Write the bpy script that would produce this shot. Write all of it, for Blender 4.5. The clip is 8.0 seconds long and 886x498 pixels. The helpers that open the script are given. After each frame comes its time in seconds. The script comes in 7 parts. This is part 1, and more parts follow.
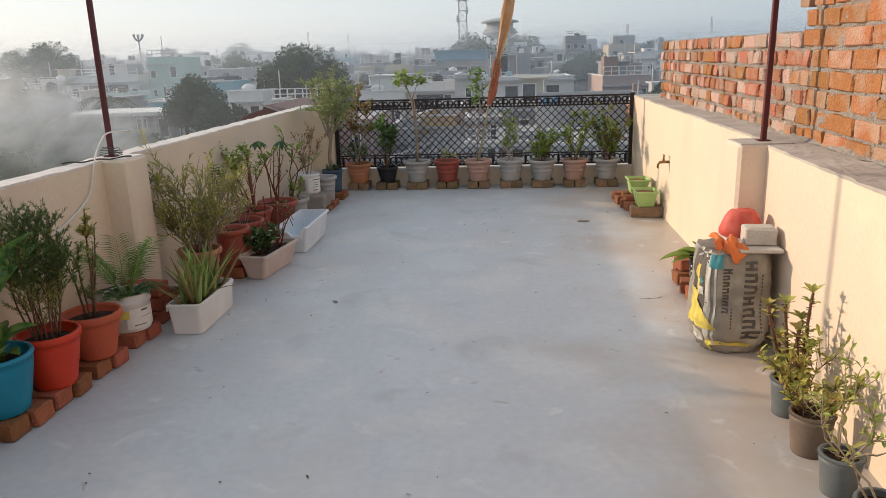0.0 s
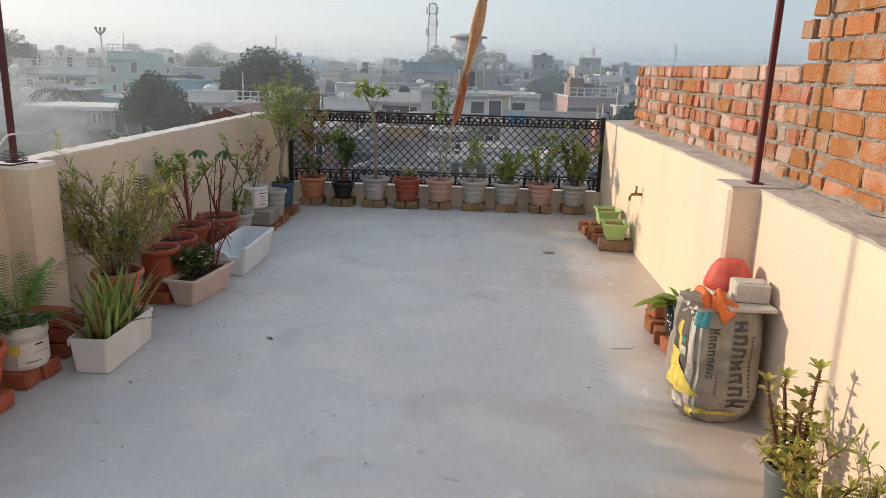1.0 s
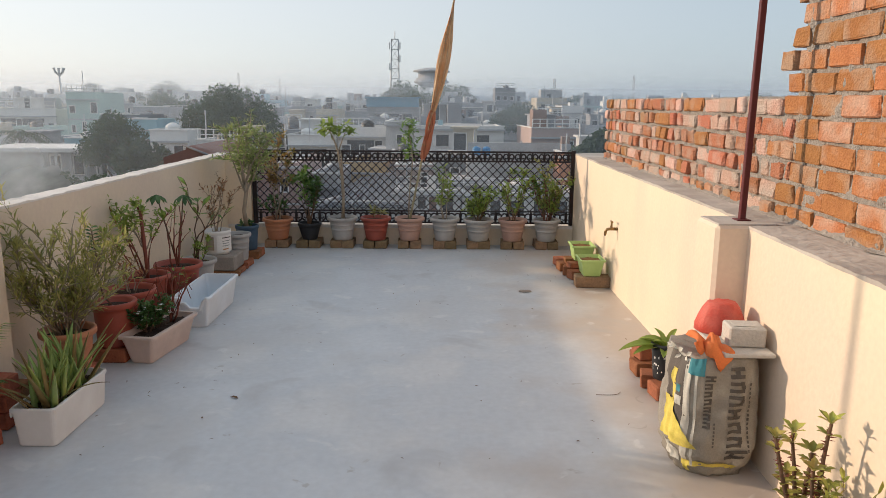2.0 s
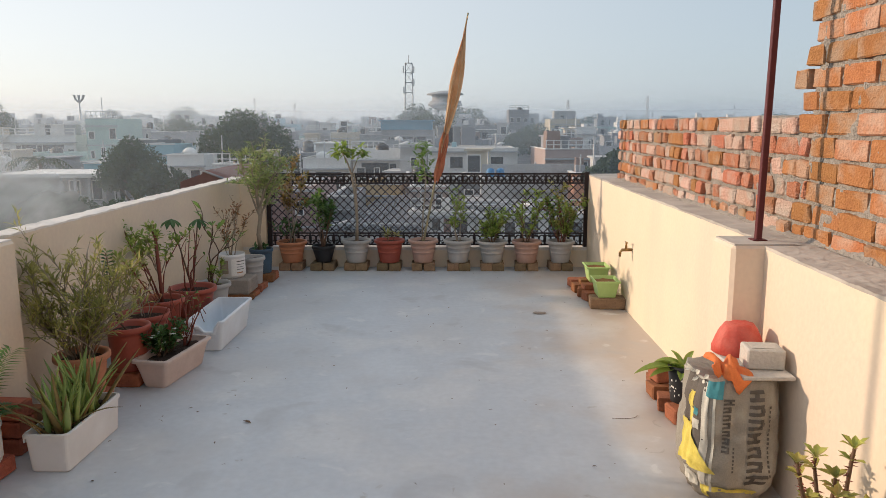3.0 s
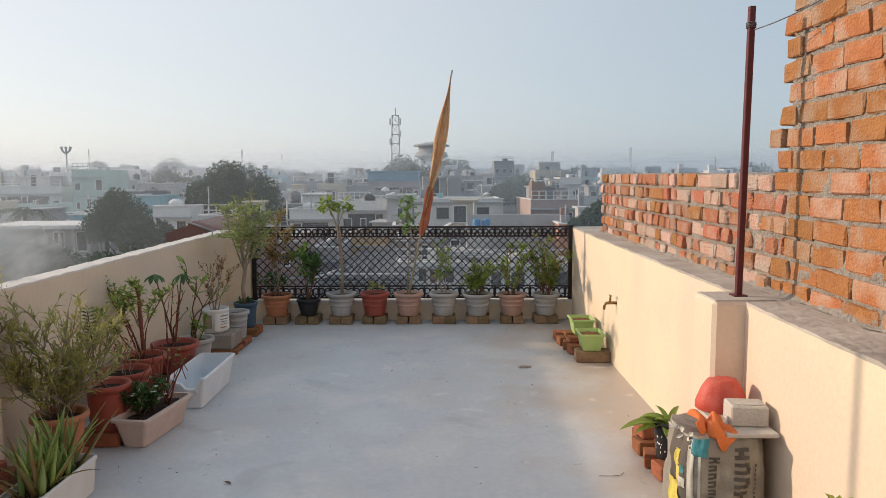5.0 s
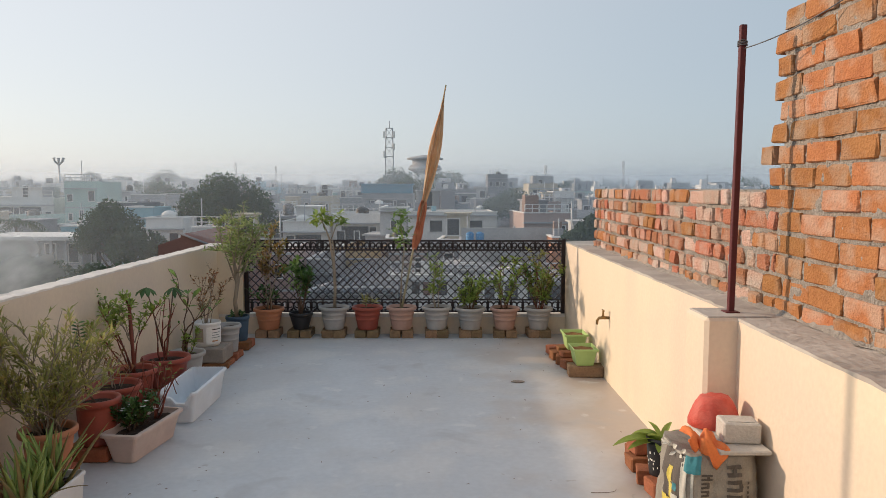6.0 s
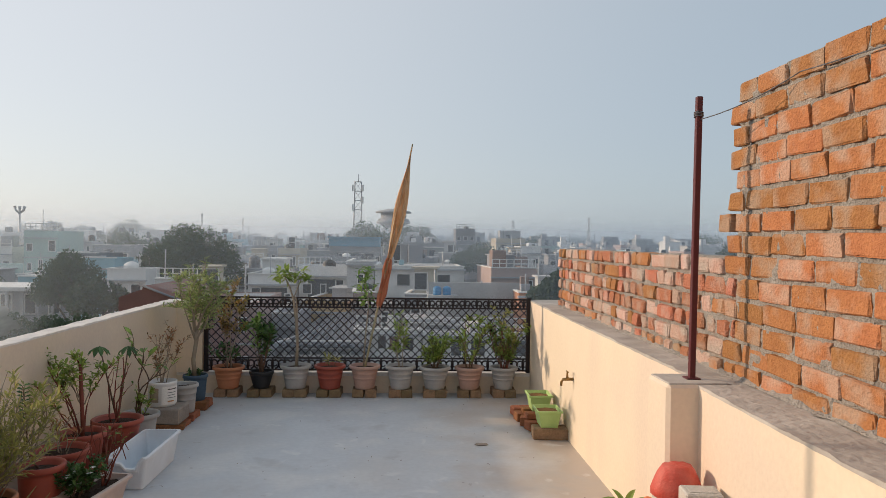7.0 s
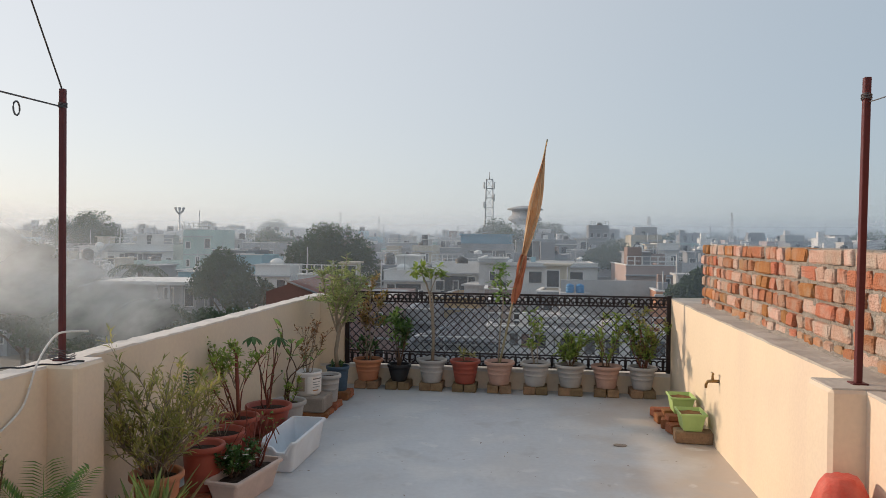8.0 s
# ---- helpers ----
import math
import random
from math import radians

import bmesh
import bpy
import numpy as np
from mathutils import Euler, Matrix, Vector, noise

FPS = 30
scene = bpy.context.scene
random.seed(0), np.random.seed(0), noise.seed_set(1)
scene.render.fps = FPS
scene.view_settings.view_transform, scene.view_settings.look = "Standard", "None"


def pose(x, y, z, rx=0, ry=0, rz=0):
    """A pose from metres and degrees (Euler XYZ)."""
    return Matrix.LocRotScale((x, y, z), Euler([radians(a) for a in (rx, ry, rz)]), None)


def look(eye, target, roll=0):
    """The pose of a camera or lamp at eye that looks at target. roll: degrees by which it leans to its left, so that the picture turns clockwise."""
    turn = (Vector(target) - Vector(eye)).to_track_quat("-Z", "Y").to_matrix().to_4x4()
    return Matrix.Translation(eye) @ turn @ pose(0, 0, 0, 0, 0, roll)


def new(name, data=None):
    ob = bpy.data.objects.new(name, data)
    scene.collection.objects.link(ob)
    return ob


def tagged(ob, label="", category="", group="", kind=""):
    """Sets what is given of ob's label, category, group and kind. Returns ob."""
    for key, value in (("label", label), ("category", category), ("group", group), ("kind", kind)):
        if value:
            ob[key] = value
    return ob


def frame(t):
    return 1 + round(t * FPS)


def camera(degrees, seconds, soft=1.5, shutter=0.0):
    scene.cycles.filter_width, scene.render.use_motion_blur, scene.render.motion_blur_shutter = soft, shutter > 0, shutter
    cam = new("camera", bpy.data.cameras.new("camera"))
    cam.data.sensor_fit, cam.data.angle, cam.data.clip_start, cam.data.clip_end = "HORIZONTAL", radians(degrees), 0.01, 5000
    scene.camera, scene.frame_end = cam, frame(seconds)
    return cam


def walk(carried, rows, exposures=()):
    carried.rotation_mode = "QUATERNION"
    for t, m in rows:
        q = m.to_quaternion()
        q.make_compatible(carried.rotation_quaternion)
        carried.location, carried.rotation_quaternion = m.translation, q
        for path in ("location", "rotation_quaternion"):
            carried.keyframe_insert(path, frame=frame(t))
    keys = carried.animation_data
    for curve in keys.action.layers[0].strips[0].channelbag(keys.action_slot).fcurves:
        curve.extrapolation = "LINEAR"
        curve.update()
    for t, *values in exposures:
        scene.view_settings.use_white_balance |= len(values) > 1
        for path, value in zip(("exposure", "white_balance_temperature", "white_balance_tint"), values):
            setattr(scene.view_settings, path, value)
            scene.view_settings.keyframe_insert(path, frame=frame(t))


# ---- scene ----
cam = camera(62.4, 8.0, soft=0.5)
PATH = [
    (0, (0.323, 0.157, 1.393), (0.133, 2.082, 0.881), -1.8),
    (0.5, (0.34, 0.432, 1.407), (0.071, 2.363, 0.961), -2.0),
    (1, (0.314, 0.63, 1.399), (0.234, 2.57, 0.918), 1.6),
    (1.5, (0.247, 0.781, 1.397), (0.439, 2.705, 0.886), 1.3),
    (2, (0.275, 0.832, 1.421), (0.28, 2.793, 1.027), 0.5),
    (2.2, (0.286, 0.83, 1.419), (0.253, 2.797, 1.057), -0.3),
    (3.3, (0.284, 0.856, 1.423), (0.25, 2.827, 1.088), -0.0),
    (3.5, (0.283, 0.858, 1.429), (0.257, 2.83, 1.096), 0.1),
    (4, (0.289, 0.857, 1.445), (0.247, 2.838, 1.173), -0.3),
    (4.5, (0.288, 0.855, 1.452), (0.273, 2.841, 1.221), -0.2),
    (4.7, (0.296, 0.844, 1.452), (0.291, 2.832, 1.239), -0.2),
    (5.8, (0.301, 0.835, 1.46), (0.312, 2.826, 1.274), -0.0),
    (6, (0.301, 0.842, 1.463), (0.32, 2.835, 1.297), 0.1),
    (6.5, (0.324, 0.88, 1.48), (0.377, 2.875, 1.351), -0.2),
    (7, (0.327, 0.867, 1.505), (0.433, 2.864, 1.486), 0.8),
    (7.5, (0.325, 0.89, 1.495), (0.342, 2.886, 1.375), 0.4),
    (8, (0.295, 0.872, 1.495), (0.044, 2.856, 1.464), 0.6),
]
EXPOSURES = [(0, 1.17), (1.0, 1.17), (2.0, 1.16), (3.5, 1.16), (4.5, 1.10), (6.0, 1.03), (7.0, 0.95), (8.0, 0.94)]
walk(cam, [(t, look(eye, target, roll)) for t, eye, target, roll in PATH], EXPOSURES)

# ---------------------------------------------------------------- world, sun
SUN_TO = Vector((-0.955, 0.297, 0.0)).normalized()
SUN_EL = radians(16.5)
world = bpy.data.worlds.new("sky")
world.use_nodes = True
scene.world = world
wt = world.node_tree
sky = wt.nodes.new("ShaderNodeTexSky")
sky.sky_type = "NISHITA"
sky.sun_disc = False
sky.sun_elevation = SUN_EL
sky.sun_rotation = math.atan2(SUN_TO.x, SUN_TO.y)
sky.air_density, sky.dust_density, sky.ozone_density = 1.0, 1.2, 1.5
# milky morning haze: bright and warm round the sun, cooler and greyer away from it
tcw = wt.nodes.new("ShaderNodeTexCoord")
dot = wt.nodes.new("ShaderNodeVectorMath")
dot.operation = "DOT_PRODUCT"
dot.inputs[1].default_value = SUN_TO * math.cos(SUN_EL) + Vector((0, 0, math.sin(SUN_EL)))
wt.links.new(tcw.outputs["Generated"], dot.inputs[0])
mr = wt.nodes.new("ShaderNodeMapRange")
mr.interpolation_type = "SMOOTHSTEP"
mr.inputs[1].default_value, mr.inputs[2].default_value = -0.35, 1.0
wt.links.new(dot.outputs["Value"], mr.inputs[0])
glow = wt.nodes.new("ShaderNodeMix")
glow.data_type = "RGBA"
glow.inputs[6].default_value = (1.68, 2.00, 2.32, 1)
glow.inputs[7].default_value = (3.24, 3.28, 3.36, 1)
wt.links.new(mr.outputs[0], glow.inputs[0])
haze = wt.nodes.new("ShaderNodeMix")
haze.data_type = "RGBA"
haze.inputs[0].default_value = 0.88
wt.links.new(sky.outputs[0], haze.inputs[6])
wt.links.new(glow.outputs[2], haze.inputs[7])
wt.links.new(haze.outputs[2], wt.nodes["Background"].inputs[0])
wt.nodes["Background"].inputs[1].default_value = 0.118
lamp = bpy.data.lights.new("sun", "SUN")
lamp.energy, lamp.angle, lamp.color = 1.66, radians(0.9), (1.0, 0.77, 0.57)
sun = new("sun", lamp)
d_sun = SUN_TO * math.cos(SUN_EL) + Vector((0, 0, math.sin(SUN_EL)))
sun.matrix_world = look(d_sun * 60, (0, 0, 0))


# ---------------------------------------------------------------- materials
def mat(name, col, col2=None, rough=0.7, scale=6.0, fine=60.0, bump=0.15, metal=0.0, amount=0.5, per_object=0.0,
        per_island=0.0, trans=0.0, detail=6.0, streak=None, col3=None, scale3=0.7, bump_dist=0.01, spec=0.35):
    m = bpy.data.materials.new(name)
    m.use_nodes = True
    nt = m.node_tree
    b = nt.nodes["Principled BSDF"]
    tc = nt.nodes.new("ShaderNodeTexCoord")

    place = tc.outputs["Object"]
    if per_object:
        oi = nt.nodes.new("ShaderNodeObjectInfo")
        sh = nt.nodes.new("ShaderNodeVectorMath")
        sh.operation = "MULTIPLY_ADD"
        sh.inputs[1].default_value = (37.0, 53.0, 71.0)
        nt.links.new(oi.outputs["Random"], sh.inputs[0])
        nt.links.new(place, sh.inputs[2])
        place = sh.outputs[0]

    def tex(sc, det=detail):
        n = nt.nodes.new("ShaderNodeTexNoise")
        n.inputs["Scale"].default_value = sc
        n.inputs["Detail"].default_value = det
        nt.links.new(place, n.inputs["Vector"])
        return n

    def ramp(src, a, c):
        r = nt.nodes.new("ShaderNodeMapRange")
        r.inputs[1].default_value, r.inputs[2].default_value = a, c
        nt.links.new(src, r.inputs[0])
        return r.outputs[0]

    def mix(fac, a, c, kind="MIX"):
        x = nt.nodes.new("ShaderNodeMix")
        x.data_type = "RGBA"
        x.blend_type = kind
        for sock, v in ((x.inputs[0], fac), (x.inputs[6], a), (x.inputs[7], c)):
            if isinstance(v, (int, float)):
                sock.default_value = v
            elif isinstance(v, tuple):
                sock.default_value = (*v, 1)
            else:
                nt.links.new(v, sock)
        return x.outputs[2]

    col2 = col2 or tuple(c * 0.75 for c in col)
    n1 = tex(scale)
    n2 = tex(fine)
    c = mix(ramp(n1.outputs[0], 0.35, 0.68), col, col2)
    if col3:
        n3 = tex(scale3, 8.0)
        c = mix(ramp(n3.outputs[0], 0.48, 0.62), c, col3)
    if streak:
        # vertical streaks of a second tone running down the face
        mp = nt.nodes.new("ShaderNodeMapping")
        mp.inputs["Scale"].default_value = (2.3, 2.3, 0.4)
        nt.links.new(place, mp.inputs[0])
        n4 = nt.nodes.new("ShaderNodeTexNoise")
        n4.inputs["Scale"].default_value = 1.0
        n4.inputs["Detail"].default_value = 5.0
        nt.links.new(mp.outputs[0], n4.inputs["Vector"])
        c = mix(ramp(n4.outputs[0], 0.5, 0.85), c, streak)
    g = ramp(n2.outputs[0], 0.3, 0.7)
    c = mix(amount * 0.5, c, mix(g, tuple(x * 0.72 for x in col), tuple(min(1, x * 1.2) for x in col)))
    if per_object or per_island:
        if per_object:
            r = nt.nodes.new("ShaderNodeObjectInfo").outputs["Random"]
            amt = per_object
        else:
            r = nt.nodes.new("ShaderNodeNewGeometry").outputs["Random Per Island"]
            amt = per_island
        hs = nt.nodes.new("ShaderNodeHueSaturation")
        v = nt.nodes.new("ShaderNodeMapRange")
        v.inputs[3].default_value, v.inputs[4].default_value = 1 - amt, 1 + amt
        nt.links.new(r, v.inputs[0])
        nt.links.new(v.outputs[0], hs.inputs["Value"])
        h = nt.nodes.new("ShaderNodeMapRange")
        h.inputs[3].default_value, h.inputs[4].default_value = 0.5 + amt * 0.05, 0.5 - amt * 0.05
        nt.links.new(r, h.inputs[0])
        nt.links.new(h.outputs[0], hs.inputs["Hue"])
        nt.links.new(c, hs.inputs["Color"])
        c = hs.outputs[0]
    nt.links.new(c, b.inputs["Base Color"])
    rr = nt.nodes.new("ShaderNodeMapRange")
    rr.inputs[3].default_value, rr.inputs[4].default_value = max(0.03, rough - 0.1), min(1, rough + 0.1)
    nt.links.new(n1.outputs[0], rr.inputs[0])
    nt.links.new(rr.outputs[0], b.inputs["Roughness"])
    b.inputs["Metallic"].default_value = metal
    b.inputs["Specular IOR Level"].default_value = spec
    if bump:
        bp = nt.nodes.new("ShaderNodeBump")
        bp.inputs["Strength"].default_value = bump
        bp.inputs["Distance"].default_value = bump_dist
        nt.links.new(n2.outputs[0], bp.inputs["Height"])
        nt.links.new(bp.outputs[0], b.inputs["Normal"])
    if trans:
        out = nt.nodes["Material Output"]
        t = nt.nodes.new("ShaderNodeBsdfTranslucent")
        nt.links.new(c, t.inputs[0])
        ms = nt.nodes.new("ShaderNodeMixShader")
        ms.inputs[0].default_value = trans
        nt.links.new(b.outputs[0], ms.inputs[1])
        nt.links.new(t.outputs[0], ms.inputs[2])
        nt.links.new(ms.outputs[0], out.inputs[0])
    return m


M = {}
M["cream"] = mat("cream_paint", (0.772, 0.648, 0.488), (0.727, 0.603, 0.45), 0.62, 1.6, 45, 0.12, amount=0.25, col3=(0.70, 0.575, 0.455), scale3=0.9, streak=(0.69, 0.56, 0.44))
M["floor"] = mat("grey_cement_floor", (0.53, 0.555, 0.58), (0.42, 0.45, 0.485), 0.40, 1.7, 26, 0.02, amount=0.4, col3=(0.58, 0.585, 0.585), scale3=1.7, spec=0.5)
M["mortar_top"] = mat("rough_grey_mortar", (0.44, 0.40, 0.355), (0.36, 0.325, 0.29), 0.95, 4, 30, 0.5, amount=0.25, col3=(0.52, 0.48, 0.43), scale3=3.0, bump_dist=0.02)
M["white_top"] = mat("whitewashed_coping", (0.78, 0.72, 0.66), (0.6, 0.55, 0.5), 0.85, 6, 50, 0.3)
M["mortar"] = mat("cement_mortar", (0.35, 0.32, 0.285), (0.23, 0.21, 0.185), 0.97, 18, 90, 0.9, amount=0.9, bump_dist=0.02)
M["brick_new"] = mat("fresh_orange_brick", (0.43, 0.186, 0.070), (0.32, 0.124, 0.05), 0.9, 14, 90, 0.8, amount=0.8, per_object=0.19, col3=(0.42, 0.33, 0.26), scale3=6.0, bump_dist=0.015)
M["brick_old"] = mat("weathered_red_brick", (0.44, 0.165, 0.085), (0.38, 0.19, 0.125), 0.92, 18, 90, 0.9, amount=0.9, per_object=0.2, col3=(0.46, 0.35, 0.285), scale3=8.0, bump_dist=0.02)
M["brick_pale"] = mat("lime_smeared_brick", (0.55, 0.39, 0.32), (0.46, 0.22, 0.14), 0.92, 16, 90, 0.9, amount=0.9, per_object=0.2, col3=(0.46, 0.42, 0.37), scale3=8.0, bump_dist=0.02)
M["brick_loose"] = mat("loose_red_brick", (0.35, 0.125, 0.06), (0.21, 0.078, 0.045), 0.92, 16, 100, 0.6, amount=0.8, per_object=0.3)
M["brick_moss"] = mat("dull_brown_brick", (0.27, 0.18, 0.10), (0.13, 0.085, 0.052), 0.95, 16, 100, 0.6, amount=0.8, per_object=0.25)
M["iron_black"] = mat("black_iron_paint", (0.022, 0.017, 0.018), (0.04, 0.02, 0.018), 0.5, 12, 70, 0.2)
M["maroon"] = mat("maroon_iron_paint", (0.115, 0.024, 0.026), (0.085, 0.02, 0.021), 0.5, 9, 70, 0.2)
M["soil"] = mat("potting_soil", (0.06, 0.035, 0.022), (0.03, 0.018, 0.012), 1.0, 30, 120, 1.0, bump_dist=0.02)
M["plastic_white"] = mat("white_plastic", (0.74, 0.73, 0.71), (0.66, 0.64, 0.61), 0.42, 5, 40, 0.05, amount=0.2)
M["plastic_pale"] = mat("pale_blue_white_plastic", (0.72, 0.76, 0.80), (0.64, 0.67, 0.70), 0.42, 5, 40, 0.05, amount=0.2)
M["plastic_beige"] = mat("dusty_pinkish_beige_plastic", (0.60, 0.48, 0.42), (0.51, 0.40, 0.35), 0.5, 6, 40, 0.06, amount=0.3)
M["pot_grey"] = mat("grey_plastic_pot", (0.40, 0.385, 0.365), (0.32, 0.305, 0.29), 0.5, 7, 50, 0.08, amount=0.3, per_object=0.08)
M["pot_tan"] = mat("dusty_tan_plastic_pot", (0.48, 0.30, 0.235), (0.39, 0.245, 0.195), 0.5, 7, 50, 0.08, amount=0.3)
M["pot_terra"] = mat("terracotta_plastic_pot", (0.48, 0.20, 0.10), (0.40, 0.16, 0.085), 0.5, 7, 50, 0.08, amount=0.3)
M["pot_red"] = mat("brick_red_plastic_pot", (0.34, 0.075, 0.048), (0.26, 0.066, 0.046), 0.48, 7, 50, 0.08, amount=0.3)
M["pot_orange"] = mat("bright_orange_red_plastic_pot", (0.56, 0.042, 0.014), (0.48, 0.04, 0.016), 0.4, 7, 50, 0.05, amount=0.2)
M["pot_clay"] = mat("matte_clay_pot", (0.48, 0.105, 0.05), (0.39, 0.09, 0.045), 0.75, 7, 60, 0.2, amount=0.4)
M["pot_blue"] = mat("turquoise_ribbed_plastic_pot", (0.010, 0.22, 0.36), (0.010, 0.18, 0.30), 0.38, 7, 50, 0.04, amount=0.2)
M["pot_navy"] = mat("faded_blue_plastic_pot", (0.05, 0.09, 0.14), (0.04, 0.07, 0.10), 0.5, 7, 50, 0.08)
M["pot_black"] = mat("black_plastic_pot", (0.018, 0.019, 0.022), (0.03, 0.03, 0.032), 0.5, 7, 50, 0.08)
M["pot_green"] = mat("lime_green_plastic", (0.42, 0.59, 0.22), (0.36, 0.52, 0.18), 0.42, 7, 50, 0.05, amount=0.2)
M["pot_umber"] = mat("dull_umber_plastic_pot", (0.17, 0.13, 0.10), (0.12, 0.09, 0.075), 0.55, 7, 50, 0.1)
M["pot_slate"] = mat("slate_grey_plastic_pot", (0.13, 0.15, 0.155), (0.10, 0.115, 0.12), 0.5, 7, 50, 0.08)
M["leaf_mid"] = mat("green_leaf", (0.20, 0.32, 0.075), (0.12, 0.22, 0.05), 0.5, 12, 60, 0, per_island=0.35, trans=0.25)
M["leaf_dark"] = mat("dark_green_leaf", (0.075, 0.155, 0.04), (0.045, 0.10, 0.028), 0.45, 12, 60, 0, per_island=0.35, trans=0.2)
M["leaf_light"] = mat("fresh_yellow_green_leaf", (0.30, 0.38, 0.08), (0.18, 0.28, 0.055), 0.5, 12, 60, 0, per_island=0.3, trans=0.3)
M["leaf_olive"] = mat("olive_narrow_leaf", (0.44, 0.41, 0.13), (0.27, 0.29, 0.09), 0.55, 12, 60, 0, per_island=0.4, trans=0.38)
M["leaf_dry"] = mat("dry_brown_leaf", (0.30, 0.15, 0.06), (0.20, 0.10, 0.045), 0.8, 12, 60, 0, per_island=0.4, trans=0.2)
M["leaf_red"] = mat("reddish_green_leaf", (0.29, 0.25, 0.07), (0.34, 0.16, 0.055), 0.5, 9, 60, 0, per_island=0.45, trans=0.25)
M["leaf_aloe"] = mat("aloe_flesh", (0.23, 0.33, 0.085), (0.31, 0.37, 0.11), 0.42, 7, 40, 0.05, per_object=0.25, amount=0.3)
M["leaf_aloe_dry"] = mat("aloe_flesh_browned", (0.25, 0.20, 0.07), (0.22, 0.12, 0.05), 0.5, 7, 40, 0.05, per_object=0.2)
M["leaf_thorn"] = mat("yellowing_succulent_leaf", (0.35, 0.38, 0.08), (0.31, 0.20, 0.06), 0.5, 14, 60, 0, per_island=0.4, trans=0.2)
M["leaf_sage"] = mat("grey_green_leaf", (0.30, 0.36, 0.13), (0.19, 0.25, 0.09), 0.55, 12, 60, 0, per_island=0.4, trans=0.25)
M["leaf_varieg"] = mat("variegated_leaf", (0.04, 0.15, 0.03), (0.30, 0.42, 0.10), 0.4, 22, 60, 0.05, trans=0.2)
M["stem"] = mat("brown_stem", (0.16, 0.095, 0.06), (0.10, 0.06, 0.04), 0.85, 20, 120, 0.4)
M["stem_pale"] = mat("pale_grey_bark", (0.33, 0.27, 0.20), (0.24, 0.19, 0.14), 0.88, 20, 120, 0.5)
M["stem_red"] = mat("reddish_stem", (0.22, 0.06, 0.04), (0.15, 0.05, 0.035), 0.75, 20, 120, 0.3)
M["bamboo"] = mat("bamboo_pole", (0.34, 0.29, 0.17), (0.22, 0.2, 0.12), 0.6, 8, 60, 0.2)
M["saffron"] = mat("faded_saffron_cloth", (0.80, 0.52, 0.31), (0.70, 0.38, 0.18), 0.85, 14, 160, 0.3, trans=0.5)
M["cloth_pale"] = mat("bleached_tan_cloth", (0.84, 0.70, 0.50), (0.74, 0.55, 0.36), 0.85, 14, 160, 0.3, trans=0.5)
M["rust_cloth"] = mat("rust_red_cloth", (0.56, 0.22, 0.12), (0.40, 0.10, 0.05), 0.85, 12, 160, 0.3, trans=0.3)
M["bag"] = mat("grey_woven_sack", (0.32, 0.29, 0.24), (0.20, 0.18, 0.15), 0.55, 7, 180, 0.35, amount=0.6, col3=(0.43, 0.40, 0.34), scale3=6)
M["bag_dark"] = mat("dark_printed_sack_panel", (0.10, 0.085, 0.075), (0.14, 0.12, 0.10), 0.7, 8, 150, 0.3)
M["bag_ink"] = mat("black_sack_print", (0.075, 0.066, 0.058), (0.13, 0.115, 0.10), 0.75, 22, 120, 0.2, amount=0.6)
M["yellow"] = mat("yellow_sack_print", (0.72, 0.60, 0.11), (0.62, 0.50, 0.12), 0.6, 10, 120, 0.2)
M["pale_print"] = mat("pale_sack_print", (0.62, 0.60, 0.52), (0.5, 0.48, 0.42), 0.65, 10, 120, 0.2)
M["teal_print"] = mat("teal_sack_print", (0.06, 0.26, 0.30), (0.05, 0.19, 0.22), 0.6, 10, 120, 0.2)
M["orange_cloth"] = mat("orange_rag", (0.86, 0.26, 0.08), (0.74, 0.19, 0.06), 0.8, 10, 160, 0.3, trans=0.2)
M["red_bowl"] = mat("red_worn_plastic", (0.56, 0.075, 0.05), (0.60, 0.16, 0.12), 0.55, 14, 90, 0.3)
M["stone"] = mat("grey_stone", (0.54, 0.51, 0.46), (0.42, 0.39, 0.35), 0.9, 9, 80, 0.5, amount=0.6)
M["block_brown"] = mat("brown_grey_concrete", (0.30, 0.255, 0.215), (0.22, 0.185, 0.16), 0.95, 9, 80, 0.5, amount=0.6)
M["brass"] = mat("old_brass", (0.30, 0.19, 0.08), (0.20, 0.13, 0.06), 0.4, 20, 90, 0.2, metal=0.9)
M["wire"] = mat("dull_grey_wire", (0.12, 0.12, 0.13), (0.08, 0.08, 0.08), 0.6, 30, 100, 0)
M["cable_white"] = mat("white_cable", (0.75, 0.73, 0.70), (0.66, 0.64, 0.6), 0.5, 30, 100, 0)
M["label"] = mat("paper_label", (0.76, 0.74, 0.70), (0.66, 0.64, 0.60), 0.6, 10, 90, 0.1)
M["ground"] = mat("dusty_ground", (0.20, 0.18, 0.15), (0.13, 0.125, 0.11), 0.95, 0.06, 2, 0.3, col3=(0.08, 0.11, 0.05), scale3=0.03, bump_dist=0.1)
M["tree_far"] = mat("dusty_tree_leaf", (0.065, 0.10, 0.06), (0.045, 0.075, 0.045), 0.8, 0.5, 9, 0, per_island=0.3, trans=0.3)
M["trunk"] = mat("tree_bark", (0.12, 0.09, 0.07), (0.08, 0.06, 0.05), 0.95, 3, 30, 0.5)
M["window_dark"] = mat("dark_window_glass", (0.045, 0.05, 0.06), (0.03, 0.034, 0.04), 0.2, 2, 20, 0)
M["tank_black"] = mat("black_water_tank", (0.03, 0.03, 0.032), (0.045, 0.045, 0.045), 0.5, 3, 20, 0)
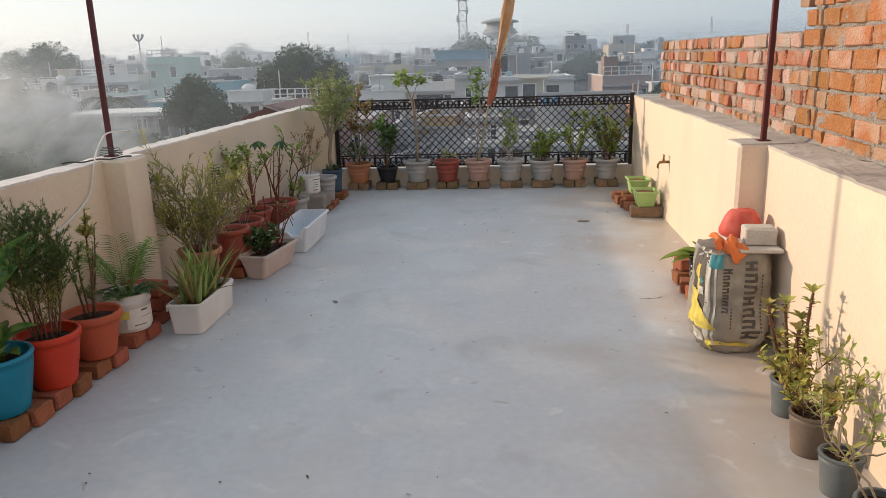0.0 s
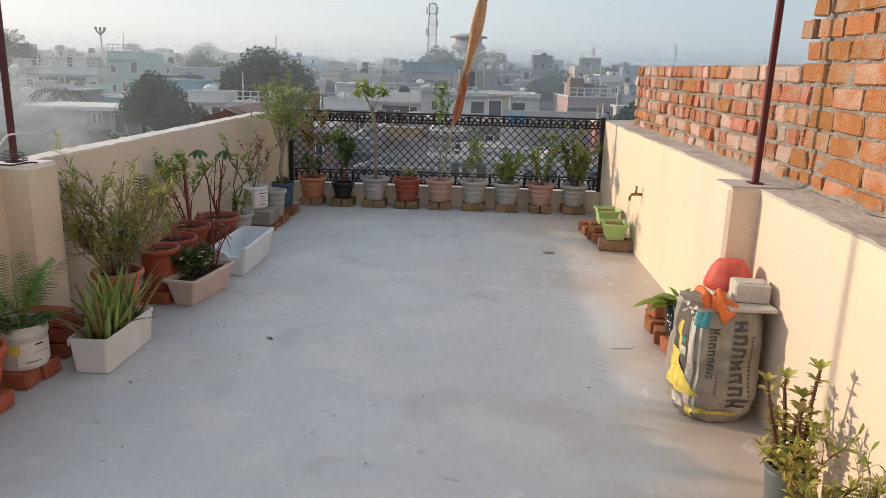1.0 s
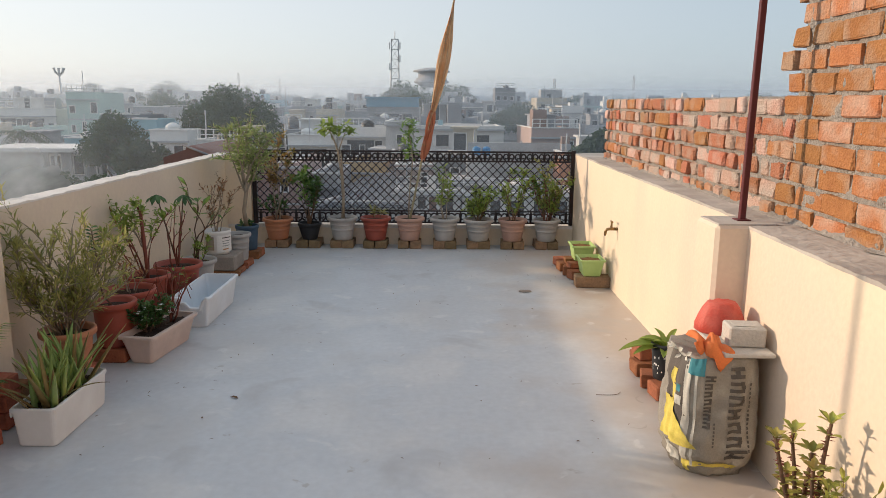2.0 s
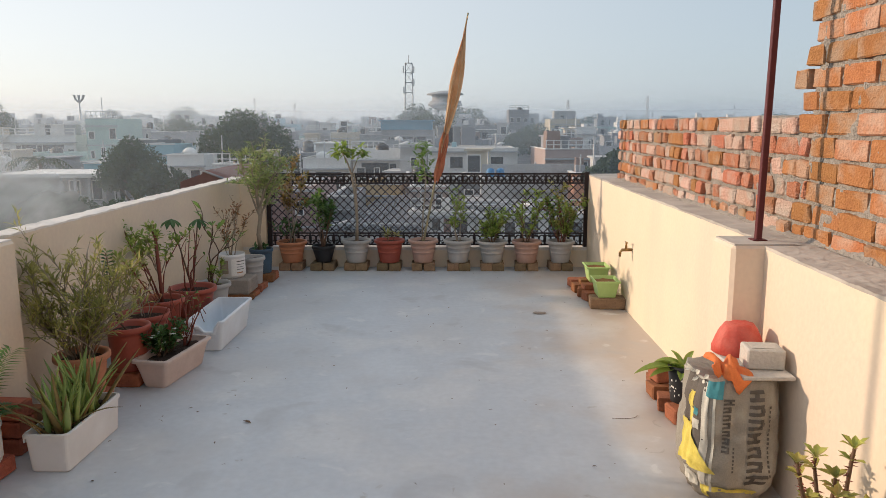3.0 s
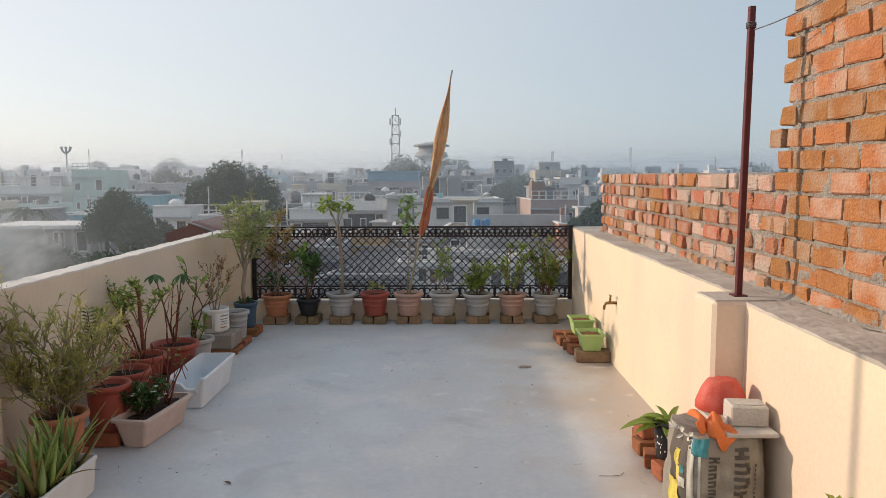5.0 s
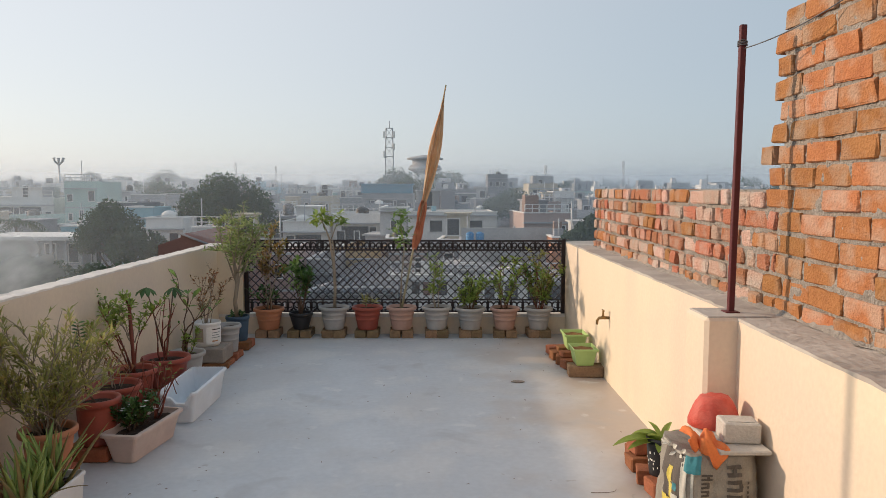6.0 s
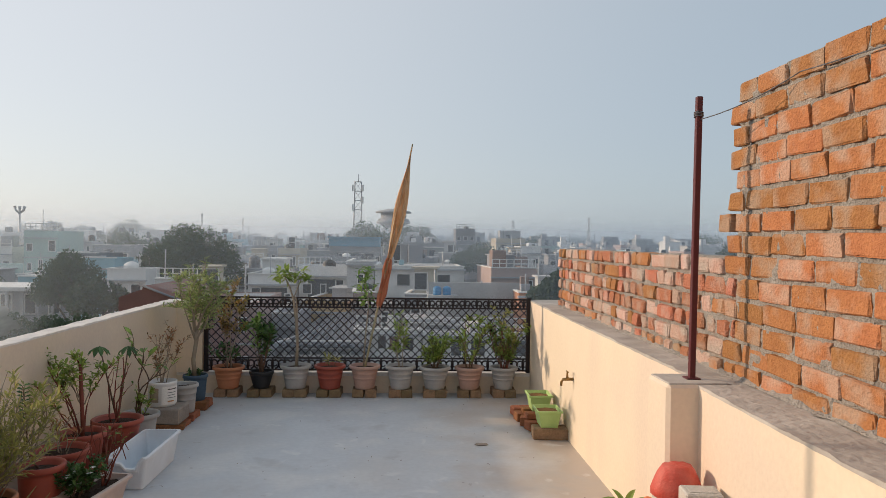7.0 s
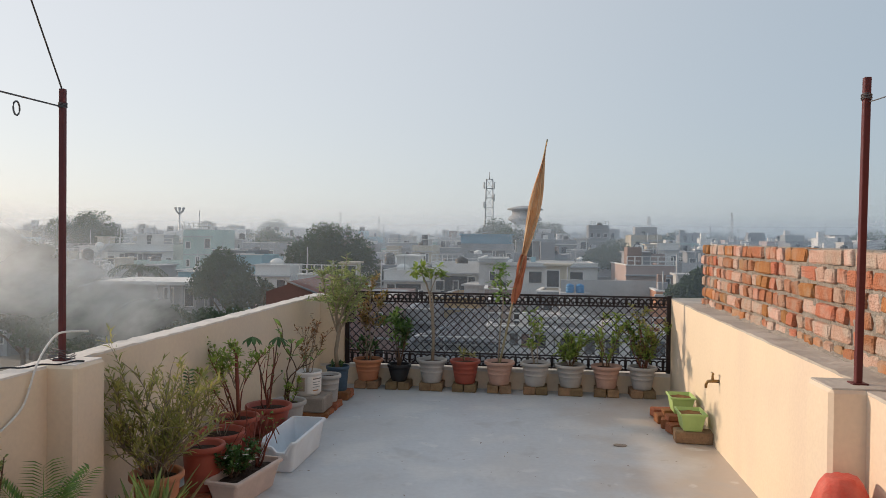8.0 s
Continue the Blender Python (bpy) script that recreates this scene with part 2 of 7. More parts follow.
M["tank_blue"] = mat("blue_plastic_barrel", (0.03, 0.20, 0.42), (0.03, 0.16, 0.34), 0.45, 3, 20, 0)
M["tank_white"] = mat("white_water_tank", (0.74, 0.74, 0.72), (0.64, 0.64, 0.62), 0.5, 3, 20, 0)
M["steel"] = mat("galvanised_steel", (0.42, 0.43, 0.44), (0.34, 0.35, 0.36), 0.5, 3, 20, 0, metal=0.3)
M["tin_blue"] = mat("blue_painted_sheet", (0.06, 0.24, 0.36), (0.05, 0.20, 0.30), 0.55, 1.2, 14, 0.1)
# brown dust trodden in along the wall; sunlight's warm tone is painted in too
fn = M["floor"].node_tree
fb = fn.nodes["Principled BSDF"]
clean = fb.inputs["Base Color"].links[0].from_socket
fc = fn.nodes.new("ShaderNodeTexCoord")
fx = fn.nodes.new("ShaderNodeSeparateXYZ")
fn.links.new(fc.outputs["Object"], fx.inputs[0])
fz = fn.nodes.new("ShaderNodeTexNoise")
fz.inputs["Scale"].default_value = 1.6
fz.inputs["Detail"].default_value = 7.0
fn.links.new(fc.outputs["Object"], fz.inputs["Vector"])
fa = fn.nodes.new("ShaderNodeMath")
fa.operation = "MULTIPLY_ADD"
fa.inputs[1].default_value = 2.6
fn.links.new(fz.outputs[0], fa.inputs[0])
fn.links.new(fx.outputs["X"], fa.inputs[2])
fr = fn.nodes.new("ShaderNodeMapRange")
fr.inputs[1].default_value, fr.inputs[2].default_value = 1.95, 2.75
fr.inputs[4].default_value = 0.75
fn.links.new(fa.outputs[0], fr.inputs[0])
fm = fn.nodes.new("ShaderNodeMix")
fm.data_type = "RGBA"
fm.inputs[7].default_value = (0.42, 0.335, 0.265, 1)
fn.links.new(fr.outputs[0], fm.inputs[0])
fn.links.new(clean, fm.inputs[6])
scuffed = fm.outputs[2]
# pale scuffs and darker old stains
for sc_, lo_, hi_, amt_, tone in ((0.8, 0.52, 0.66, 0.45, (0.46, 0.44, 0.42)), (5.0, 0.64, 0.70, 0.5, (0.66, 0.66, 0.65)), (2.3, 0.60, 0.70, 0.55, (0.37, 0.37, 0.375)), (9.0, 0.68, 0.72, 0.5, (0.30, 0.27, 0.24))):
    sn = fn.nodes.new("ShaderNodeTexNoise")
    sn.inputs["Scale"].default_value = sc_
    sn.inputs["Detail"].default_value = 9.0
    sn.inputs["Distortion"].default_value = 0.6
    fn.links.new(fc.outputs["Object"], sn.inputs["Vector"])
    sr = fn.nodes.new("ShaderNodeMapRange")
    sr.inputs[1].default_value, sr.inputs[2].default_value, sr.inputs[4].default_value = lo_, hi_, amt_
    fn.links.new(sn.outputs[0], sr.inputs[0])
    sx = fn.nodes.new("ShaderNodeMix")
    sx.data_type = "RGBA"
    sx.inputs[7].default_value = (*tone, 1)
    fn.links.new(sr.outputs[0], sx.inputs[0])
    fn.links.new(scuffed, sx.inputs[6])
    scuffed = sx.outputs[2]
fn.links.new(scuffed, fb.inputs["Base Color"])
WALLS = []
for i, c in enumerate(((0.52, 0.52, 0.52), (0.42, 0.43, 0.44), (0.33, 0.34, 0.36), (0.50, 0.45, 0.36), (0.33, 0.50, 0.56),
                       (0.28, 0.20, 0.17), (0.45, 0.35, 0.32), (0.74, 0.73, 0.71), (0.26, 0.27, 0.29), (0.40, 0.54, 0.50))):
    WALLS.append(mat("house_plaster", c, tuple(x * 0.8 for x in c), 0.9, 0.35, 4, 0.15, amount=0.5, col3=tuple(x * 0.62 for x in c), scale3=0.16, bump_dist=0.03))
M["roof_grey"] = mat("stained_roof_cement", (0.44, 0.43, 0.42), (0.29, 0.285, 0.28), 0.95, 0.5, 6, 0.2, bump_dist=0.03)
M["sheet_slate"] = mat("dark_slate_sheet", (0.11, 0.115, 0.13), (0.075, 0.08, 0.09), 0.6, 0.6, 6, 0.1, amount=0.5)
M["plaster_pink"] = mat("brownish_pink_plaster", (0.36, 0.25, 0.22), (0.29, 0.20, 0.18), 0.92, 0.5, 5, 0.15, bump_dist=0.03)
M["plaster_ochre"] = mat("ochre_plaster", (0.52, 0.36, 0.17), (0.42, 0.28, 0.14), 0.92, 0.5, 5, 0.15, bump_dist=0.03)
# brick with orange sunlight mixed into its base colour
M["plaster_sun"] = mat("sunlit_brick_face", (0.46, 0.22, 0.12), (0.36, 0.17, 0.10), 0.92, 1.5, 8, 0.15, bump_dist=0.03)
M["brick_far"] = mat("bare_brick_wall", (0.25, 0.125, 0.10), (0.19, 0.105, 0.085), 0.95, 1.0, 12, 0.3, bump_dist=0.03)


# ---------------------------------------------------------------- building helpers
def part(name, bm, material, parent, label=""):
    me = bpy.data.meshes.new(name)
    bm.to_mesh(me)
    bm.free()
    return part_mesh(name, me, material, parent, label)


def part_mesh(name, me, material, parent, label=""):
    if not me.materials:
        for m in (material if isinstance(material, (list, tuple)) else (material,)):
            me.materials.append(m)
    ob = new(name, me)
    if parent is not None:
        ob.parent = parent
    if label:
        tagged(ob, label)
    return ob


def thing(name, m, label, category, group="", kind=""):
    ob = new(name)
    ob.empty_display_size = 0.05
    ob.matrix_world = m if isinstance(m, Matrix) else Matrix.Translation(m)
    return tagged(ob, label, category, group, kind)


def solid(name, bm, material, label, category, kind="", group="", m=None):
    ob = part(name, bm, material, None)
    if m is not None:
        ob.matrix_world = m
    return tagged(ob, label, category, group, kind)


def box(bm, lo, hi, bevel=0.0, m=None, mi=0):
    lo, hi = Vector(lo), Vector(hi)
    r = bmesh.ops.create_cube(bm, size=1.0, matrix=(m or Matrix()) @ Matrix.Translation((lo + hi) / 2) @ Matrix.Diagonal((*(hi - lo), 1)))
    vs = r["verts"]
    fs = {f for v in vs for f in v.link_faces}
    for f in fs:
        f.material_index = mi
    if bevel:
        es = list({e for v in vs for e in v.link_edges})
        bmesh.ops.bevel(bm, geom=es, offset=bevel, segments=1, affect="EDGES", profile=0.5)
    return vs


def lathe(bm, profile, seg=28, centre=(0, 0), wob=0.0, mi=0):
    """A turned shape from (radius, height) pairs."""
    rings = []
    for r, z in profile:
        rings.append([bm.verts.new((centre[0] + r * math.cos(2 * math.pi * i / seg) * (1 + wob * math.sin(3 * i)),
                                    centre[1] + r * math.sin(2 * math.pi * i / seg), z)) for i in range(seg)])
    for a, b in zip(rings, rings[1:]):
        for i in range(seg):
            f = bm.faces.new((a[i], a[(i + 1) % seg], b[(i + 1) % seg], b[i]))
            f.smooth = True
            f.material_index = mi
    for ring, flip in ((rings[0], True), (rings[-1], False)):
        f = bm.faces.new(ring[::-1] if flip else ring)
        f.material_index = mi
    return rings


def tube(bm, path, radii, seg=6, mi=0, flat=1.0):
    path = [Vector(p) for p in path]
    if isinstance(radii, (int, float)):
        radii = [radii] * len(path)
    rings = []
    for i, p in enumerate(path):
        t = (path[min(i + 1, len(path) - 1)] - path[max(i - 1, 0)]).normalized()
        side = t.cross(Vector((0, 0, 1)) if abs(t.z) < 0.95 else Vector((0, 1, 0))).normalized()
        up = side.cross(t)
        rings.append([bm.verts.new(p + radii[i] * (math.cos(2 * math.pi * k / seg) * side + flat * math.sin(2 * math.pi * k / seg) * up)) for k in range(seg)])
    for a, b in zip(rings, rings[1:]):
        for k in range(seg):
            f = bm.faces.new((a[k], a[(k + 1) % seg], b[(k + 1) % seg], b[k]))
            f.smooth = True
            f.material_index = mi
    bm.faces.new(rings[0][::-1]).material_index = mi
    bm.faces.new(rings[-1]).material_index = mi


def leaf_mesh(name, leaves):
    """Folded, bent leaves: (place, way, face normal, length, width) each."""
    vs, fs = [], []
    for p, d, n, ln, w in leaves:
        d = d.normalized()
        s = d.cross(n)
        if s.length < 1e-4:
            s = d.cross(Vector((0.3, 0.5, 0.8)))
        s.normalize()
        n = s.cross(d)
        k = len(vs)
        if w > ln * 0.27:
            # rounded blade, widest beyond its middle
            q1, q2 = p + d * ln * 0.32, p + d * ln * 0.70 - n * ln * 0.05
            tip = p + d * ln - n * ln * 0.16
            vs += [p, q1 + s * w * 0.38 + n * w * 0.14, q1, q1 - s * w * 0.38 + n * w * 0.14, q2 + s * w * 0.5 + n * w * 0.16, q2, q2 - s * w * 0.5 + n * w * 0.16, tip]
            fs += [(k, k + 2, k + 1), (k, k + 3, k + 2), (k + 1, k + 2, k + 5, k + 4), (k + 2, k + 3, k + 6, k + 5), (k + 4, k + 5, k + 7), (k + 5, k + 6, k + 7)]
            continue
        m1 = p + d * ln * 0.45
        tip = p + d * ln - n * ln * 0.18
        vs += [p, m1 + s * w * 0.5 + n * w * 0.22, m1, m1 - s * w * 0.5 + n * w * 0.22, tip]
        fs += [(k, k + 2, k + 1), (k, k + 3, k + 2), (k + 1, k + 2, k + 4), (k + 2, k + 3, k + 4)]
    me = bpy.data.meshes.new(name)
    me.from_pydata([tuple(v) for v in vs], [], fs)
    me.update()
    return me


def rnd_dir(rng, up=0.3):
    a = rng.uniform(0, 2 * math.pi)
    z = rng.uniform(-1 + up, 1)
    r = math.sqrt(max(0.05, 1 - z * z))
    return Vector((r * math.cos(a), r * math.sin(a), z))


def grow(rng, start, way, length, steps, wander, lift=0.0):
    pts = [Vector(start)]
    d = Vector(way).normalized()
    for _ in range(steps):
        d = (d + Vector((rng.gauss(0, wander), rng.gauss(0, wander), rng.gauss(0, wander * 0.6) + lift))).normalized()
        pts.append(pts[-1] + d * length / steps)
    return pts


def shrub(parent, seed, z0, stems=5, height=0.4, spread=0.35, stem_r=0.005, leaf=(0.05, 0.018), leaves=30, start=0.35,
          wander=0.18, twigs=3, twig=0.4, stem_mat="stem", leaf_mat="leaf_mid", lean=(0, 0), tidy=0.4, lift=0.05, base=0.03, name="foliage"):
    """Stems with twigs that carry leaves, as two parts of a potted plant."""
    rng = random.Random(seed)
    bm = bmesh.new()
    out = []
    for s in range(stems):
        a = 2 * math.pi * s / stems + rng.uniform(-0.5, 0.5)
        way = Vector((math.cos(a) * spread + lean[0], math.sin(a) * spread + lean[1], 1))
        h = height * rng.uniform(0.75, 1.05)
        st = Vector((math.cos(a) * base * rng.random(), math.sin(a) * base * rng.random(), z0))
        pts = grow(rng, st, way, h, 8, wander, lift)
        tube(bm, pts, [stem_r * (1 - 0.075 * i) for i in range(9)], 6)
        runs = [(pts, start)]
        for _ in range(twigs):
            i = rng.randint(max(1, int(8 * start)), 7)
            d = (pts[i] - pts[i - 1]).normalized() + rnd_dir(rng, 0.7) * 0.8
            tp = grow(rng, pts[i], d, h * twig * rng.uniform(0.6, 1.1), 5, wander, lift)
            tube(bm, tp, [stem_r * 0.55 * (1 - 0.12 * k) for k in range(6)], 5)
            runs.append((tp, 0.1))
        for pts2, st2 in runs:
            n = max(2, int(leaves / (twigs + 1)))
            for _ in range(n):
                f = rng.uniform(st2, 1.0) * (len(pts2) - 1)
                i = min(int(f), len(pts2) - 2)
                p = pts2[i].lerp(pts2[i + 1], f - i)
                ax = (pts2[i + 1] - pts2[i]).normalized()
                d = (rnd_dir(rng, 0.6) + ax * tidy).normalized()
                out.append((p, d, (Vector((0, 0, 1)) + rnd_dir(rng) * 0.5), leaf[0] * rng.uniform(0.6, 1.15), leaf[1] * rng.uniform(0.7, 1.1)))
    part("stem", bm, M[stem_mat], parent)
    part_mesh(name, leaf_mesh(name, out), M[leaf_mat], parent)


def pot_parts(parent, r=0.15, r0=0.105, h=0.23, mat_="pot_grey", seg=32, rim=0.022, grooves=True, soil=0.03, ribs=0, z=0.0, rim_h=0.03):
    bm = bmesh.new()
    wall = 0.006
    prof = [(r0 * 0.97, z), (r0, z + 0.006)]
    rb = r - rim
    for k in range(1, 9):
        f = k / 8
        zz = z + 0.006 + (h - rim_h - 0.006) * f
        rr = r0 + (rb - r0) * f
        prof.append((rr, zz))
        if grooves and k in (4, 6):
            prof += [(rr + 0.0016, zz + 0.001), (rr + 0.0016, zz + 0.006), (rr + 0.0004, zz + 0.007)]
    prof += [(r - 0.004, z + h - rim_h), (r, z + h - rim_h + 0.006), (r, z + h - 0.008), (r - 0.004, z + h), (r - 0.014, z + h), (rb - wall, z + h - 0.01),
             (rb - wall - (rb - r0) * 0.2, z + h - 0.06)]
    rings = lathe(bm, prof, seg)
    if ribs:
        for j, ring in enumerate(rings[1:9]):
            for i, v in enumerate(ring):
                k = 1 + (0.034 if i % 2 else 0.0)
                v.co.x *= k
                v.co.y *= k
    p = part("pot", bm, M[mat_], parent)
    bm = bmesh.new()
    rs = rb - wall - 0.001
    zs = z + h - soil
    bmesh.ops.create_circle(bm, cap_ends=False, segments=20, radius=rs)
    c = bm.verts.new((0, 0, 0))
    ring = [v for v in bm.verts if v is not c]
    rng = random.Random(int(r * 1000))
    inner = [bm.verts.new(v.co * 0.55 + Vector((0, 0, rng.uniform(0, 0.012)))) for v in ring]
    c.co.z = 0.012
    n = len(ring)
    ordered = sorted(range(n), key=lambda i: math.atan2(ring[i].co.y, ring[i].co.x))
    ring = [ring[i] for i in ordered]
    inner = [inner[i] for i in ordered]
    for i in range(n):
        j = (i + 1) % n
        bm.faces.new((ring[i], ring[j], inner[j], inner[i]))
        bm.faces.new((inner[i], inner[j], c))
    for v in bm.verts:
        v.co.z += zs
    part("soil", bm, M["soil"], parent)
    return zs


BRICK = {}


def brick_mesh(kind, L=0.23, W=0.11, H=0.075, rough=0.004):
    key = (kind, L, W, H)
    if key not in BRICK:
        out = []
        for s in range(7):
            rng = random.Random(s * 7 + int(L * 1000))
            bm = bmesh.new()
            vs = box(bm, (-L / 2, -W / 2, 0), (L / 2, W / 2, H), bevel=0.006 if rough < 0.006 else 0.009)
            for v in bm.verts:
                v.co += Vector((rng.uniform(-1, 1), rng.uniform(-1, 1), rng.uniform(-1, 1) if v.co.z > 0.02 else rng.uniform(0, 1) * 0.5)) * rough
            me = bpy.data.meshes.new("brick")
            bm.to_mesh(me)
            bm.free()
            me.materials.append(M[kind])
            out.append(me)
        BRICK[key] = out
    return BRICK[key]


brick_rng = random.Random(11)


def loose_brick(x, y, z, rz=0, kind="brick_loose", label="rough red clay brick under the flower pots", rx=0, ry=0, size=(0.23, 0.11, 0.075)):
    me = brick_rng.choice(brick_mesh(kind, *size))
    ob = new("brick", me)
    ob.matrix_world = pose(x, y, z, rx, ry, rz + brick_rng.uniform(-3, 3))
    return tagged(ob, label, "brick", "bricks on the terrace")


# ---------------------------------------------------------------- terrace
LX, RX, TOPZ, FY = -1.875, 1.60, 0.90, 8.16
BACK = -3.2

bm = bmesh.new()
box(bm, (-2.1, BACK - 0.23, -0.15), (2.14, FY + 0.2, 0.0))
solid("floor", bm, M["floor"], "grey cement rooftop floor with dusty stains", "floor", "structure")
bm = bmesh.new()
box(bm, (-2.1, BACK - 0.23, -10.0), (2.14, FY + 0.2, -0.154))
solid("wall_below", bm, M["cream"], "plain cream house wall below the terrace", "wall", "structure")


def parapet(name, lo, hi, top_mat, label, step=0.012, seed=0):
    """A plastered wall with an uneven coping that is a part of it."""
    rng = random.Random(seed)
    bm = bmesh.new()
    box(bm, lo, (hi[0], hi[1], hi[2] - step))
    w = solid(name, bm, M["cream"], label, "wall", "structure")
    bm = bmesh.new()
    ax = 1 if hi[1] - lo[1] > hi[0] - lo[0] else 0
    n = max(2, int((hi[ax] - lo[ax]) / 0.07))
    rows = []
    for i in range(n + 1):
        a = lo[ax] + (hi[ax] - lo[ax]) * i / n
        q = []
        for j in range(4):
            b = lo[1 - ax] + (hi[1 - ax] - lo[1 - ax]) * j / 3
            p = [0, 0, hi[2] + (rng.uniform(-0.004, 0.004))]
            p[ax], p[1 - ax] = a, b + (rng.uniform(-0.005, 0.004) if j in (0, 3) else 0)
            q.append(bm.verts.new(p))
        lo_l = [bm.verts.new((v.co.x, v.co.y, hi[2] - step)) for v in (q[0], q[3])]
        rows.append((q, lo_l))
    for (q0, l0), (q1, l1) in zip(rows, rows[1:]):
        for j in range(3):
            bm.faces.new((q0[j], q0[j + 1], q1[j + 1], q1[j]))
        bm.faces.new((l0[0], q0[0], q1[0], l1[0]))
        bm.faces.new((q0[3], l0[1], l1[1], q1[3]))
    bmesh.ops.recalc_face_normals(bm, faces=bm.faces)
    part("coping", bm, M[top_mat], w)
    return w


parapet("wall_left", (LX - 0.12, BACK, 0), (LX, FY + 0.1, TOPZ), "white_top", "cream painted parapet wall with a whitewashed top", seed=1)
parapet("wall_right", (RX, 3.84, 0), (RX + 0.40, FY + 0.1, TOPZ + 0.030), "mortar_top", "cream painted parapet wall with a rough cement top", seed=2)
near_wall = parapet("wall_right_near", (1.552, BACK, 0), (2.12, 3.836, TOPZ + 0.026), "mortar_top", "cream painted parapet wall with a rough cement top", seed=6)
near_wall.matrix_world = pose(1.552, 3.836, 0, 0, 0, -1.7) @ Matrix.Translation((-1.552, -3.836, 0))
parapet("wall_front", (LX, FY - 0.04, 0), (RX, FY + 0.1, 0.20), "white_top", "low cream kerb wall below the iron railing", step=0.03, seed=3)
parapet("wall_corner", (LX, FY - 0.06, 0.202), (-1.625, FY + 0.1, TOPZ), "white_top", "cream corner stub of the parapet wall", seed=4)
parapet("wall_back", (LX, BACK - 0.2, 0), (RX, BACK, 2.6), "white_top", "plain cream wall behind the terrace", seed=8)

# pillars with rounded plaster edges
for nm, lo, hi, tm, lab in (("pillar_right", (1.418, 3.825, 0), (1.68, 4.07, TOPZ + 0.034), "mortar_top", "cream plastered pillar standing proud of the parapet"),
                            ("pillar_left", (LX - 0.08, 3.90, 0), (-1.735, 4.13, TOPZ + 0.008), "white_top", "cream plastered pillar standing proud of the parapet")):
    bm = bmesh.new()
    box(bm, lo, (hi[0], hi[1], hi[2] - 0.003), bevel=0.016)
    w = solid(nm, bm, M["cream"], lab, "pillar", "structure")
    bm = bmesh.new()
    e = 0.012
    box(bm, (lo[0] + (e if lo[0] > 0 else 0.004), lo[1] + e, hi[2] - 0.011), (hi[0] - (0.004 if lo[0] > 0 else e), hi[1] - e, hi[2]), bevel=0.002)
    part("coping", bm, M[tm], w)


# ---------------------------------------------------------------- posts and wires
def post(x, y, top, label, foot=0.008):
    t = thing("iron_post", (x, y, TOPZ + foot), label, "post", "clothes line posts")
    bm = bmesh.new()
    box(bm, (-0.0125, -0.0125, 0), (0.0125, 0.0125, top - TOPZ), bevel=0.002)
    part("shaft", bm, M["maroon"], t)
    bm = bmesh.new()
    for k in range(4):
        ring = [(0.019 * math.cos(a * math.pi / 6), 0.019 * math.sin(a * math.pi / 6), top - TOPZ - 0.085 + k * 0.006 + 0.002 * math.sin(a)) for a in range(13)]
        tube(bm, ring, 0.0022, 5)
    part("wire_tie", bm, M["wire"], t)
    bm = bmesh.new()
    box(bm, (-0.03, -0.03, 0), (0.03, 0.03, 0.006), bevel=0.002)
    part("base_plate", bm, M["maroon"], t)
    return t


post(1.566, 3.94, 2.108, "maroon painted square iron post standing on the pillar", 0.034).rotation_euler.y = radians(0.6)
post(-1.878, 4.01, 2.155, "maroon painted square iron post standing on the pillar")


def cable(name, pts, r, material, label, sag=0.0):
    bm = bmesh.new()
    if sag:
        a, b = Vector(pts[0]), Vector(pts[1])
        pts = [a.lerp(b, i / 16) - Vector((0, 0, sag * 4 * (i / 16) * (1 - i / 16))) for i in range(17)]
    tube(bm, pts, r, 5)
    return solid(name, bm, M[material], label, "cable")


cable("line_wire", [(1.578, 3.94, 2.043), (1.750, 3.45, 2.14)], 0.0025, "wire", "thin grey wire tied from the post across the brickwork", 0.02)
cable("line_wire", [(1.750, 3.45, 2.14), (1.755, 0.2, 2.10)], 0.0025, "wire", "thin grey wire lying along the brick wall", 0.05)
cable("line_wire", [(-1.878, 4.01, 2.08), (-1.95, -3.2, 2.16)], 0.004, "wire", "thin clothes line wire tied to the iron post", 0.05)
cable("line_wire", [(-1.878, 4.01, 2.15), (-1.52, 2.0, 4.5)], 0.004, "wire", "thin overhead wire tied to the post top")
bm = bmesh.new()
tube(bm, [(-1.873 + 0.0 * k, 3.70 + 0.02 * math.sin(k * 0.6), 2.045 + 0.03 * math.cos(k * 0.6) - 0.025) for k in range(11)], 0.004, 5)
solid("wire_loop", bm, M["wire"], "small loop of wire hanging from the clothes line", "wire")
cab = [(-1.76, 4.03, 1.045), (-1.845, 3.985, 1.045), (-1.864, 3.95, 1.04), (-1.863, 3.87, 0.985), (-1.862, 3.81, 0.92), (-1.862, 3.775, 0.84),
       (-1.862, 3.73, 0.75), (-1.863, 3.62, 0.69), (-1.865, 3.40, 0.62), (-1.868, 3.0, 0.56)]
sm = []
for i in range(len(cab) - 1):
    for k in range(4):
        sm.append(Vector(cab[i]).lerp(Vector(cab[i + 1]), k / 4))
sm.append(Vector(cab[-1]))
for _ in range(3):
    sm = [sm[0]] + [(sm[i - 1] + sm[i] * 2 + sm[i + 1]) / 4 for i in range(1, len(sm) - 1)] + [sm[-1]]
bm = bmesh.new()
tube(bm, sm, 0.005, 6)
solid("white_cable", bm, M["cable_white"], "loose white cable hung over a cream pillar", "cable")
bm = bmesh.new()
pts = []
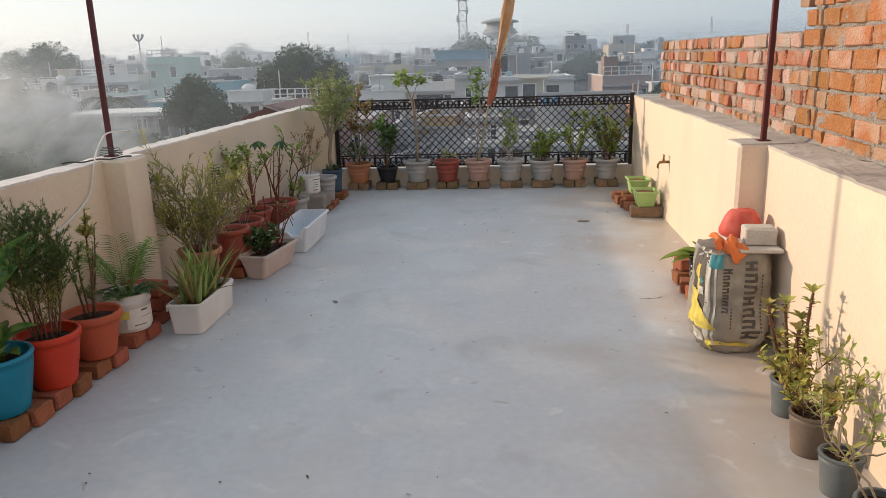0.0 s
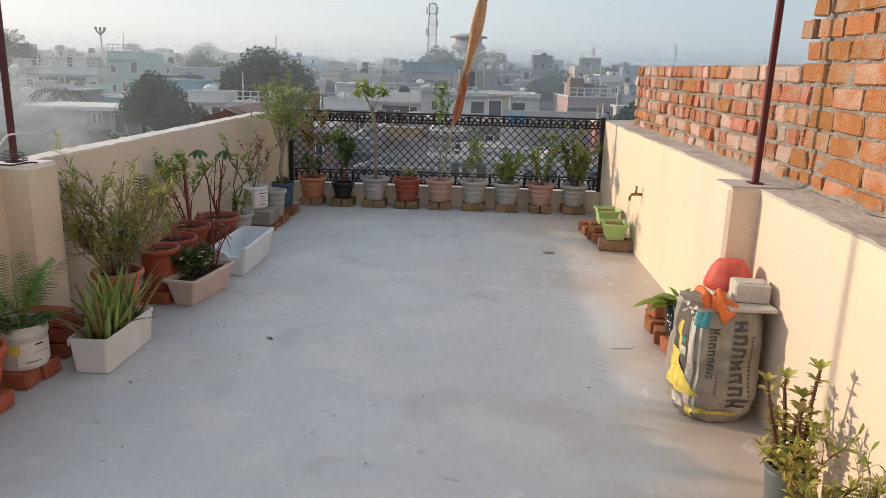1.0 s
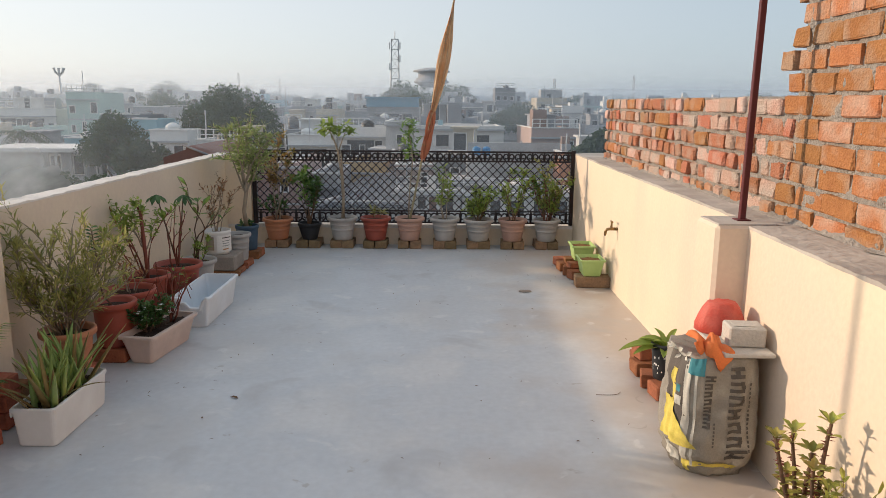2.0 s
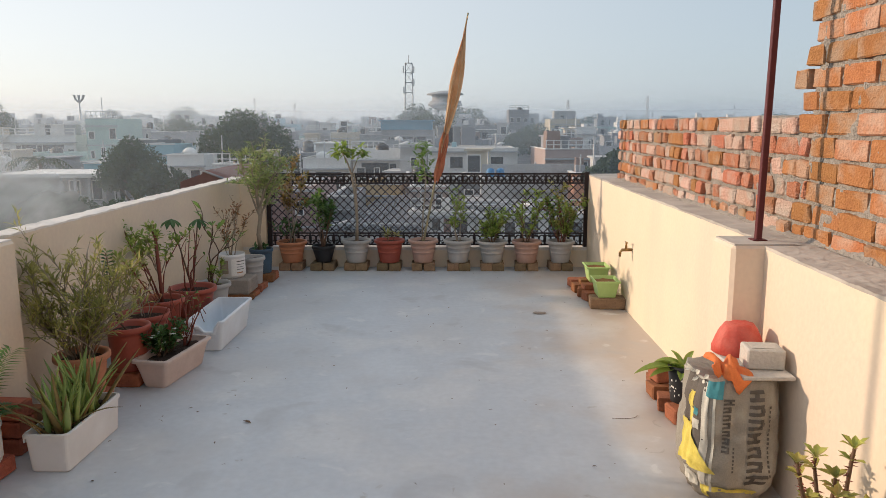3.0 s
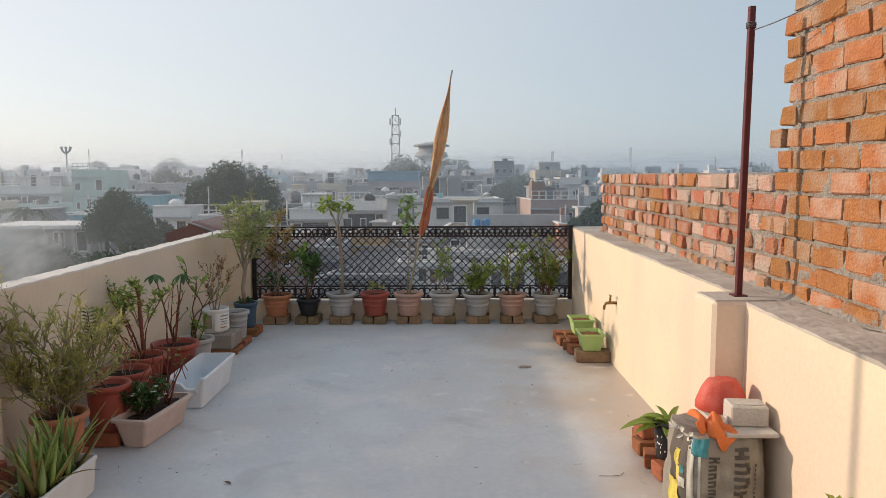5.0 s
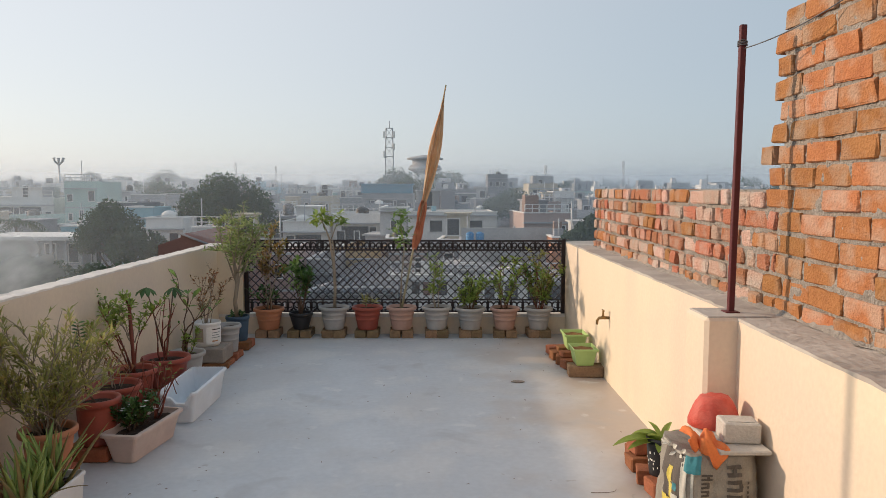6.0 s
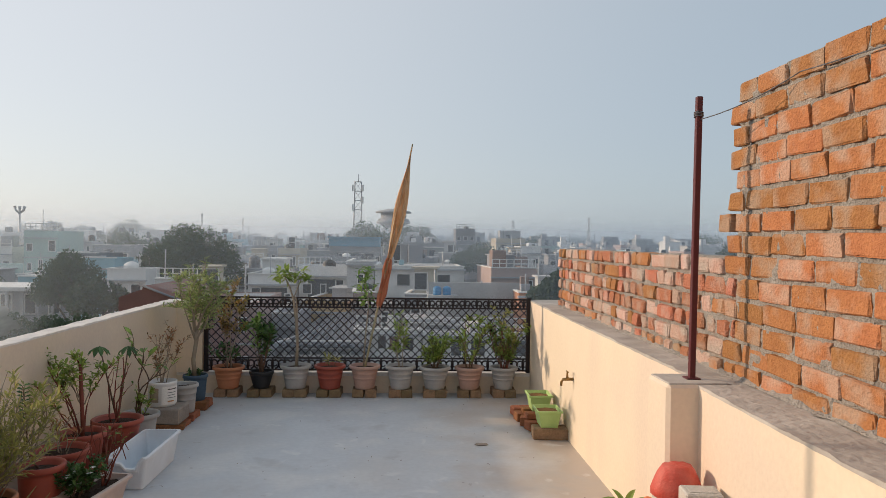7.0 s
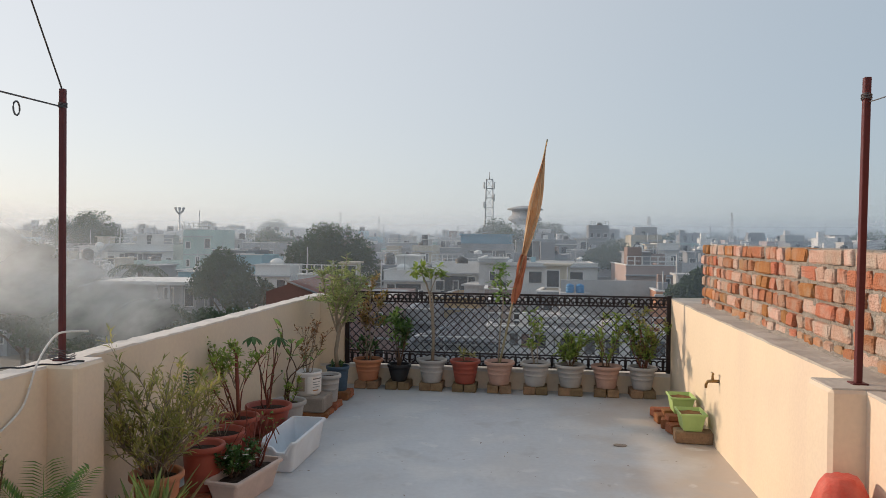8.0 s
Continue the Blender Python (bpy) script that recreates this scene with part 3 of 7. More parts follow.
for k in range(60):
    a = k * 0.42
    r = 0.03 + 0.018 * math.sin(k * 0.9)
    pts.append((-1.875 + r * math.cos(a) * 1.4, 4.0 + r * math.sin(a), TOPZ + 0.014 + 0.05 * k / 60 + 0.006 * math.sin(k * 1.7)))
tube(bm, pts, 0.0022, 5)
solid("wire_coil", bm, M["wire"], "tangled thin wire wound round the post foot", "wire")
bm = bmesh.new()
tube(bm, [(-1.99 + 0.02 * k, 3.72 + 0.022 * k, TOPZ + 0.012 + 0.004 * math.sin(k * 1.3)) for k in range(13)], 0.004, 5)
solid("black_cable", bm, M["pot_black"], "thin black cable lying on the coping", "cable")


# ---------------------------------------------------------------- iron railing
fence = thing("railing", (0, FY, 0.0), "black wrought iron railing with diamond lattice and scroll bands", "railing", kind="structure")
F0, F1, ZB, ZT = -1.60, 1.585, 0.215, 0.945
zb1, zt0 = 0.333, 0.852
for nm, z, hh in (("rail", ZT - 0.018, 0.018), ("rail", zt0 - 0.016, 0.016), ("rail", zb1, 0.014), ("rail", ZB, 0.016)):
    bm = bmesh.new()
    box(bm, (F0, -0.012, z), (F1, 0.012, z + hh), bevel=0.002)
    part(nm, bm, M["iron_black"], fence)
for x in (F0, F1):
    bm = bmesh.new()
    box(bm, (x - 0.022, -0.02, 0.202), (x + 0.022, 0.02, ZT + 0.012), bevel=0.003)
    part("post", bm, M["iron_black"], fence)
za, zc = zb1 + 0.014, zt0 - 0.016
H = zc - za
pitch = 0.0835
bar = 0.0046
x = F0 - H
while x < F1:
    for sgn in (1, -1):
        a = [x, za] if sgn > 0 else [x, zc]
        b = [x + H, zc] if sgn > 0 else [x + H, za]
        s = (b[1] - a[1]) / (b[0] - a[0])
        if a[0] < F0:
            a = [F0, a[1] + s * (F0 - a[0])]
        if b[0] > F1:
            b = [F1, b[1] - s * (b[0] - F1)]
        if b[0] - a[0] < 0.02:
            continue
        bm = bmesh.new()
        n = Vector((-(b[1] - a[1]), 0, b[0] - a[0])).normalized() * bar
        d = Vector((0, 0.005, 0))
        o = Vector((0, 0.004 * sgn, 0))
        q = [Vector((a[0], 0, a[1])), Vector((b[0], 0, b[1]))]
        vs = [bm.verts.new(p + o + k * n + e * d) for p in q for k, e in ((-1, -1), (1, -1), (1, 1), (-1, 1))]
        for i in range(4):
            bm.faces.new((vs[i], vs[(i + 1) % 4], vs[4 + (i + 1) % 4], vs[4 + i]))
        bm.faces.new(vs[:4][::-1])
        bm.faces.new(vs[4:])
        part("lattice_bar", bm, M["iron_black"], fence)
    x += pitch


def scroll_mesh(hh):
    """Two mirrored curls springing from one foot, for one stretch of band."""
    bm = bmesh.new()
    for s in (1, -1):
        pts = []
        for k in range(19):
            f = k / 18
            a = math.pi * (1.5 - 2.35 * f)
            r = hh * (0.46 - 0.26 * f)
            pts.append((s * (0.026 - r * math.cos(a) * 0.85), 0.0, hh * 0.5 + r * math.sin(a)))
        tube(bm, pts, [0.0098 - 0.0002 * k for k in range(19)], 6)
    tube(bm, [(0, 0, -0.002), (0, 0, hh * 0.3), (0, 0, hh * 0.62), (0, 0, hh + 0.002)], [0.010, 0.015, 0.016, 0.008], 6)
    me = bpy.data.meshes.new("scroll")
    bm.to_mesh(me)
    bm.free()
    me.materials.append(M["iron_black"])
    return me


for z0, z1 in ((zt0, ZT - 0.018), (ZB + 0.016, zb1)):
    me = scroll_mesh(z1 - z0)
    n = 27
    for i in range(n):
        ob = part_mesh("scroll", me, None, fence)
        ob.location = (F0 + 0.05 + (F1 - F0 - 0.1) * i / (n - 1), 0, z0)


# ---------------------------------------------------------------- pots along the railing
def potted(x, y, z, label, group="potted plants", rz=0):
    return thing("potted_plant", pose(x, y, z, 0, 0, rz), label, "plant", group)


BH = 0.076
PY = 8.0
row = ((-1.347, "pot_terra", 0.152, 0.21, 0.30), (-1.032, "pot_black", 0.118, 0.165, 0.26), (-0.705, "pot_grey", 0.15, 0.225, 0.26), (-0.376, "pot_red", 0.152, 0.225, 0.245),
       (-0.04, "pot_tan", 0.15, 0.225, 0.235), (0.308, "pot_grey", 0.148, 0.225, 0.24), (0.642, "pot_grey", 0.152, 0.215, 0.245), (0.981, "pot_tan", 0.147, 0.215, 0.25), (1.316, "pot_grey", 0.14, 0.215, 0.245))
labels = ("terracotta plastic pot with a thin reddish-leaved shrub", "black plastic pot with a compact leafy shrub", "grey plastic pot with a slender bare-stemmed young tree",
          "brick-red plastic pot with a tiny sprouting plant", "dusty tan pot with a thin young tree and flag pole", "grey plastic pot with a sparse upright plant",
          "grey plastic pot with a low bushy plant", "dusty tan plastic pot with a leafy green plant", "broken-rimmed grey plastic pot with a yellowing shrub")
rail_pots = []
for (px, pm, pr, ph, bw), lab in zip(row, labels):
    dark = "brick_moss"
    for s in (-1, 1):
        loose_brick(px + s * 0.060, PY + 0.005, 0.0, 90, dark, "brown weathered brick under a pot by the railing")
    p = potted(px, PY, BH, lab, "pots along the railing", rz=random.uniform(0, 360))
    zs = pot_parts(p, pr, pr * 0.63, ph, pm, grooves=pm != "pot_black", rim=0.02 if pm != "pot_black" else 0.008)
    p["zs"] = zs
    rail_pots.append(p)


def unturn(p):
    """Sets a pot straight, so that its plant leans as given."""
    p.matrix_world = Matrix.Translation(p.matrix_world.translation)
    return p


R = [unturn(p) for p in rail_pots]
shrub(R[0], 1, 0.17, 3, 0.80, 0.14, 0.007, (0.055, 0.020), 170, 0.62, 0.10, 7, 0.26, "stem_pale", "leaf_red", (0.05, 0), lift=0.08)
shrub(R[0], 21, 0.17, 5, 0.28, 0.5, 0.004, (0.06, 0.022), 30, 0.4, 0.2, 2, 0.4, "stem", "leaf_dark")
shrub(R[1], 2, 0.13, 4, 0.52, 0.22, 0.007, (0.080, 0.028), 44, 0.38, 0.12, 2, 0.3, "stem", "leaf_dark", tidy=0.7)
shrub(R[1], 22, 0.13, 4, 0.52, 0.24, 0.004, (0.080, 0.028), 44, 0.5, 0.14, 2, 0.3, "stem", "leaf_mid", tidy=0.7)
bm = bmesh.new()
tube(bm, [(0, 0, 0.18), (0.01, 0, 0.4), (-0.005, 0.01, 0.65), (-0.03, 0, 0.86), (-0.07, 0, 0.98), (-0.12, 0.01, 1.08)], [0.013, 0.012, 0.011, 0.010, 0.008, 0.005], 8)
tube(bm, [(0.012, 0.02, 0.18), (0.016, 0.02, 0.45), (0.0, 0.015, 0.8), (-0.01, 0, 0.88)], [0.009, 0.008, 0.007, 0.006], 7)
tube(bm, [(-0.03, 0, 0.86), (0.01, 0, 0.97), (0.045, 0, 1.06)], [0.006, 0.005, 0.004], 6)
part("stem", bm, M["stem_pale"], R[2])
rng = random.Random(4)
lv = []
for c, n in (((-0.14, 0.01, 1.09), 60), ((0.045, 0, 1.07), 44)):
    for _ in range(n):
        d = rnd_dir(rng, 0.5)
        d.z -= 0.35
        lv.append((Vector(c) + rnd_dir(rng) * 0.06, d, Vector((0, 0, 1)) + rnd_dir(rng) * 0.3, rng.uniform(0.06, 0.11), rng.uniform(0.026, 0.036)))
part_mesh("foliage", leaf_mesh("foliage", lv), M["leaf_light"], R[2])
shrub(R[3], 5, 0.18, 3, 0.13, 0.5, 0.004, (0.09, 0.016), 14, 0.5, 0.12, 1, 0.3, "stem", "leaf_olive")
bm = bmesh.new()
tube(bm, [(-0.015, 0.03, 0.18), (0.0, 0.03, 0.5), (0.03, 0.03, 0.8), (0.0, 0.03, 1.0), (-0.01, 0.03, 1.12)], [0.007, 0.0065, 0.006, 0.005, 0.004], 6)
part("stem", bm, M["stem_pale"], R[4])
lv = []
for _ in range(130):
    z = rng.uniform(0.80, 1.17)
    lv.append((Vector((rng.gauss(0.0, 0.045), 0.03 + rng.gauss(0, 0.04), z)), rnd_dir(rng, 0.5), Vector((0, 0, 1)) + rnd_dir(rng) * 0.4, rng.uniform(0.05, 0.09), 0.026))
part_mesh("foliage", leaf_mesh("foliage", lv), M["leaf_mid"], R[4])
shrub(R[5], 7, 0.18, 3, 0.62, 0.10, 0.005, (0.065, 0.022), 64, 0.35, 0.12, 5, 0.28, "stem_pale", "leaf_light", (-0.05, 0))
shrub(R[6], 8, 0.17, 7, 0.34, 0.44, 0.005, (0.062, 0.022), 76, 0.30, 0.14, 4, 0.4, "stem", "leaf_light")
shrub(R[7], 9, 0.17, 4, 0.48, 0.16, 0.006, (0.075, 0.026), 50, 0.2, 0.13, 4, 0.3, "stem", "leaf_light", (0.05, 0))
shrub(R[7], 29, 0.17, 2, 0.62, 0.12, 0.004, (0.06, 0.022), 40, 0.75, 0.13, 2, 0.2, "stem", "leaf_light", (0.0, 0))
shrub(R[8], 10, 0.16, 6, 0.52, 0.26, 0.005, (0.05, 0.020), 44, 0.25, 0.16, 5, 0.35, "stem_red", "leaf_mid")
shrub(R[8], 30, 0.16, 6, 0.58, 0.26, 0.004, (0.048, 0.021), 70, 0.30, 0.16, 4, 0.3, "stem", "leaf_olive")
shrub(R[8], 31, 0.16, 6, 0.50, 0.26, 0.004, (0.048, 0.021), 80, 0.25, 0.16, 4, 0.3, "stem", "leaf_light")

# flag on a bamboo pole, stuck in a pot
fl = thing("flag", (-0.045, PY - 0.03, 0.24), "faded saffron cloth flag drooping from a bamboo pole", "flag")
tip = Vector((0.44, 0, 2.21))
bm = bmesh.new()
tube(bm, [tip * (i / 14) for i in range(15)], [0.011 - 0.0003 * i + (0.0015 if i % 3 == 0 else 0) for i in range(15)], 8)
part("pole", bm, M["bamboo"], fl)


def cloth(name, f0, f1, width, material, seed, fold=5.0):
    """A strip of cloth wrapped round and hanging off the pole, gathered in folds."""
    rng = random.Random(seed)
    bm = bmesh.new()
    nu, nv = 44, 15
    ph = [rng.uniform(0, 6) for _ in range(6)]
    g = []
    for i in range(nu + 1):
        u = i / nu
        f = f1 + (f0 - f1) * u
        c = tip * f
        w = width(u)
        r = []
        for j in range(nv + 1):
            v = j / nv - 0.35
            a = v * fold * 2 + ph[0] + u * 2.2
            off = 0.022 * math.sin(a) + 0.012 * math.sin(2.3 * a + ph[1])
            xx = w * v + 0.008 * math.sin(9 * u + ph[2] + 4 * v)
            ragged = (rng.uniform(-0.02, 0.03) if i == nu else 0)
            r.append(bm.verts.new(c + Vector((xx, -0.012 - abs(off) * (0.6 + w * 3), -0.10 * max(0, v) * w / 0.16 - ragged))))
        g.append(r)
    for a, b in zip(g, g[1:]):
        for j in range(nv):
            f = bm.faces.new((a[j], a[j + 1], b[j + 1], b[j]))
            f.smooth = True
    return part(name, bm, M[material], fl)


cloth("cloth", 0.44, 0.985, lambda u: 0.018 + 0.115 * math.sin(math.pi * min(1, u * 0.98)) ** 1.5 * (0.40 + 0.75 * u), "saffron", 3)
cloth("hem", 0.42, 0.93, lambda u: 0.012 + 0.045 * math.sin(math.pi * u), "cloth_pale", 9, 3.0)
cloth("cloth_end", 0.29, 0.50, lambda u: 0.045 + 0.05 * math.sin(math.pi * min(1, u * 1.05)) * (1 - 0.4 * u), "rust_cloth", 5, 4.0).name = "cloth_end"


# ---------------------------------------------------------------- pots along the left parapet
def pair(x, y, gap=0.06, kind="brick_loose", out=0.0):
    loose_brick(x - 0.115, y - gap, 0, 0, kind, "chipped red brick under a flower pot")
    loose_brick(x - 0.115 + out, y + gap, 0, 0, kind, "chipped red brick under a flower pot")


def blade(p0, way, length, width, thick, bend=0.25, n=7, twist=0.0):
    """A fleshy tapering leaf that bends over."""
    bm = bmesh.new()
    d = Vector(way).normalized()
    p = Vector(p0)
    side0 = d.cross(Vector((0, 0, 1)))
    if side0.length < 0.05:
        side0 = Vector((1, 0, 0))
    side0.normalize()
    rings = []
    out = Vector((d.x, d.y, 0))
    for i in range(n + 1):
        f = i / n
        w = width * (0.75 + 0.5 * f if f < 0.3 else 0.9 * (1 - ((f - 0.3) / 0.7) ** 1.7) + 0.02)
        up = side0.cross(d).normalized()
        rings.append([bm.verts.new(p + side0 * w * a + up * (thick * (1 - 0.7 * f) * b)) for a, b in ((-0.5, 0.35), (0, 0.0), (0.5, 0.35), (0.3, -0.45), (-0.3, -0.45))])
        d = (d + out * bend / n * (0.4 + 1.6 * f) - Vector((0, 0, bend / n * f))).normalized()
        p = p + d * length / n
    for a, b in zip(rings, rings[1:]):
        for k in range(5):
            f = bm.faces.new((a[k], a[(k + 1) % 5], b[(k + 1) % 5], b[k]))
            f.smooth = True
    bm.faces.new(rings[0][::-1])
    bm.faces.new(rings[-1])
    return bm


def broad_leaf(p0, way, length, width, bend=0.5, n=8, cup=0.25):
    """A broad thin leaf with a midrib fold."""
    bm = bmesh.new()
    d = Vector(way).normalized()
    side = d.cross(Vector((0, 0, 1))).normalized()
    p = Vector(p0)
    rows = []
    out = Vector((d.x, d.y, 0)).normalized() if Vector((d.x, d.y, 0)).length > 0.01 else Vector((1, 0, 0))
    for i in range(n + 1):
        f = i / n
        w = width * max(0.04, math.sin(math.pi * min(1, 0.12 + f * 0.88)) ** 0.8) if f > 0.12 else width * 0.06
        up = side.cross(d).normalized()
        rows.append([bm.verts.new(p + side * w * a / 2 + up * (abs(a) * w * cup)) for a in (-1, -0.5, 0, 0.5, 1)])
        d = (d + out * bend / n - Vector((0, 0, bend * 1.2 / n))).normalized()
        p = p + d * length / n
    for a, b in zip(rows, rows[1:]):
        for k in range(4):
            bm.faces.new((a[k], a[k + 1], b[k + 1], b[k])).smooth = True
    return bm


lrng = random.Random(31)

# spare bricks at the near end
pair(-1.60, 2.34)

# turquoise pot with a dumb cane
pair(-1.59, 2.64, out=0.02)
P = potted(-1.70, 2.64, BH, "turquoise ribbed plastic pot with a broad variegated-leaved plant", "pots on bricks by the parapet")
zs = pot_parts(P, 0.142, 0.096, 0.245, "pot_blue", seg=56, rim=0.006, grooves=False, ribs=1, rim_h=0.02, soil=0.05)
bm = bmesh.new()
tube(bm, [(0.02, 0, zs), (0.03, 0.01, zs + 0.12), (0.015, 0.02, zs + 0.28)], [0.018, 0.016, 0.012], 8)
part("stem", bm, M["leaf_mid"], P)
for a, el, ln, w, z in ((0.5, 1.3, 0.17, 0.11, 0.06), (2.2, 0.4, 0.20, 0.10, 0.10), (3.9, 0.6, 0.22, 0.11, 0.14), (5.3, 0.7, 0.18, 0.10, 0.05), (1.3, 1.6, 0.34, 0.15, 0.24), (2.9, 1.3, 0.30, 0.15, 0.26),
                        (4.6, 1.0, 0.28, 0.15, 0.25), (0.1, 3.2, 0.34, 0.10, 0.28), (5.9, 0.9, 0.14, 0.08, 0.02)):
    bm = broad_leaf((0.018, 0.012, zs + z), (math.cos(a), math.sin(a), el), ln, w)
    part("leaf", bm, M["leaf_varieg"], P)

# orange-red pot with a feathery conifer shrub
pair(-1.575, 2.90, out=0.02)
P = potted(-1.645, 2.90, BH, "bright orange-red plastic pot with a feathery conifer shrub", "pots on bricks by the parapet")
zs = pot_parts(P, 0.132, 0.088, 0.238, "pot_orange", rim=0.007, grooves=False, rim_h=0.03, soil=0.045)
rng = random.Random(51)
bm = bmesh.new()
fresh, brown = [], []
for k in range(13):
    a = k * 2.4
    s = 0.10 + 0.22 * rng.random()
    hh = (0.56, 0.40, 0.50, 0.34, 0.54, 0.44, 0.30)[k % 7]
    pts = grow(rng, (0.04 * math.cos(a), 0.04 * math.sin(a), zs), (math.cos(a) * s, math.sin(a) * s, 1), hh, 9, 0.08, 0.05)
    tube(bm, pts, [0.0048 - 0.0004 * i for i in range(10)], 6)
    for _ in range(38):
        f = rng.uniform(2.2, 9.0) if rng.random() < 0.35 else rng.uniform(5.2, 9.0)
        i = min(8, int(f))
        p = pts[i].lerp(pts[i + 1], f - i)
        tw = grow(rng, p, rnd_dir(rng, 0.5) * 0.85 + Vector((0, 0, 0.9)), rng.uniform(0.06, 0.13), 5, 0.14, 0.03)
        tube(bm, tw, [0.0016, 0.0014, 0.0012, 0.001, 0.0008, 0.0006], 4)
        for _ in range(44):
            j = rng.randint(0, 4)
            q = tw[j].lerp(tw[j + 1], rng.random())
            way = (tw[j + 1] - tw[j]).normalized() + rnd_dir(rng) * 0.8
            (brown if (f < 5.4 and rng.random() < 0.7) or rng.random() < 0.12 else fresh).append((q, way, rnd_dir(rng), rng.uniform(0.012, 0.024), 0.0032))
part("stem", bm, M["stem"], P)
part_mesh("foliage", leaf_mesh("foliage", fresh), M["leaf_dark"], P)
part_mesh("dry_foliage", leaf_mesh("dry_foliage", brown), M["leaf_olive"], P, "browning inner needles")

# clay pot with a tall thin plant
pair(-1.565, 3.21, out=0.02)
P = potted(-1.635, 3.21, BH, "matte clay-coloured pot with tall thin leafy stems", "pots on bricks by the parapet")
zs = pot_parts(P, 0.136, 0.086, 0.215, "pot_clay", rim=0.01, grooves=False, rim_h=0.035, soil=0.04)
shrub(P, 53, zs, 4, 0.44, 0.10, 0.006, (0.036, 0.010), 110, 0.35, 0.08, 4, 0.16, "stem", "leaf_sage", lift=0.10, tidy=0.8)
shrub(P, 54, zs, 1, 0.68, 0.03, 0.007, (0.038, 0.011), 150, 0.5, 0.05, 5, 0.10, "stem", "leaf_olive", lift=0.08, tidy=0.8)

# paint bucket with a fern palm
pair(-1.575, 3.57, out=0.02)
P = potted(-1.655, 3.57, BH, "white paint bucket reused as a pot with a young fern palm", "pots on bricks by the parapet")
bm = bmesh.new()
lathe(bm, [(0.098, 0), (0.101, 0.004), (0.106, 0.145), (0.113, 0.150), (0.113, 0.158), (0.108, 0.16), (0.110, 0.186), (0.114, 0.19), (0.114, 0.196), (0.106, 0.196), (0.104, 0.15)], 36)
b = part("bucket", bm, M["plastic_white"], P)


def wrap(bm, r, a0, a1, z0, z1, n=10, mi=0):
    """A label curved round a bucket."""
    ring = [[bm.verts.new((r * math.cos(a0 + (a1 - a0) * i / n), r * math.sin(a0 + (a1 - a0) * i / n), z)) for z in (z0, z1)] for i in range(n + 1)]
    for p, q in zip(ring, ring[1:]):
        f = bm.faces.new((p[0], q[0], q[1], p[1]))
        f.material_index = mi
        f.smooth = True


for mn, r, a0, a1, z0, z1 in (("label", 0.1072, -1.2, 0.5, 0.02, 0.125), ("yellow", 0.1082, -1.5, -1.05, 0.075, 0.12), ("bag_ink", 0.1086, -0.50, -0.15, 0.108, 0.116), ("pot_slate", 0.1086, -0.9, -0.3, 0.035, 0.04), ("pot_grey", 0.1086, -0.5, 0.1, 0.075, 0.079)):
    bm = bmesh.new()
    wrap(bm, r, a0, a1, z0, z1)
    part("label", bm, M[mn], b)
bm = bmesh.new()
lathe(bm, [(0.001, 0.15), (0.06, 0.158), (0.104, 0.152), (0.104, 0.148), (0.001, 0.146)], 20)
part("soil", bm, M["soil"], P)


def fronds(parent, z0, n, length, leaflet, mat_, seed, el=0.9, droop=0.22, gap=12):
    rng = random.Random(seed)
    bm = bmesh.new()
    lv = []
    for k in range(n):
        a = k * 2.4 + rng.uniform(-0.3, 0.3)
        d = Vector((math.cos(a), math.sin(a), el * rng.uniform(0.6, 1.3))).normalized()
        p = Vector((0.01 * math.cos(a), 0.01 * math.sin(a), z0))
        pts = [p.copy()]
        for s in range(gap):
            d = (d - Vector((0, 0, droop * (0.3 + s / gap)) ) * 0.5).normalized()
            p = p + d * length / gap
            pts.append(p.copy())
            if s > 2:
                sd = d.cross(Vector((0, 0, 1))).normalized()
                for q in (-1, 1):
                    lv.append((p.copy(), sd * q + d * 0.45 + Vector((0, 0, 0.12)), Vector((0, 0, 1)), leaflet * (1.1 - 0.6 * abs(s / gap - 0.5)), leaflet * 0.13))
                    lv.append((p - d * length / gap / 2, sd * q + d * 0.45 + Vector((0, 0, 0.1)), Vector((0, 0, 1)), leaflet * (1.1 - 0.6 * abs(s / gap - 0.5)), leaflet * 0.13))
        tube(bm, pts, [0.004 * (1 - 0.06 * i) for i in range(len(pts))], 5)
    part("frond_stem", bm, M["leaf_mid"], parent)
    part_mesh("foliage", leaf_mesh("foliage", lv), M[mat_], parent)


fronds(P, 0.15, 6, 0.33, 0.105, "leaf_mid", 8, el=2.6, droop=0.16)
fronds(P, 0.15, 5, 0.16, 0.075, "leaf_dark", 18, el=0.9, droop=0.2)

# stacked bricks beside the pillar
for k in range(3):
    loose_brick(-1.715, 3.86, k * 0.078, 0, "brick_loose", "dark red brick in a small stack")
    if k < 2:
        loose_brick(-1.715, 3.975, k * 0.078, 0, "brick_loose", "dark red brick in a small stack")


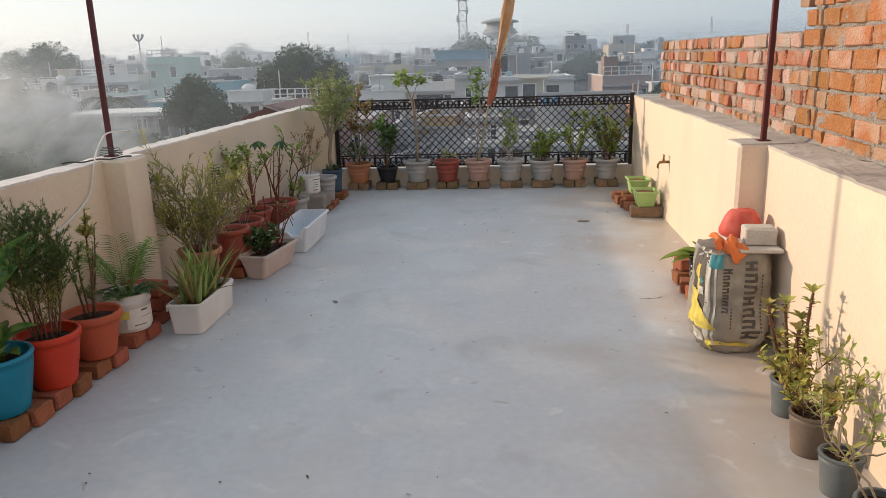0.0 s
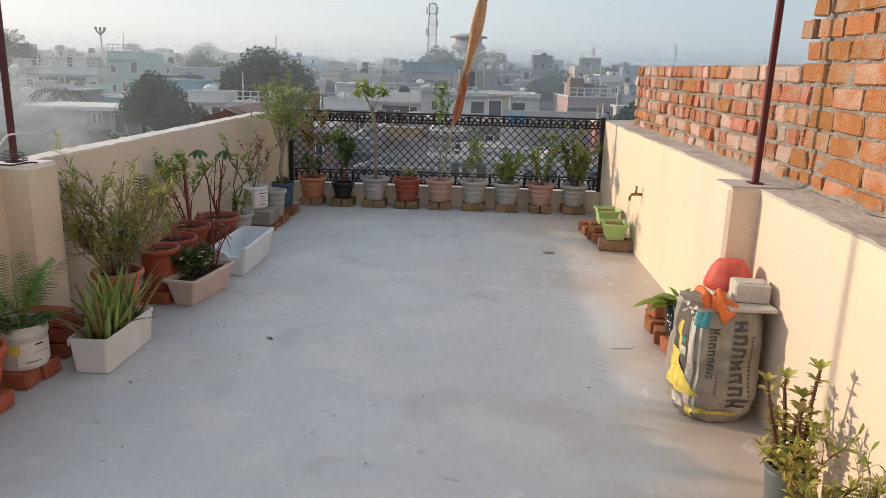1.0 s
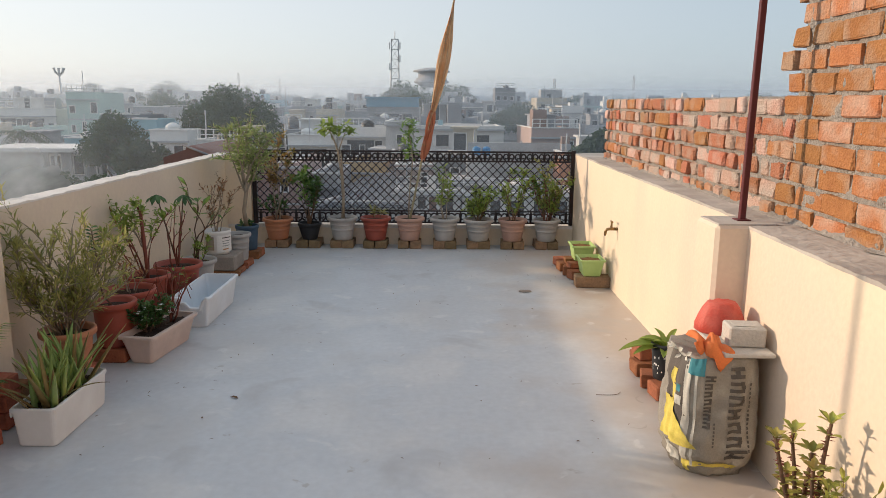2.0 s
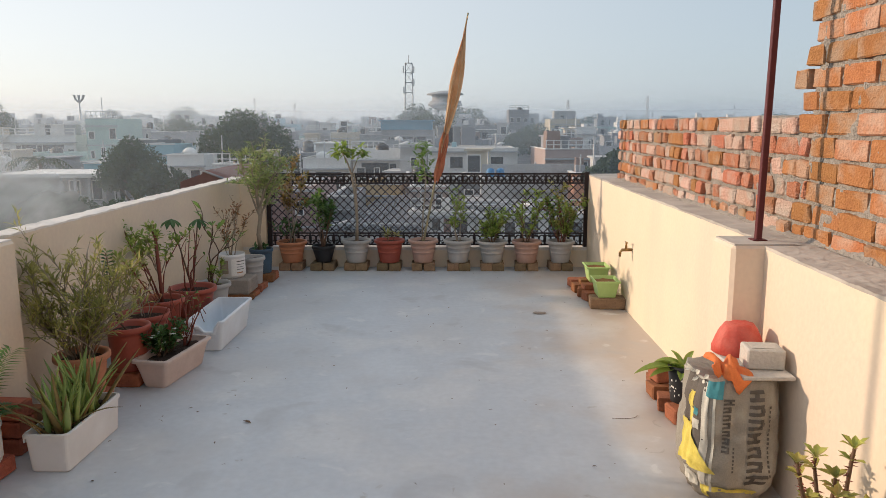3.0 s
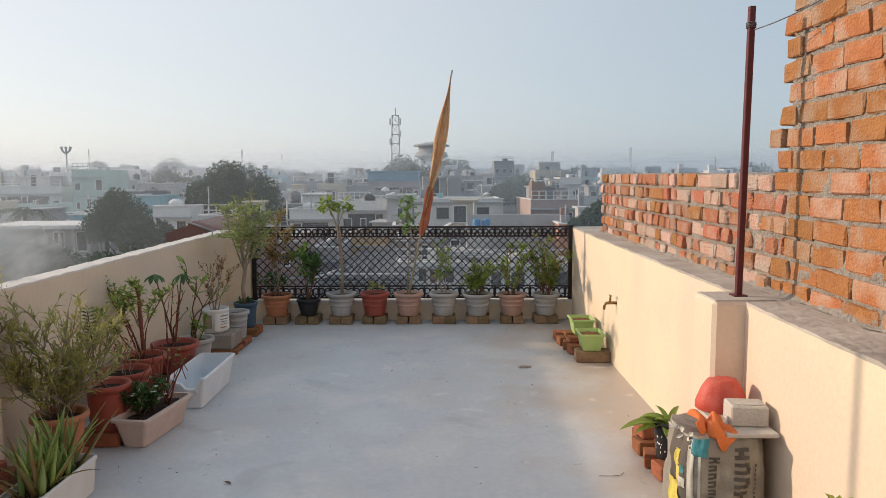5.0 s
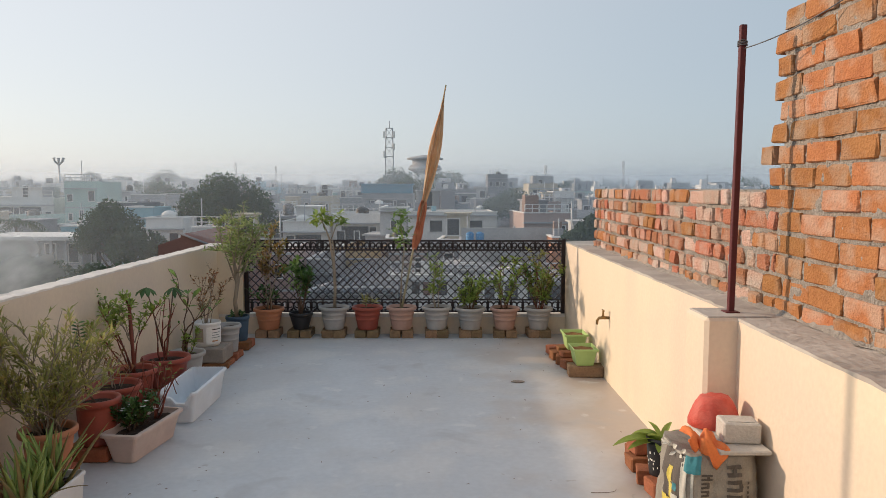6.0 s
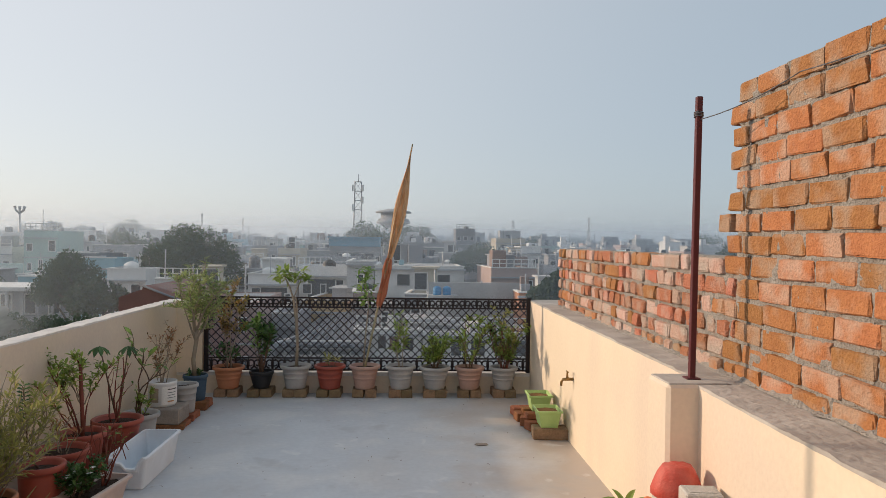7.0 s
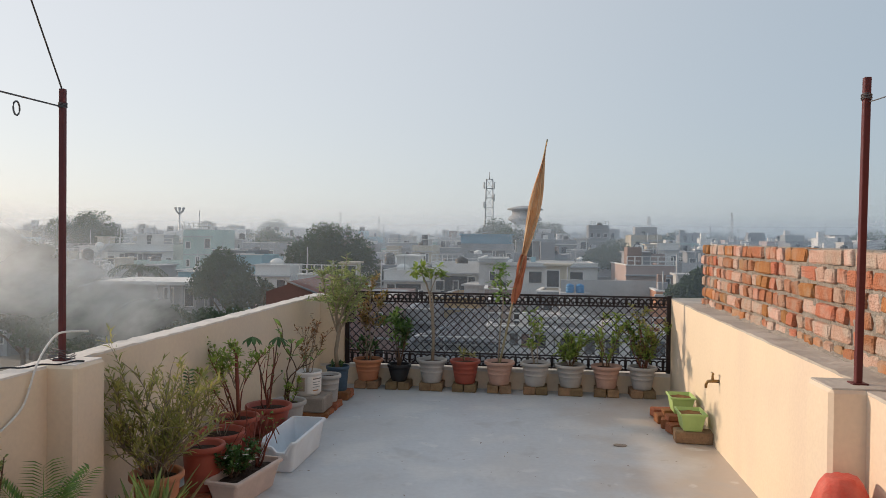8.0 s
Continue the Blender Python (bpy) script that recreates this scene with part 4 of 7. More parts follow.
def trough(name, x0, x1, y0, y1, h, taper, mat_, label, lip=0.012, notch=False, foot=False, wall=0.006):
    """A tapered rectangular planter with a rolled lip, open at the top."""
    t = thing(name, ((x0 + x1) / 2, (y0 + y1) / 2, 0), label, "planter", "planter boxes")
    w, l = (x1 - x0) / 2, (y1 - y0) / 2
    bm = bmesh.new()

    def loop(hw, hl, z, r=0.02, n=4):
        out = []
        for cx, cy, a0 in ((1, 1, 0), (-1, 1, 90), (-1, -1, 180), (1, -1, 270)):
            for k in range(n + 1):
                a = radians(a0 + 90 * k / n)
                out.append((cx * (hw - r) + r * math.cos(a), cy * (hl - r) + r * math.sin(a), z))
            if a0 == 180:
                out += [((hw - r) * f, -hl, z) for f in (-0.75, -0.55, -0.35, 0.0, 0.35, 0.55, 0.75)]
        return out

    bw, bl = w - taper, l - taper
    levels = [loop(bw - 0.006, bl - 0.006, 0), loop(bw, bl, 0.006), loop(bw + (w - bw) * 0.55, bl + (l - bl) * 0.55, h * 0.55), loop(w, l, h - 0.02), loop(w + lip, l + lip, h - 0.018, 0.025),
              loop(w + lip, l + lip, h - 0.004, 0.025), loop(w + lip - 0.004, l + lip - 0.004, h, 0.025), loop(w - wall, l - wall, h), loop(w - wall - 0.002, l - wall - 0.002, h - 0.02),
              loop(bw - wall + 0.004, bl - wall + 0.004, 0.03)]
    rings = [[bm.verts.new(p) for p in lv_] for lv_ in levels]
    if notch:
        for ring in rings[3:9]:
            for v in ring:
                if v.co.y < -l * 0.5 and -w * 0.5 < v.co.x < w * 0.75:
                    v.co.z -= 0.065 if abs(v.co.x - w * 0.15) < w * 0.42 else 0.03
    n = len(rings[0])
    for a, b in zip(rings, rings[1:]):
        for i in range(n):
            bm.faces.new((a[i], a[(i + 1) % n], b[(i + 1) % n], b[i])).smooth = False
    bm.faces.new(rings[0][::-1])
    bm.faces.new(rings[-1])
    part("body", bm, M[mat_], t)
    return t


def soil_box(t, hw, hl, z):
    bm = bmesh.new()
    nx, ny = 6, 14
    rng = random.Random(3)
    g = [[bm.verts.new((-hw + 2 * hw * i / nx, -hl + 2 * hl * j / ny, z + rng.uniform(-0.006, 0.008))) for j in range(ny + 1)] for i in range(nx + 1)]
    for a, b in zip(g, g[1:]):
        for j in range(ny):
            bm.faces.new((a[j], b[j], b[j + 1], a[j + 1]))
    part("soil", bm, M["soil"], t)


# white trough with aloe
T = trough("planter", -1.490, -1.308, 3.645, 4.122, 0.172, 0.010, "plastic_white", "white plastic trough planted with aloe", lip=0.006)
soil_box(T, 0.080, 0.215, 0.140)
bm = bmesh.new()
box(bm, (-0.105, -0.222, 0.125), (-0.097, -0.13, 0.162), bevel=0.002)
part("hook", bm, M["plastic_white"], T)
for k in range(64):
    a = lrng.uniform(0, 2 * math.pi)
    px, py = lrng.uniform(-0.05, 0.05), lrng.uniform(-0.17, 0.17)
    tilt = lrng.uniform(0.12, 0.75)
    bm = blade((px, py, 0.13), (math.cos(a) * tilt + px * 3, math.sin(a) * tilt + py * 1.2, 1), lrng.uniform(0.19, 0.34), lrng.uniform(0.024, 0.034), 0.014, lrng.uniform(0.05, 0.45))
    part("leaf", bm, M["leaf_aloe"] if lrng.random() < 0.8 else M["leaf_aloe_dry"], T)
for a in (3.3, 2.8, 0.2, 4.4):
    bm = blade((0.02 * math.cos(a), -0.12 + 0.1 * math.sin(a), 0.14), (math.cos(a), math.sin(a) * 0.4, 0.8), 0.26, 0.016, 0.008, 1.1)
    part("leaf", bm, M["leaf_aloe_dry"], T)

# beige trough with a flowering bush
T = trough("planter", -1.440, -1.250, 4.650, 5.15, 0.165, 0.032, "plastic_beige", "dusty pinkish-beige plastic trough with small bushes", lip=0.014)
T.matrix_world = pose(-1.335, 4.86, 0, 0, 0, -8)
soil_box(T, 0.074, 0.222, 0.135)
for sx, sy, sd, n in ((-0.02, -0.17, 61, 6), (0.0, -0.10, 62, 5)):
    bmx = thing("potted_plant", (-1.3535 + sx, 4.945 + sy, 0.135), "small dark green flowering bush growing in a trough", "plant", "plants in the troughs")
    shrub(bmx, sd, 0, n, 0.17, 0.5, 0.004, (0.035, 0.02), 60, 0.2, 0.15, 4, 0.45, "stem", "leaf_dark", base=0.02)
    rng = random.Random(sd)
    lv = []
    for _ in range(7):
        p = Vector((rng.uniform(-0.07, 0.07), rng.uniform(-0.07, 0.07), rng.uniform(0.06, 0.16)))
        for k in range(5):
            lv.append((p, Vector((math.cos(k * 1.256), math.sin(k * 1.256), 0.3)), Vector((0, 0, 1)), 0.014, 0.010))
    tagged(part_mesh("flowers", leaf_mesh("flowers", lv), M["label"], bmx), "small white flowers", kind="stuff")
bmx = thing("potted_plant", (-1.315, 4.99, 0.135), "thin reddish thorny stems looping over a trough", "plant", "plants in the troughs")
shrub(bmx, 64, 0, 3, 0.36, 0.12, 0.007, (0.03, 0.014), 10, 0.6, 0.13, 2, 0.4, "stem_red", "leaf_mid")
bm = bmesh.new()
for s in range(7):
    a = s * 0.9
    pts = [Vector((0, 0, 0.02))]
    for k in range(1, 15):
        f = k / 14
        pts.append(Vector((math.cos(a) * 0.15 * f + 0.03 * math.sin(f * 5 + s), math.sin(a) * 0.17 * f, 0.02 + 0.34 * math.sin(f * 2.5 + 0.1) * (0.7 + 0.09 * (s % 4)))))
    tube(bm, pts, 0.0026, 5)
part("runner", bm, M["stem_red"], bmx, "thin arching red stems")

# pale empty trough
T = trough("planter", -1.415, -1.185, 5.28, 5.93, 0.203, 0.026, "plastic_pale", "empty pale white plastic trough with a notched end", lip=0.012, notch=True)


def red_pot(x, y, r, h, label, mat_="pot_red", brick=True, z=BH, r0=0.7, **kw):
    if brick:
        loose_brick(x - 0.02, y - 0.06, 0, 0, "brick_loose", "dark red brick under a flower pot")
        loose_brick(x - 0.02, y + 0.06, 0, 0, "brick_loose", "dark red brick under a flower pot")
    P = potted(x, y, z if brick else 0.0, label, "pots by the left parapet".replace("left ", "cream "))
    zs = pot_parts(P, r, r * r0, h, mat_, grooves=False, rim=0.02, rim_h=0.032, soil=0.035, **kw)
    return P, zs


P, zs = red_pot(-1.60, 4.36, 0.135, 0.215, "terracotta pot with a wide bush of narrow olive leaves", "pot_terra")
shrub(P, 71, zs, 24, 0.62, 0.46, 0.0045, (0.066, 0.0125), 80, 0.22, 0.17, 4, 0.42, "stem_pale", "leaf_olive", lift=0.04, base=0.06, tidy=0.9)
shrub(P, 72, zs, 10, 0.48, 0.6, 0.004, (0.055, 0.010), 56, 0.2, 0.2, 4, 0.42, "stem_pale", "leaf_olive", lift=0.02, base=0.06, tidy=0.9)
P, zs = red_pot(-1.545, 4.76, 0.125, 0.25, "brick-red pot with a lone leafy stalk", "pot_red", r0=0.76)
bm = bmesh.new()
pts = [(0, 0, zs), (-0.04, -0.02, zs + 0.06), (-0.03, -0.08, zs + 0.16), (0.0, -0.14, zs + 0.28), (-0.005, -0.16, zs + 0.42), (-0.01, -0.165, zs + 0.47)]
tube(bm, pts, [0.005, 0.0045, 0.004, 0.0035, 0.003, 0.002], 6)
part("stem", bm, M["stem"], P)
lv = []
for k in range(11):
    p = Vector(pts[3]).lerp(Vector(pts[5]), k / 10)
    for s in (-1, 1):
        lv.append((p, Vector((s, 0.2, 0.35)), Vector((0, -0.6, 1)), 0.042, 0.014))
part_mesh("foliage", leaf_mesh("foliage", lv), M["leaf_dark"], P)
P, zs = red_pot(-1.625, 5.16, 0.16, 0.215, "brick-red pot with sparse drying twigs")
shrub(P, 73, zs, 5, 0.22, 0.8, 0.0035, (0.075, 0.012), 12, 0.5, 0.2, 2, 0.4, "stem_pale", "leaf_dry", base=0.06)
P, zs = red_pot(-1.67, 5.54, 0.15, 0.215, "brick-red pot with yellow-green leafy stems")
shrub(P, 74, zs, 6, 0.56, 0.16, 0.006, (0.05, 0.020), 52, 0.5, 0.12, 3, 0.2, "stem_red", "leaf_light", lift=0.06, base=0.06)
bm = bmesh.new()
tube(bm, [(0.02, -0.03, zs), (0.015, -0.035, zs + 0.2), (0.0, -0.03, zs + 0.46)], [0.012, 0.012, 0.011], 7)
part("stake", bm, M["stem_red"], P, "dark red-brown wooden stake")
shrub(P, 174, zs + 0.2, 5, 0.30, 0.32, 0.004, (0.045, 0.020), 40, 0.5, 0.14, 3, 0.35, "stem_pale", "leaf_light", (-0.15, -0.1), lift=0.04, base=0.03)
P, zs = red_pot(-1.60, 5.93, 0.168, 0.205, "brick-red pot with bare stems and broad drooping leaves")
shrub(P, 75, zs, 4, 0.52, 0.22, 0.007, (0.03, 0.014), 8, 0.5, 0.16, 2, 0.4, "stem_red", "leaf_mid", base=0.05)
bm = bmesh.new()
lv = []
rng = random.Random(6)
for ex, ey, ez in ((-0.10, -0.06, 0.70), (0.03, 0.10, 0.68)):
    tube(bm, [(0, 0, zs), (ex * 0.4, ey * 0.5, 0.40), (ex, ey, ez)], [0.007, 0.006, 0.004], 6)
    for k in range(9):
        a = k * 0.7 + ex * 10
        lv.append((Vector((ex, ey, ez)), Vector((math.cos(a), math.sin(a), -0.95 + 0.6 * rng.random())), Vector((0, 0, 1)), 0.098, 0.030))
part("branch", bm, M["stem"], P)
part_mesh("broad_leaves", leaf_mesh("broad_leaves", lv), M["leaf_dark"], P)
P, zs = red_pot(-1.595, 6.33, 0.143, 0.225, "grey plastic pot with thin branching stems", "pot_grey", brick=False)
shrub(P, 76, zs, 3, 0.58, 0.10, 0.007, (0.08, 0.026), 9, 0.7, 0.2, 2, 0.4, "stem", "leaf_mid")
shrub(P, 77, zs, 2, 0.24, 0.4, 0.004, (0.05, 0.018), 46, 0.1, 0.12, 2, 0.3, "stem", "leaf_light", (0.5, -0.3))

# concrete block on bricks with a labelled bucket of dry twigs
loose_brick(-1.50, 6.72, 0, 10, "brick_loose", "red brick under a concrete block", size=(0.23, 0.11, 0.045))
loose_brick(-1.50, 6.86, 0, -6, "brick_loose", "red brick under a concrete block", size=(0.23, 0.11, 0.045))
bm = bmesh.new()
box(bm, (-1.66, 6.66, 0.048), (-1.405, 6.93, 0.175), bevel=0.012)
solid("concrete_block", bm, M["block_brown"], "rough grey-brown concrete block resting on bricks", "block")
P = potted(-1.585, 6.80, 0.176, "white bucket with a paper label holding a dry brown plant", "pots by the cream parapet")
bm = bmesh.new()
lathe(bm, [(0.098, 0), (0.101, 0.004), (0.110, 0.17), (0.114, 0.175), (0.114, 0.195), (0.108, 0.195), (0.105, 0.15)], 32)
b = part("bucket", bm, M["plastic_white"], P)
for mn, r, a0, a1, z0, z1 in (("label", 0.1125, -1.3, 0.2, 0.02, 0.16), ("stem_pale", 0.1132, -2.2, -1.5, 0.04, 0.15), ("bag_ink", 0.1136, -0.9, -0.1, 0.135, 0.143), ("pot_slate", 0.1136, -0.9, -0.2, 0.11, 0.115), ("pot_slate", 0.1136, -0.9, -0.3, 0.09, 0.095), ("pot_slate", 0.1136, -0.9, -0.2, 0.07, 0.075), ("brick_new", 0.1136, -0.9, -0.4, 0.04, 0.05)):
    bm = bmesh.new()
    wrap(bm, r, a0, a1, z0, z1)
    part("label", bm, M[mn], b)
bm = bmesh.new()
lathe(bm, [(0.001, 0.16), (0.06, 0.168), (0.105, 0.162), (0.105, 0.158), (0.001, 0.156)], 20)
part("soil", bm, M["soil"], P)
shrub(P, 78, 0.16, 6, 0.50, 0.16, 0.0045, (0.045, 0.014), 44, 0.35, 0.16, 4, 0.35, "stem_pale", "leaf_dry", base=0.03)

# grey pot on bricks, then the blue pot with a small tree
loose_brick(-1.50, 7.0, 0, 5, "brick_loose", "red brick under a grey pot", size=(0.23, 0.11, 0.06))
loose_brick(-1.50, 7.12, 0, -4, "brick_loose", "red brick under a grey pot", size=(0.23, 0.11, 0.06))
P = potted(-1.49, 7.06, 0.062, "grey plastic pot with bare soil", "pots by the cream parapet")
zs = pot_parts(P, 0.118, 0.085, 0.235, "pot_grey", grooves=True, rim=0.016)
loose_brick(-1.50, 7.40, 0, 0, "brick_loose", "red brick under a blue pot")
loose_brick(-1.50, 7.52, 0, 0, "brick_loose", "red brick under a blue pot")
P = potted(-1.51, 7.46, BH, "faded blue pot with a small narrow-leaved tree", "pots by the cream parapet")
zs = pot_parts(P, 0.108, 0.085, 0.225, "pot_navy", grooves=False, rim=0.008)
bm = bmesh.new()
rng = random.Random(12)
tube(bm, [(0, 0, zs), (-0.02, 0, 0.35), (0.0, 0.01, 0.5), (0.01, 0, 0.62)], [0.022, 0.019, 0.018, 0.016], 10)
lv = []
for k in range(9):
    a = k * 2.4
    st = Vector((0.0, 0.0, rng.choice((0.44, 0.52, 0.60))))
    pts = grow(rng, st, (math.cos(a) * 0.55, math.sin(a) * 0.55, 1), rng.uniform(0.45, 0.70), 8, 0.13, 0.03)
    tube(bm, pts, [0.010 * (1 - 0.1 * i) for i in range(9)], 7)
    runs = [pts[3:]]
    for _ in range(7):
        i = rng.randint(3, 7)
        tw = grow(rng, pts[i], rnd_dir(rng, 0.7) + Vector((0, 0, 0.15)), 0.19, 4, 0.2, 0.03)
        tube(bm, tw, [0.004, 0.0035, 0.003, 0.0025, 0.002], 5)
        runs.append(tw)
    for r in runs:
        for _ in range(24):
            i = rng.randint(0, len(r) - 2)
            p = r[i].lerp(r[i + 1], rng.random())
            lv.append((p, rnd_dir(rng, 0.4) + Vector((0, 0, 0.25)), rnd_dir(rng), rng.uniform(0.04, 0.08), rng.uniform(0.009, 0.014)))
part("trunk", bm, M["stem_pale"], P)
part_mesh("crown", leaf_mesh("crown", lv), M["leaf_sage"], P)
shrub(P, 79, zs, 5, 0.08, 1.0, 0.003, (0.05, 0.02), 12, 0.2, 0.2, 1, 0.4, "stem", "leaf_dark", base=0.05)


# ---------------------------------------------------------------- along the right parapet
# brass tap on the wall
tp = thing("tap", (RX, 6.26, 0.495), "old brass water tap on the cream wall", "tap")
bm = bmesh.new()
tube(bm, [(0, 0, 0), (-0.05, 0, 0), (-0.075, 0, -0.002), (-0.088, 0, -0.02), (-0.09, 0, -0.05)], [0.012, 0.012, 0.012, 0.011, 0.009], 10)
lathe(bm, [(0.026, -0.001), (0.026, 0.004), (0.014, 0.006)], 16)
part("spout", bm, M["brass"], tp)
bm = bmesh.new()
tube(bm, [(-0.045, 0, 0.0), (-0.045, 0, 0.035), (-0.045, 0, 0.055)], [0.011, 0.008, 0.006], 8)
tube(bm, [(-0.045, -0.03, 0.056), (-0.045, 0.03, 0.056)], 0.006, 7)
part("handle", bm, M["brass"], tp)

# lime planters on loose bricks
loose_brick(1.47, 6.46, 0, 0, "brick_moss", "brown brick under a lime green planter", size=(0.27, 0.13, 0.088))
for x, y, z, r in ((1.44, 6.72, 0, 15), (1.42, 6.84, 0, -12), (1.40, 7.02, 0, 8), (1.45, 6.80, 0.076, 4), (1.45, 6.98, 0.076, 0), (1.40, 7.22, 0, 10)):
    loose_brick(x, y, z, r, "brick_loose", "loose red brick beside the lime planters", **({"size": (0.23, 0.11, 0.046)} if z else {}))


def lime(x, y, z, label):
    t = thing("planter", (x, y, z), label, "planter", "lime planters")
    bm = bmesh.new()
    lv_ = []
    for hw, hl, zz in ((0.062, 0.085, 0), (0.065, 0.088, 0.006), (0.085, 0.112, 0.118), (0.097, 0.124, 0.120), (0.097, 0.124, 0.134), (0.089, 0.116, 0.135), (0.082, 0.108, 0.11), (0.065, 0.09, 0.02)):
        lv_.append([bm.verts.new((a * hw, b * hl, zz)) for a, b in ((1, 1), (-1, 1), (-1, -1), (1, -1))])
    for a, b in zip(lv_, lv_[1:]):
        for i in range(4):
            bm.faces.new((a[i], a[(i + 1) % 4], b[(i + 1) % 4], b[i]))
    bm.faces.new(lv_[0][::-1])
    bm.faces.new(lv_[-1])
    part("body", bm, M["pot_green"], t)
    bm = bmesh.new()
    bmesh.ops.create_grid(bm, x_segments=6, y_segments=8, size=1, matrix=Matrix.Translation((0, 0, 0.108)) @ Matrix.Diagonal((0.081, 0.107, 1, 1)))
    rr = random.Random(2)
    for v in bm.verts:
        v.co.z += rr.uniform(-0.006, 0.008)
    part("soil", bm, M["leaf_dry"], t, "dry leaf litter and soil")


lime(1.458, 6.50, 0.090, "lime green plastic planter with dry soil on a brick")
lime(1.462, 6.90, 0.124, "lime green plastic planter with dry soil on stacked bricks")

# cement sack
BC = Vector((1.352, 3.588, 0.0))
SH = 0.490


def sack_point(a, v, off=0.0):
    """A place on the sack: angle round it, share of its height."""
    ca, sa = math.cos(a), math.sin(a)
    k = (abs(ca) ** 3 + abs(sa) ** 3) ** (-1 / 3)
    rx, ry = 0.170, 0.168
    prof = 0.76 + 0.26 * math.sin(min(1, v / 0.35) * math.pi / 2) - 0.05 * max(0, v - 0.35) - 0.30 * max(0, v - 0.62) + 0.03 * math.sin(v * 9)
    wr = 0.016 * noise.noise(Vector((ca * 2.2, sa * 2.2, v * 3.0))) + 0.009 * noise.noise(Vector((ca * 7, sa * 7, v * 9))) * (1.4 - v)
    wr += 0.006 * math.sin(v * 52 + 4 * ca + 2 * noise.noise(Vector((ca * 5, sa * 5, v * 6)))) * max(0, 0.36 - v) * 3 + 0.005 * noise.noise(Vector((ca * 3 + v * 5, sa * 9, v * 22))) + 0.003 * noise.noise(Vector((ca * 14, sa * 14, v * 4)))
    r = k * prof
    z = SH * v + (0.012 * noise.noise(Vector((ca * 4, sa * 4, 1.0))) if v > 0.95 else 0)
    return BC + Vector(((rx * r + wr + off) * ca, (ry * r + wr + off) * sa, max(0.0, z)))


sack = thing("cement_sack", (0, 0, 0), "worn grey woven cement sack with a torn open top", "sack")
sack.matrix_world = Matrix.Translation(BC)


def patch(name, a0, a1, v0, v1, material, off=0.0025, label="", n=22, m=18, skew=0.0, shape=None):
    bm = bmesh.new()
    g = []
    for i in range(n + 1):
        row_ = []
        for j in range(m + 1):
            u, w = i / n, j / m
            if shape:
                u, w = shape(u, w)
            row_.append(bm.verts.new(sack_point(a0 + (a1 - a0) * u + skew * w, v0 + (v1 - v0) * w, off) - BC))
        g.append(row_)
    for p, q in zip(g, g[1:]):
        for j in range(m):
            bm.faces.new((p[j], q[j], q[j + 1], p[j + 1])).smooth = True
    return part(name, bm, M[material], sack, label)


bm = bmesh.new()
N, V = 64, 30
g = [[bm.verts.new(sack_point(2 * math.pi * i / N, j / V) - BC) for i in range(N)] for j in range(V + 1)]
for p, q in zip(g, g[1:]):
    for i in range(N):
        bm.faces.new((p[i], p[(i + 1) % N], q[(i + 1) % N], q[i])).smooth = True
bm.faces.new(g[0][::-1])
top = bm.verts.new((0, 0, SH - 0.03))
for i in range(N):
    bm.faces.new((g[-1][i], g[-1][(i + 1) % N], top))
part("body", bm, M["bag"], sack)
D = math.pi / 180
patch("panel", 180 * D, 224 * D, 0.26, 0.985, "bag_dark", 0.003, "dark printed side panel")
patch("stripe", 221 * D, 229 * D, 0.14, 0.97, "pale_print", 0.0042)
patch("stripe", 233 * D, 236 * D, 0.10, 0.90, "pale_print", 0.0042)
patch("logo", 225 * D, 243 * D, 0.86, 0.985, "teal_print", 0.005, "faded teal printed patch")
patch("logo", 207 * D, 216 * D, 0.69, 0.75, "teal_print", 0.005)
patch("logo", 205 * D, 218 * D, 0.58, 0.66, "pale_print", 0.0055)
patch("flap", 180 * D, 240 * D, 0.26, 0.60, "yellow", 0.009, "yellow torn flap", shape=lambda u, w: (u * (0.35 + 0.65 * (1 - w)), w))
patch("band", 196 * D, 206 * D, 0.55, 0.86, "yellow", 0.004, shape=lambda u, w: (u + 0.3 * math.sin(w * 7), w))
patch("band", 220 * D, 292 * D, 0.10, 0.145, "yellow", 0.004, "yellow printed band", shape=lambda u, w: (u, w - 2.0 * (u - 0.4) ** 2))
patch("band", 222 * D, 230 * D, 0.02, 0.12, "yellow", 0.004)
patch("scrap", 184 * D, 216 * D, 0.10, 0.22, "pale_print", 0.004, "pale crumpled plastic")


# the printed word, as worn dark strokes set in pairs
for k in range(7):
    v0 = 0.17 + k * 0.112
    tall_ = k == 0
    for a0, a1, w0, w1 in ((274, 292 if not tall_ else 299, 0.004, 0.032), (274, 292 if not tall_ else 299, 0.062, 0.090)):
        patch("printed_bar", a0 * D, a1 * D, v0 + w0, v0 + w1, "bag_ink", 0.004, n=8, m=3)
    e0 = 288 if k % 3 else 281
    patch("printed_bar", e0 * D, (e0 + 5) * D, v0 + 0.032, v0 + 0.062, "bag_ink", 0.004, n=4, m=3)
for k in range(7):
    v0 = 0.43 + k * 0.064
    for w0, w1 in ((0.002, 0.018), (0.034, 0.050)):
        patch("printed_bar", 244 * D, (253 if k < 6 else 256) * D, v0 + w0, v0 + w1, "bag_ink", 0.004, n=6, m=2)
    patch("printed_bar", 250 * D, 253 * D, v0 + 0.018, v0 + 0.034, "bag_ink", 0.004, n=3, m=2)
for k in range(16):
    v0 = 0.24 + k * 0.036
    patch("text_line", 300 * D, 302 * D, v0, v0 + 0.022, "bag_ink", 0.004, n=2, m=2)
